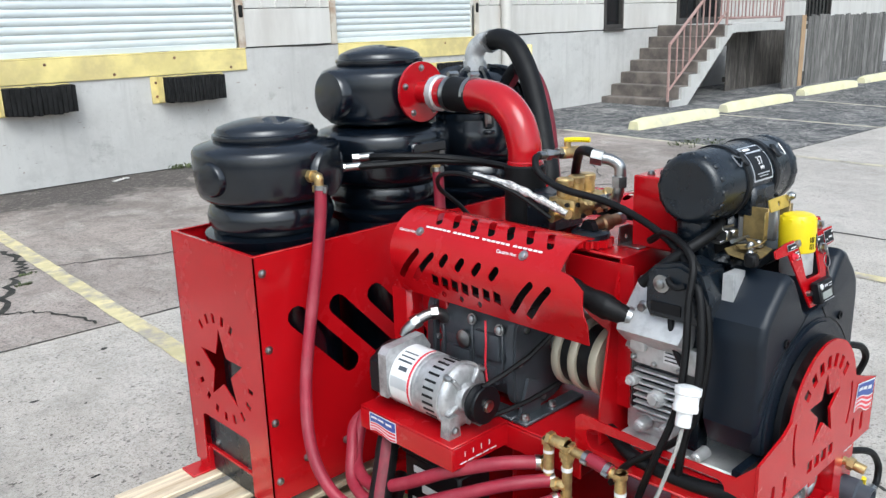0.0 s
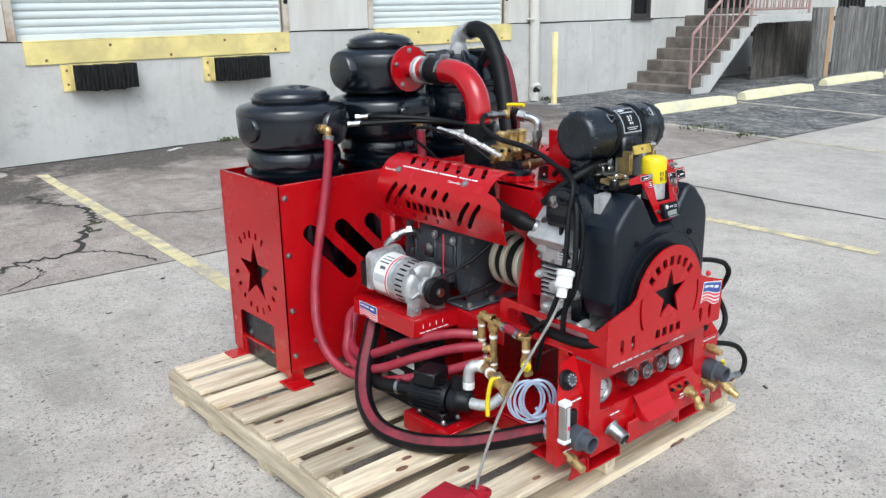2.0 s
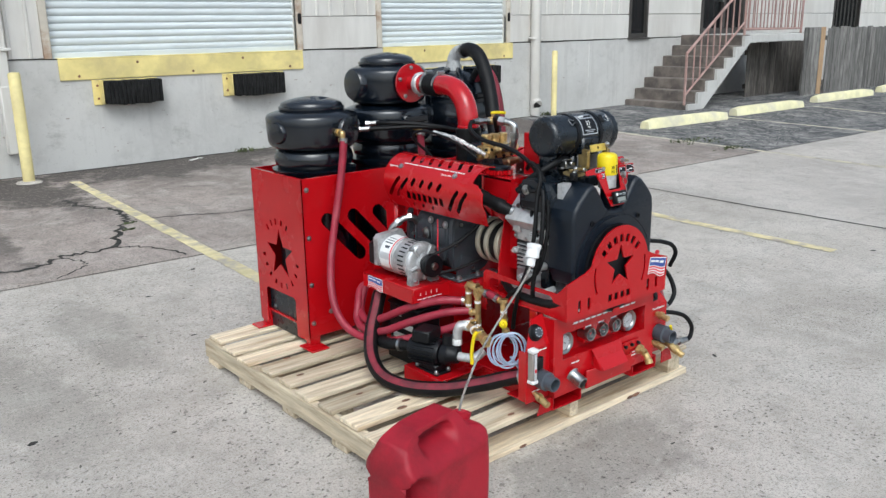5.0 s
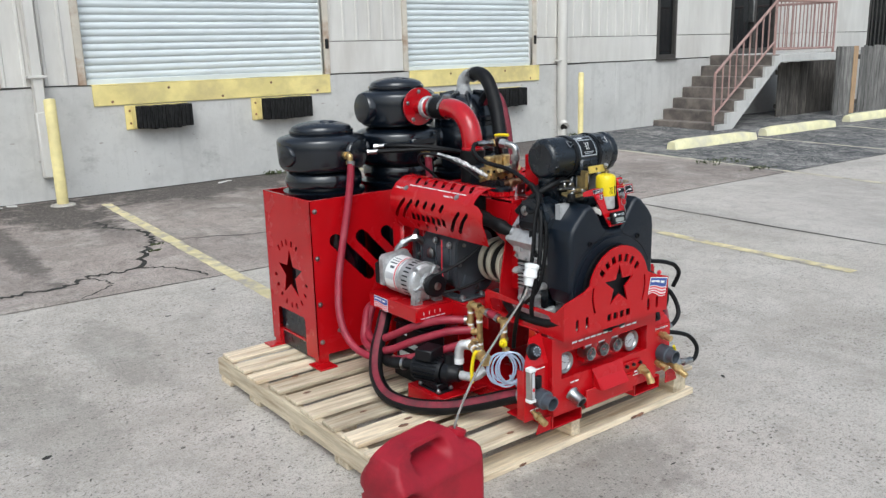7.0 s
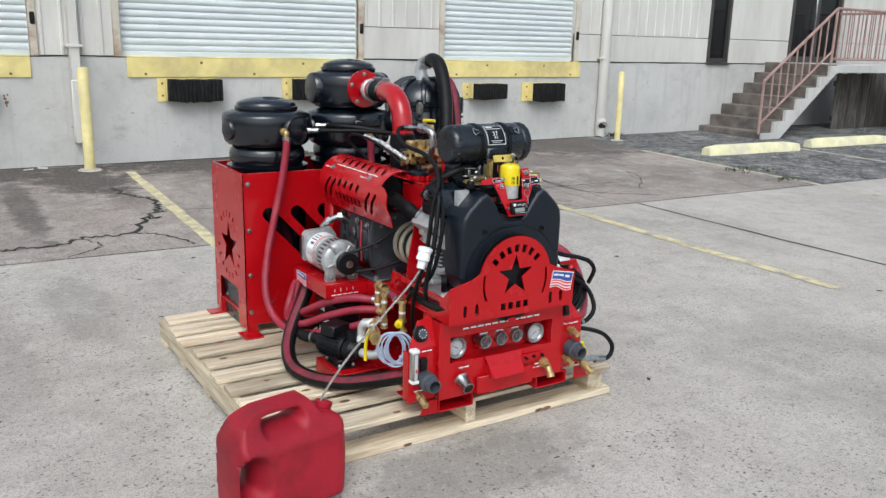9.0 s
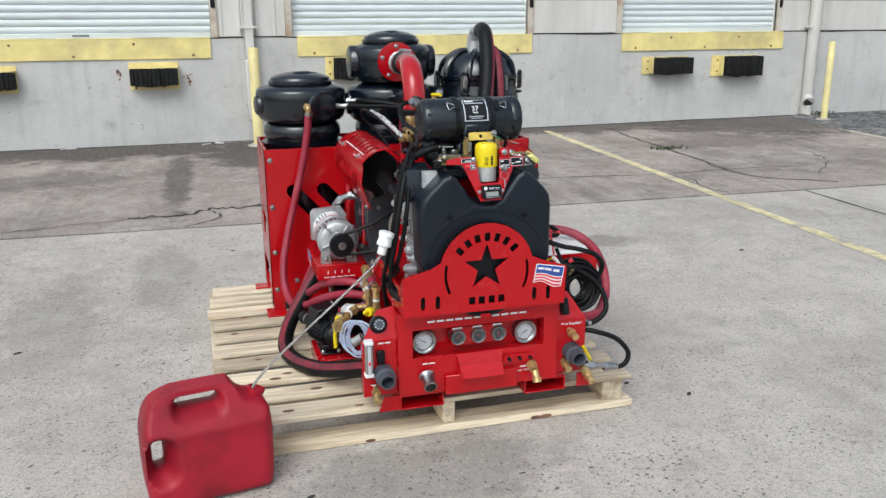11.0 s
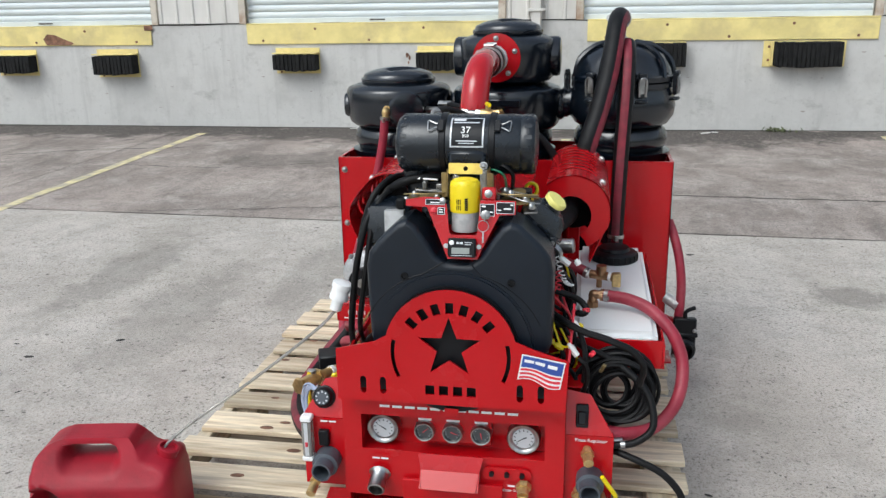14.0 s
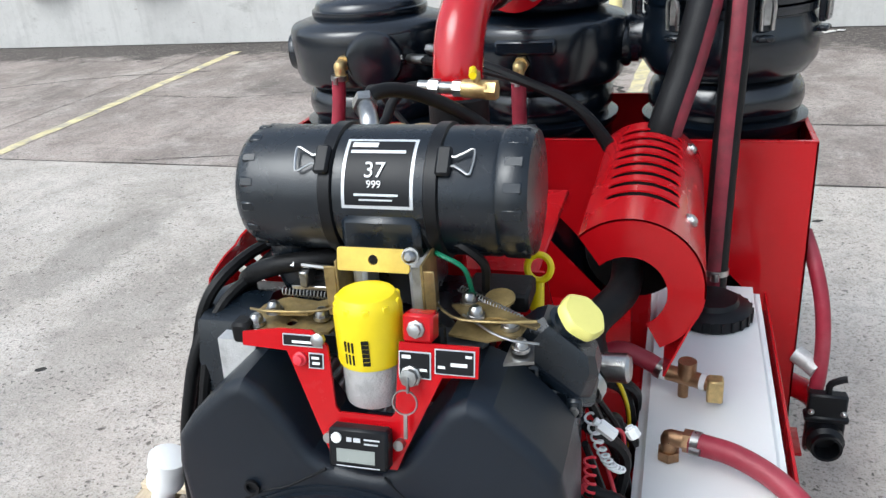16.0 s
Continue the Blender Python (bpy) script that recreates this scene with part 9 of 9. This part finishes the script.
box(bm, 2.108, 2.135, 1.225, 1.252, 0.625, 0.668, 0.003)
part("end_block", bm, BRASS, e)
for p, q in (((2.034, 1.2755, 0.652), (2.042, 1.2725, 0.652)), ((2.099, 1.251, 0.652), (2.108, 1.2475, 0.652))):
    bm = B()
    cyl(bm, p, q, 0.0155, seg=12)
    part("thread_tape", bm, WHITE, e, "white thread tape")
hose([(2.035, 1.276, 0.652), (2.0, 1.29, 0.665), (1.955, 1.28, 0.685), (1.91, 1.22, 0.69)], 0.0165, RUBBER_RED, "short red rubber hose between engine and bronze tee", clamps=(0.05,))
hose([(2.082, 1.075, 0.652), (2.15, 1.05, 0.652), (2.215, 1.01, 0.635), (2.272, 0.965, 0.585), (2.300, 0.93, 0.51), (2.285, 0.87, 0.43), (2.23, 0.805, 0.385), (2.16, 0.75, 0.385), (2.08, 0.73, 0.395)], 0.0175, RUBBER_RED, "faded red rubber hose looping outside the white tank", clamps=(0.03,))
hose([(1.975, 0.95, 0.60), (2.02, 0.86, 0.583), (2.11, 0.80, 0.565), (2.19, 0.755, 0.51), (2.212, 0.72, 0.43), (2.17, 0.705, 0.385), (2.10, 0.705, 0.37)], 0.0098, RUBBER, "black hydraulic hose looping to the console", seg=10, clamps=(0.93,))
hose([(2.095, 0.735, 0.345), (2.15, 0.70, 0.345), (2.235, 0.68, 0.315), (2.285, 0.672, 0.262), (2.283, 0.668, 0.222), (2.255, 0.665, 0.204), (2.215, 0.666, 0.207)], 0.0095, RUBBER, "black pressure hose looping to the brass ball valve", seg=10)
e = thing("hose_end", "crimped bright steel hose end", "hose end", (2.22, 0.666, 0.207), "hose ends")
bm = B()
cyl(bm, (2.195, 0.665, 0.2105), (2.24, 0.6655, 0.2055), 0.0145, seg=10)
hexa(bm, (2.185, 0.665, 0.212), (2.2, 0.665, 0.21), 0.017)
part("sleeve", bm, STEEL, e)
e = thing("hose_end", "crimped bright steel hose end", "hose end", (2.12, 0.72, 0.372), "hose ends")
bm = B()
cyl(bm, (2.095, 0.714, 0.37), (2.135, 0.722, 0.373), 0.015, seg=10)
part("sleeve", bm, STEEL, e)
cc = thing("cable_coil", "coil of loose black cable hanging in front of the tray", "cable coil", (2.115, 0.80, 0.40))
for k in range(24):
    bm = B()
    c = Vector((2.115 + rc2.uniform(-0.018, 0.018), 0.815 - 0.0025 * k + 0.02 + rc2.uniform(-0.004, 0.004), 0.485 + rc2.uniform(-0.018, 0.018)))
    rr = 0.078 + rc2.uniform(-0.035, 0.022)
    t1, t2 = rc2.uniform(-0.3, 0.3), rc2.uniform(0.2, 0.6)
    tube(bm, [c + Vector((rr * math.cos(a), rr * (math.sin(a) * t2 * 0.5 + math.cos(a) * t1 * 0.4), rr * math.sin(a) * 0.95)) for a in np.linspace(0, 6.28, 19)[:-1]], 0.0058, 6, 2, closed=True)
    part("loop", bm, RUBBER, cc)
for k in range(3):
    bm = B()
    a = rc2.uniform(0, 6.28)
    p = Vector((2.115 + 0.08 * math.cos(a), 0.76, 0.485 + 0.08 * math.sin(a)))
    cyl(bm, p, p + Vector((rc2.uniform(-0.03, 0.03), -0.01, rc2.uniform(-0.03, 0.03))), 0.0055, seg=7)
    part("tag", bm, WHITE if k % 2 else GOLD, cc, "small wire tag")
rwire = random.Random(8)
for k in range(12):
    a = Vector((1.93 + rwire.uniform(-0.01, 0.02), 0.82 + rwire.uniform(0, 0.2), 0.62 + rwire.uniform(-0.08, 0.14)))
    b = Vector((1.955 + rwire.uniform(0, 0.03), 0.80 + rwire.uniform(-0.04, 0.12), 0.50 + rwire.uniform(-0.04, 0.04)))
    m1 = (a * 2 + b) / 3 + Vector((rwire.uniform(0.02, 0.06), rwire.uniform(-0.05, 0.03), rwire.uniform(-0.02, 0.03)))
    m2 = (a + b * 2) / 3 + Vector((rwire.uniform(0.01, 0.05), rwire.uniform(-0.06, 0.03), rwire.uniform(-0.03, 0.02)))
    hose([tuple(a), tuple(m1), tuple(m2), tuple(b)], 0.0032 if k % 6 in (3, 5) else rwire.choice((0.003, 0.0045, 0.0065)), (RUBBER, RUBBER, RUBBER, LABEL_RED, RUBBER, YELLOW)[k % 6], "loose wiring loom beside the engine", "wiring", 7, 6, group="wiring", name="wire")
for k in range(10):
    y0 = 0.98 + 0.03 * k
    hose([(1.945, y0 - 0.12, 0.72 + rwire.uniform(-0.05, 0.12)), (1.972 + rwire.uniform(0, 0.02), y0 - 0.06, 0.66 + rwire.uniform(-0.05, 0.05)), (1.972 + rwire.uniform(0, 0.02), y0 - 0.03 + rwire.uniform(-0.05, 0.05), 0.58 + rwire.uniform(-0.03, 0.03)), (1.972 + rwire.uniform(-0.02, 0.02), y0 - 0.06, 0.50), (1.97 + rwire.uniform(-0.02, 0.02), y0 - 0.05, 0.42)], 0.0035 if k in (3, 7) else rwire.choice((0.005, 0.007, 0.009)), RUBBER if k not in (3, 7) else (LABEL_RED if k == 3 else YELLOW), "loose wiring loom beside the engine", "wiring", 7, 6, group="wiring", name="wire")
wh = thing("wiring_harness", "black corrugated wiring harness with red boots and white and yellow plugs", "wiring", (1.97, 0.80, 0.60))
bm = B()
tube(bm, [(1.945, 0.82, 0.752), (1.968, 0.82, 0.745), (1.995, 0.82, 0.736), (2.018, 0.80, 0.730), (2.032, 0.782, 0.716), (2.024, 0.778, 0.706), (2.008, 0.79, 0.702)], [0.0080 + 0.0012 * (k % 2) for k in range(37)], 10, 6)
part("corrugated_loom", bm, RUBBER, wh)
for p, q, r in (((1.943, 0.822, 0.753), (1.952, 0.821, 0.750), 0.0105), ((2.030, 0.784, 0.719), (2.032, 0.779, 0.708), 0.0105), ((2.006, 0.79, 0.703), (1.998, 0.795, 0.700), 0.0095), ((2.046, 0.702, 0.632), (2.054, 0.70, 0.624), 0.009)):
    bm = B()
    cyl(bm, p, q, r, seg=10, bev=0.002)
    part("boot", bm, LABEL_RED, wh, "red rubber boot")
for p, q, mt in (((2.001, 0.762, 0.687), (2.016, 0.758, 0.663), WHITE), ((1.994, 0.722, 0.637), (2.012, 0.72, 0.612), WHITE), ((1.963, 0.85, 0.830), (1.984, 0.848, 0.815), WHITE), ((2.002, 0.852, 0.826), (2.009, 0.85, 0.815), WHITE), ((1.930, 0.742, 0.650), (1.950, 0.74, 0.637), YELLOW), ((1.956, 0.738, 0.633), (1.976, 0.738, 0.621), YELLOW), ((2.012, 0.782, 0.672), (2.022, 0.78, 0.664), YELLOW)):
    d = Vector(q) - Vector(p)
    bm = B()
    cyl(bm, p, q, 0.0085, seg=6, bev=0.001)
    cyl(bm, Vector(p) - d * 0.25, Vector(p), 0.0055, seg=8)
    part("plug", bm, mt, wh)
for pts, r, mt in (([(2.001, 0.782, 0.729), (1.999, 0.765, 0.705), (1.996, 0.735, 0.66), (1.992, 0.70, 0.600)], 0.0034, LABEL_RED), ([(1.942, 0.785, 0.697), (1.965, 0.775, 0.672), (2.0, 0.762, 0.688)], 0.008, RUBBER), ([(2.016, 0.758, 0.663), (2.028, 0.748, 0.63), (2.034, 0.735, 0.59), (2.03, 0.74, 0.53)], 0.0072, RUBBER),
                   ([(1.940, 0.79, 0.66), (1.958, 0.755, 0.645), (1.975, 0.735, 0.61), (1.985, 0.735, 0.56)], 0.0065, RUBBER), ([(1.945, 0.76, 0.69), (1.957, 0.745, 0.66), (1.972, 0.735, 0.63), (1.994, 0.722, 0.637)], 0.003, YELLOW), ([(2.016, 0.715, 0.608), (2.035, 0.71, 0.59), (2.04, 0.72, 0.55), (2.03, 0.74, 0.50)], 0.0068, RUBBER),
                   ([(1.945, 0.785, 0.70), (1.99, 0.74, 0.689), (2.032, 0.722, 0.676), (2.075, 0.712, 0.668), (2.109, 0.705, 0.658), (2.150, 0.70, 0.640), (2.178, 0.70, 0.60), (2.17, 0.72, 0.54)], 0.0092, RUBBER), ([(1.957 + 0.007 * math.cos(k * 1.3), 0.805 + 0.004 * math.sin(k * 1.3), 0.812 - 0.0028 * k) for k in range(20)], 0.0018, LABEL_RED)):
    bm = B()
    tube(bm, pts, r, 8, 6)
    part("wire", bm, mt, wh)
bm = B()
lathe(bm, [(0.015, 0), (0.021, 0.003), (0.021, 0.045), (0.017, 0.049), (0.006, 0.05)], (1.945, 1.00, 0.820), (1, -0.1, 0.1), seg=18)
part("solenoid", bm, STEEL, wh, "bright steel solenoid")
sp = thing("coiled_cord", "white coiled plastic cord beside the oil filler", "cord", (1.985, 0.86, 0.78))
bm = B()
pts = []
for k in range(90):
    a = k * 0.75
    c = Vector((1.948 + 0.045 * k / 90, 0.87 - 0.01 * k / 90, 0.83 - 0.075 * k / 90 - 0.025 * math.sin(k / 90 * 3.1)))
    pts.append(c + Vector((0.0065 * math.cos(a), 0.0065 * math.sin(a), 0)))
tube(bm, pts, 0.0019, 5, 1)
part("cord", bm, WHITE, sp)

# ---- gate valve on the far side of the enclosure ----
gv = thing("gate_valve", "black plastic knife gate valve on a red outlet pipe", "valve", (2.39, 1.76, 0.25))
bm = B()
box(bm, 2.358, 2.442, 1.735, 1.765, 0.175, 0.335, 0.005)
box(bm, 2.352, 2.448, 1.731, 1.769, 0.262, 0.278, 0.004)
part("body", bm, LABEL_BLACK, gv)
bm = B()
lathe(bm, [(0.028, 0), (0.042, 0.0), (0.042, -0.02), (0.034, -0.03), (0.034, -0.045), (0.028, -0.045), (0.027, -0.005)], (2.40, 1.735, 0.220), (0, 1, 0), seg=22)
part("spout", bm, LABEL_BLACK, gv)
bm = B()
tube(bm, [(2.40, 1.75, 0.335), (2.402, 1.748, 0.36), (2.425, 1.745, 0.375), (2.435, 1.744, 0.378)], 0.008, 8, 3)
part("gate_handle", bm, LABEL_BLACK, gv)
bolts(gv, [(2.365, 1.735, 0.186), (2.435, 1.735, 0.186), (2.365, 1.735, 0.29), (2.435, 1.735, 0.29)], (0, -1, 0), 0.006)
bm = B()
tube(bm, [(2.40, 1.765, 0.25), (2.40, 1.80, 0.25), (2.385, 1.86, 0.255), (2.335, 1.90, 0.26)], 0.030, 16, 5)
part("pipe", bm, RED_PIPE, gv)
bm = B()
tube(bm, [(2.38, 1.80, 0.36), (2.36, 1.82, 0.37), (2.335, 1.84, 0.38)], 0.022, 12, 4)
part("grey_stub", bm, CAST, gv)
hose([(2.337, 1.93, 0.66), (2.356, 1.88, 0.61), (2.376, 1.84, 0.53), (2.386, 1.82, 0.44), (2.384, 1.80, 0.36), (2.378, 1.79, 0.30)], 0.017, RUBBER_RED, "faded red rubber hose outside the enclosure", clamps=(0.95,))

# ---- fuel can ----
can = thing("fuel_can", "sun-faded red plastic fuel can with moulded handles on the concrete", "fuel can", (0.741, 0.584, 0))
CW = 0.186
oc = [(-CW, 0.035), (-CW + 0.010, 0.010), (-CW + 0.035, 0.0), (CW - 0.035, 0.0), (CW - 0.010, 0.010), (CW, 0.035), (CW + 0.004, 0.15), (CW - 0.002, 0.255), (CW - 0.025, 0.282), (CW - 0.075, 0.300), (0.078, 0.345), (0.055, 0.352), (-0.07, 0.352), (-0.100, 0.349), (-0.140, 0.331), (-0.169, 0.298), (-CW + 0.002, 0.255), (-CW - 0.004, 0.215), (-CW - 0.004, 0.10)]
oc = [(p.x, p.y) for p in spline([(a, b, 0) for a, b in oc], 3, True)]
hc = [rect(-0.088, 0.038, 0.292, 0.330, 0.016), rect(-CW + 0.022, -CW + 0.056, 0.115, 0.205, 0.015)]
DPT = 0.102


def canmap(u, v, s):
    d = float(edge_gap([oc], np.array([[u, v]]))[0])
    dh = float(edge_gap(hc, np.array([[u, v]]))[0])
    k = min(d / 0.042, 1.0)
    a = 0.55 + 0.45 * math.sqrt(max(0, 1 - (1 - k) ** 2))
    b = 0.20 + 0.80 * min(dh / 0.040, 1.0) ** 0.8
    t = max(0.0, (v - 0.24) / 0.11)
    b2 = 1.0 - 0.62 * min(1, t) ** 0.8
    y = DPT * min(a, b, b2) * (-1 if s == 0 else 1)
    return Vector((u, y, v))


bm = B()
sheet(bm, oc, hc, canmap, 0.009)
TURN_CAN = pose(0.741, 0.584, 0.0015, 0, 0, 10) @ Matrix.Scale(1.055, 4)
bmesh.ops.transform(bm, matrix=TURN_CAN, verts=bm.verts)
part("body", bm, CAN_RED, can, smooth=60)
bm = B()
lathe(bm, [(0.026, -0.03), (0.028, 0.0), (0.030, 0.006), (0.030, 0.016), (0.024, 0.018), (0.022, 0.008)], TURN_CAN @ Vector((0.155, 0.0, 0.288)), TURN_CAN.to_3x3() @ Vector((0.35, 0, 1)), seg=18)
part("neck", bm, CAN_RED, can, "dark dirty open filler neck")
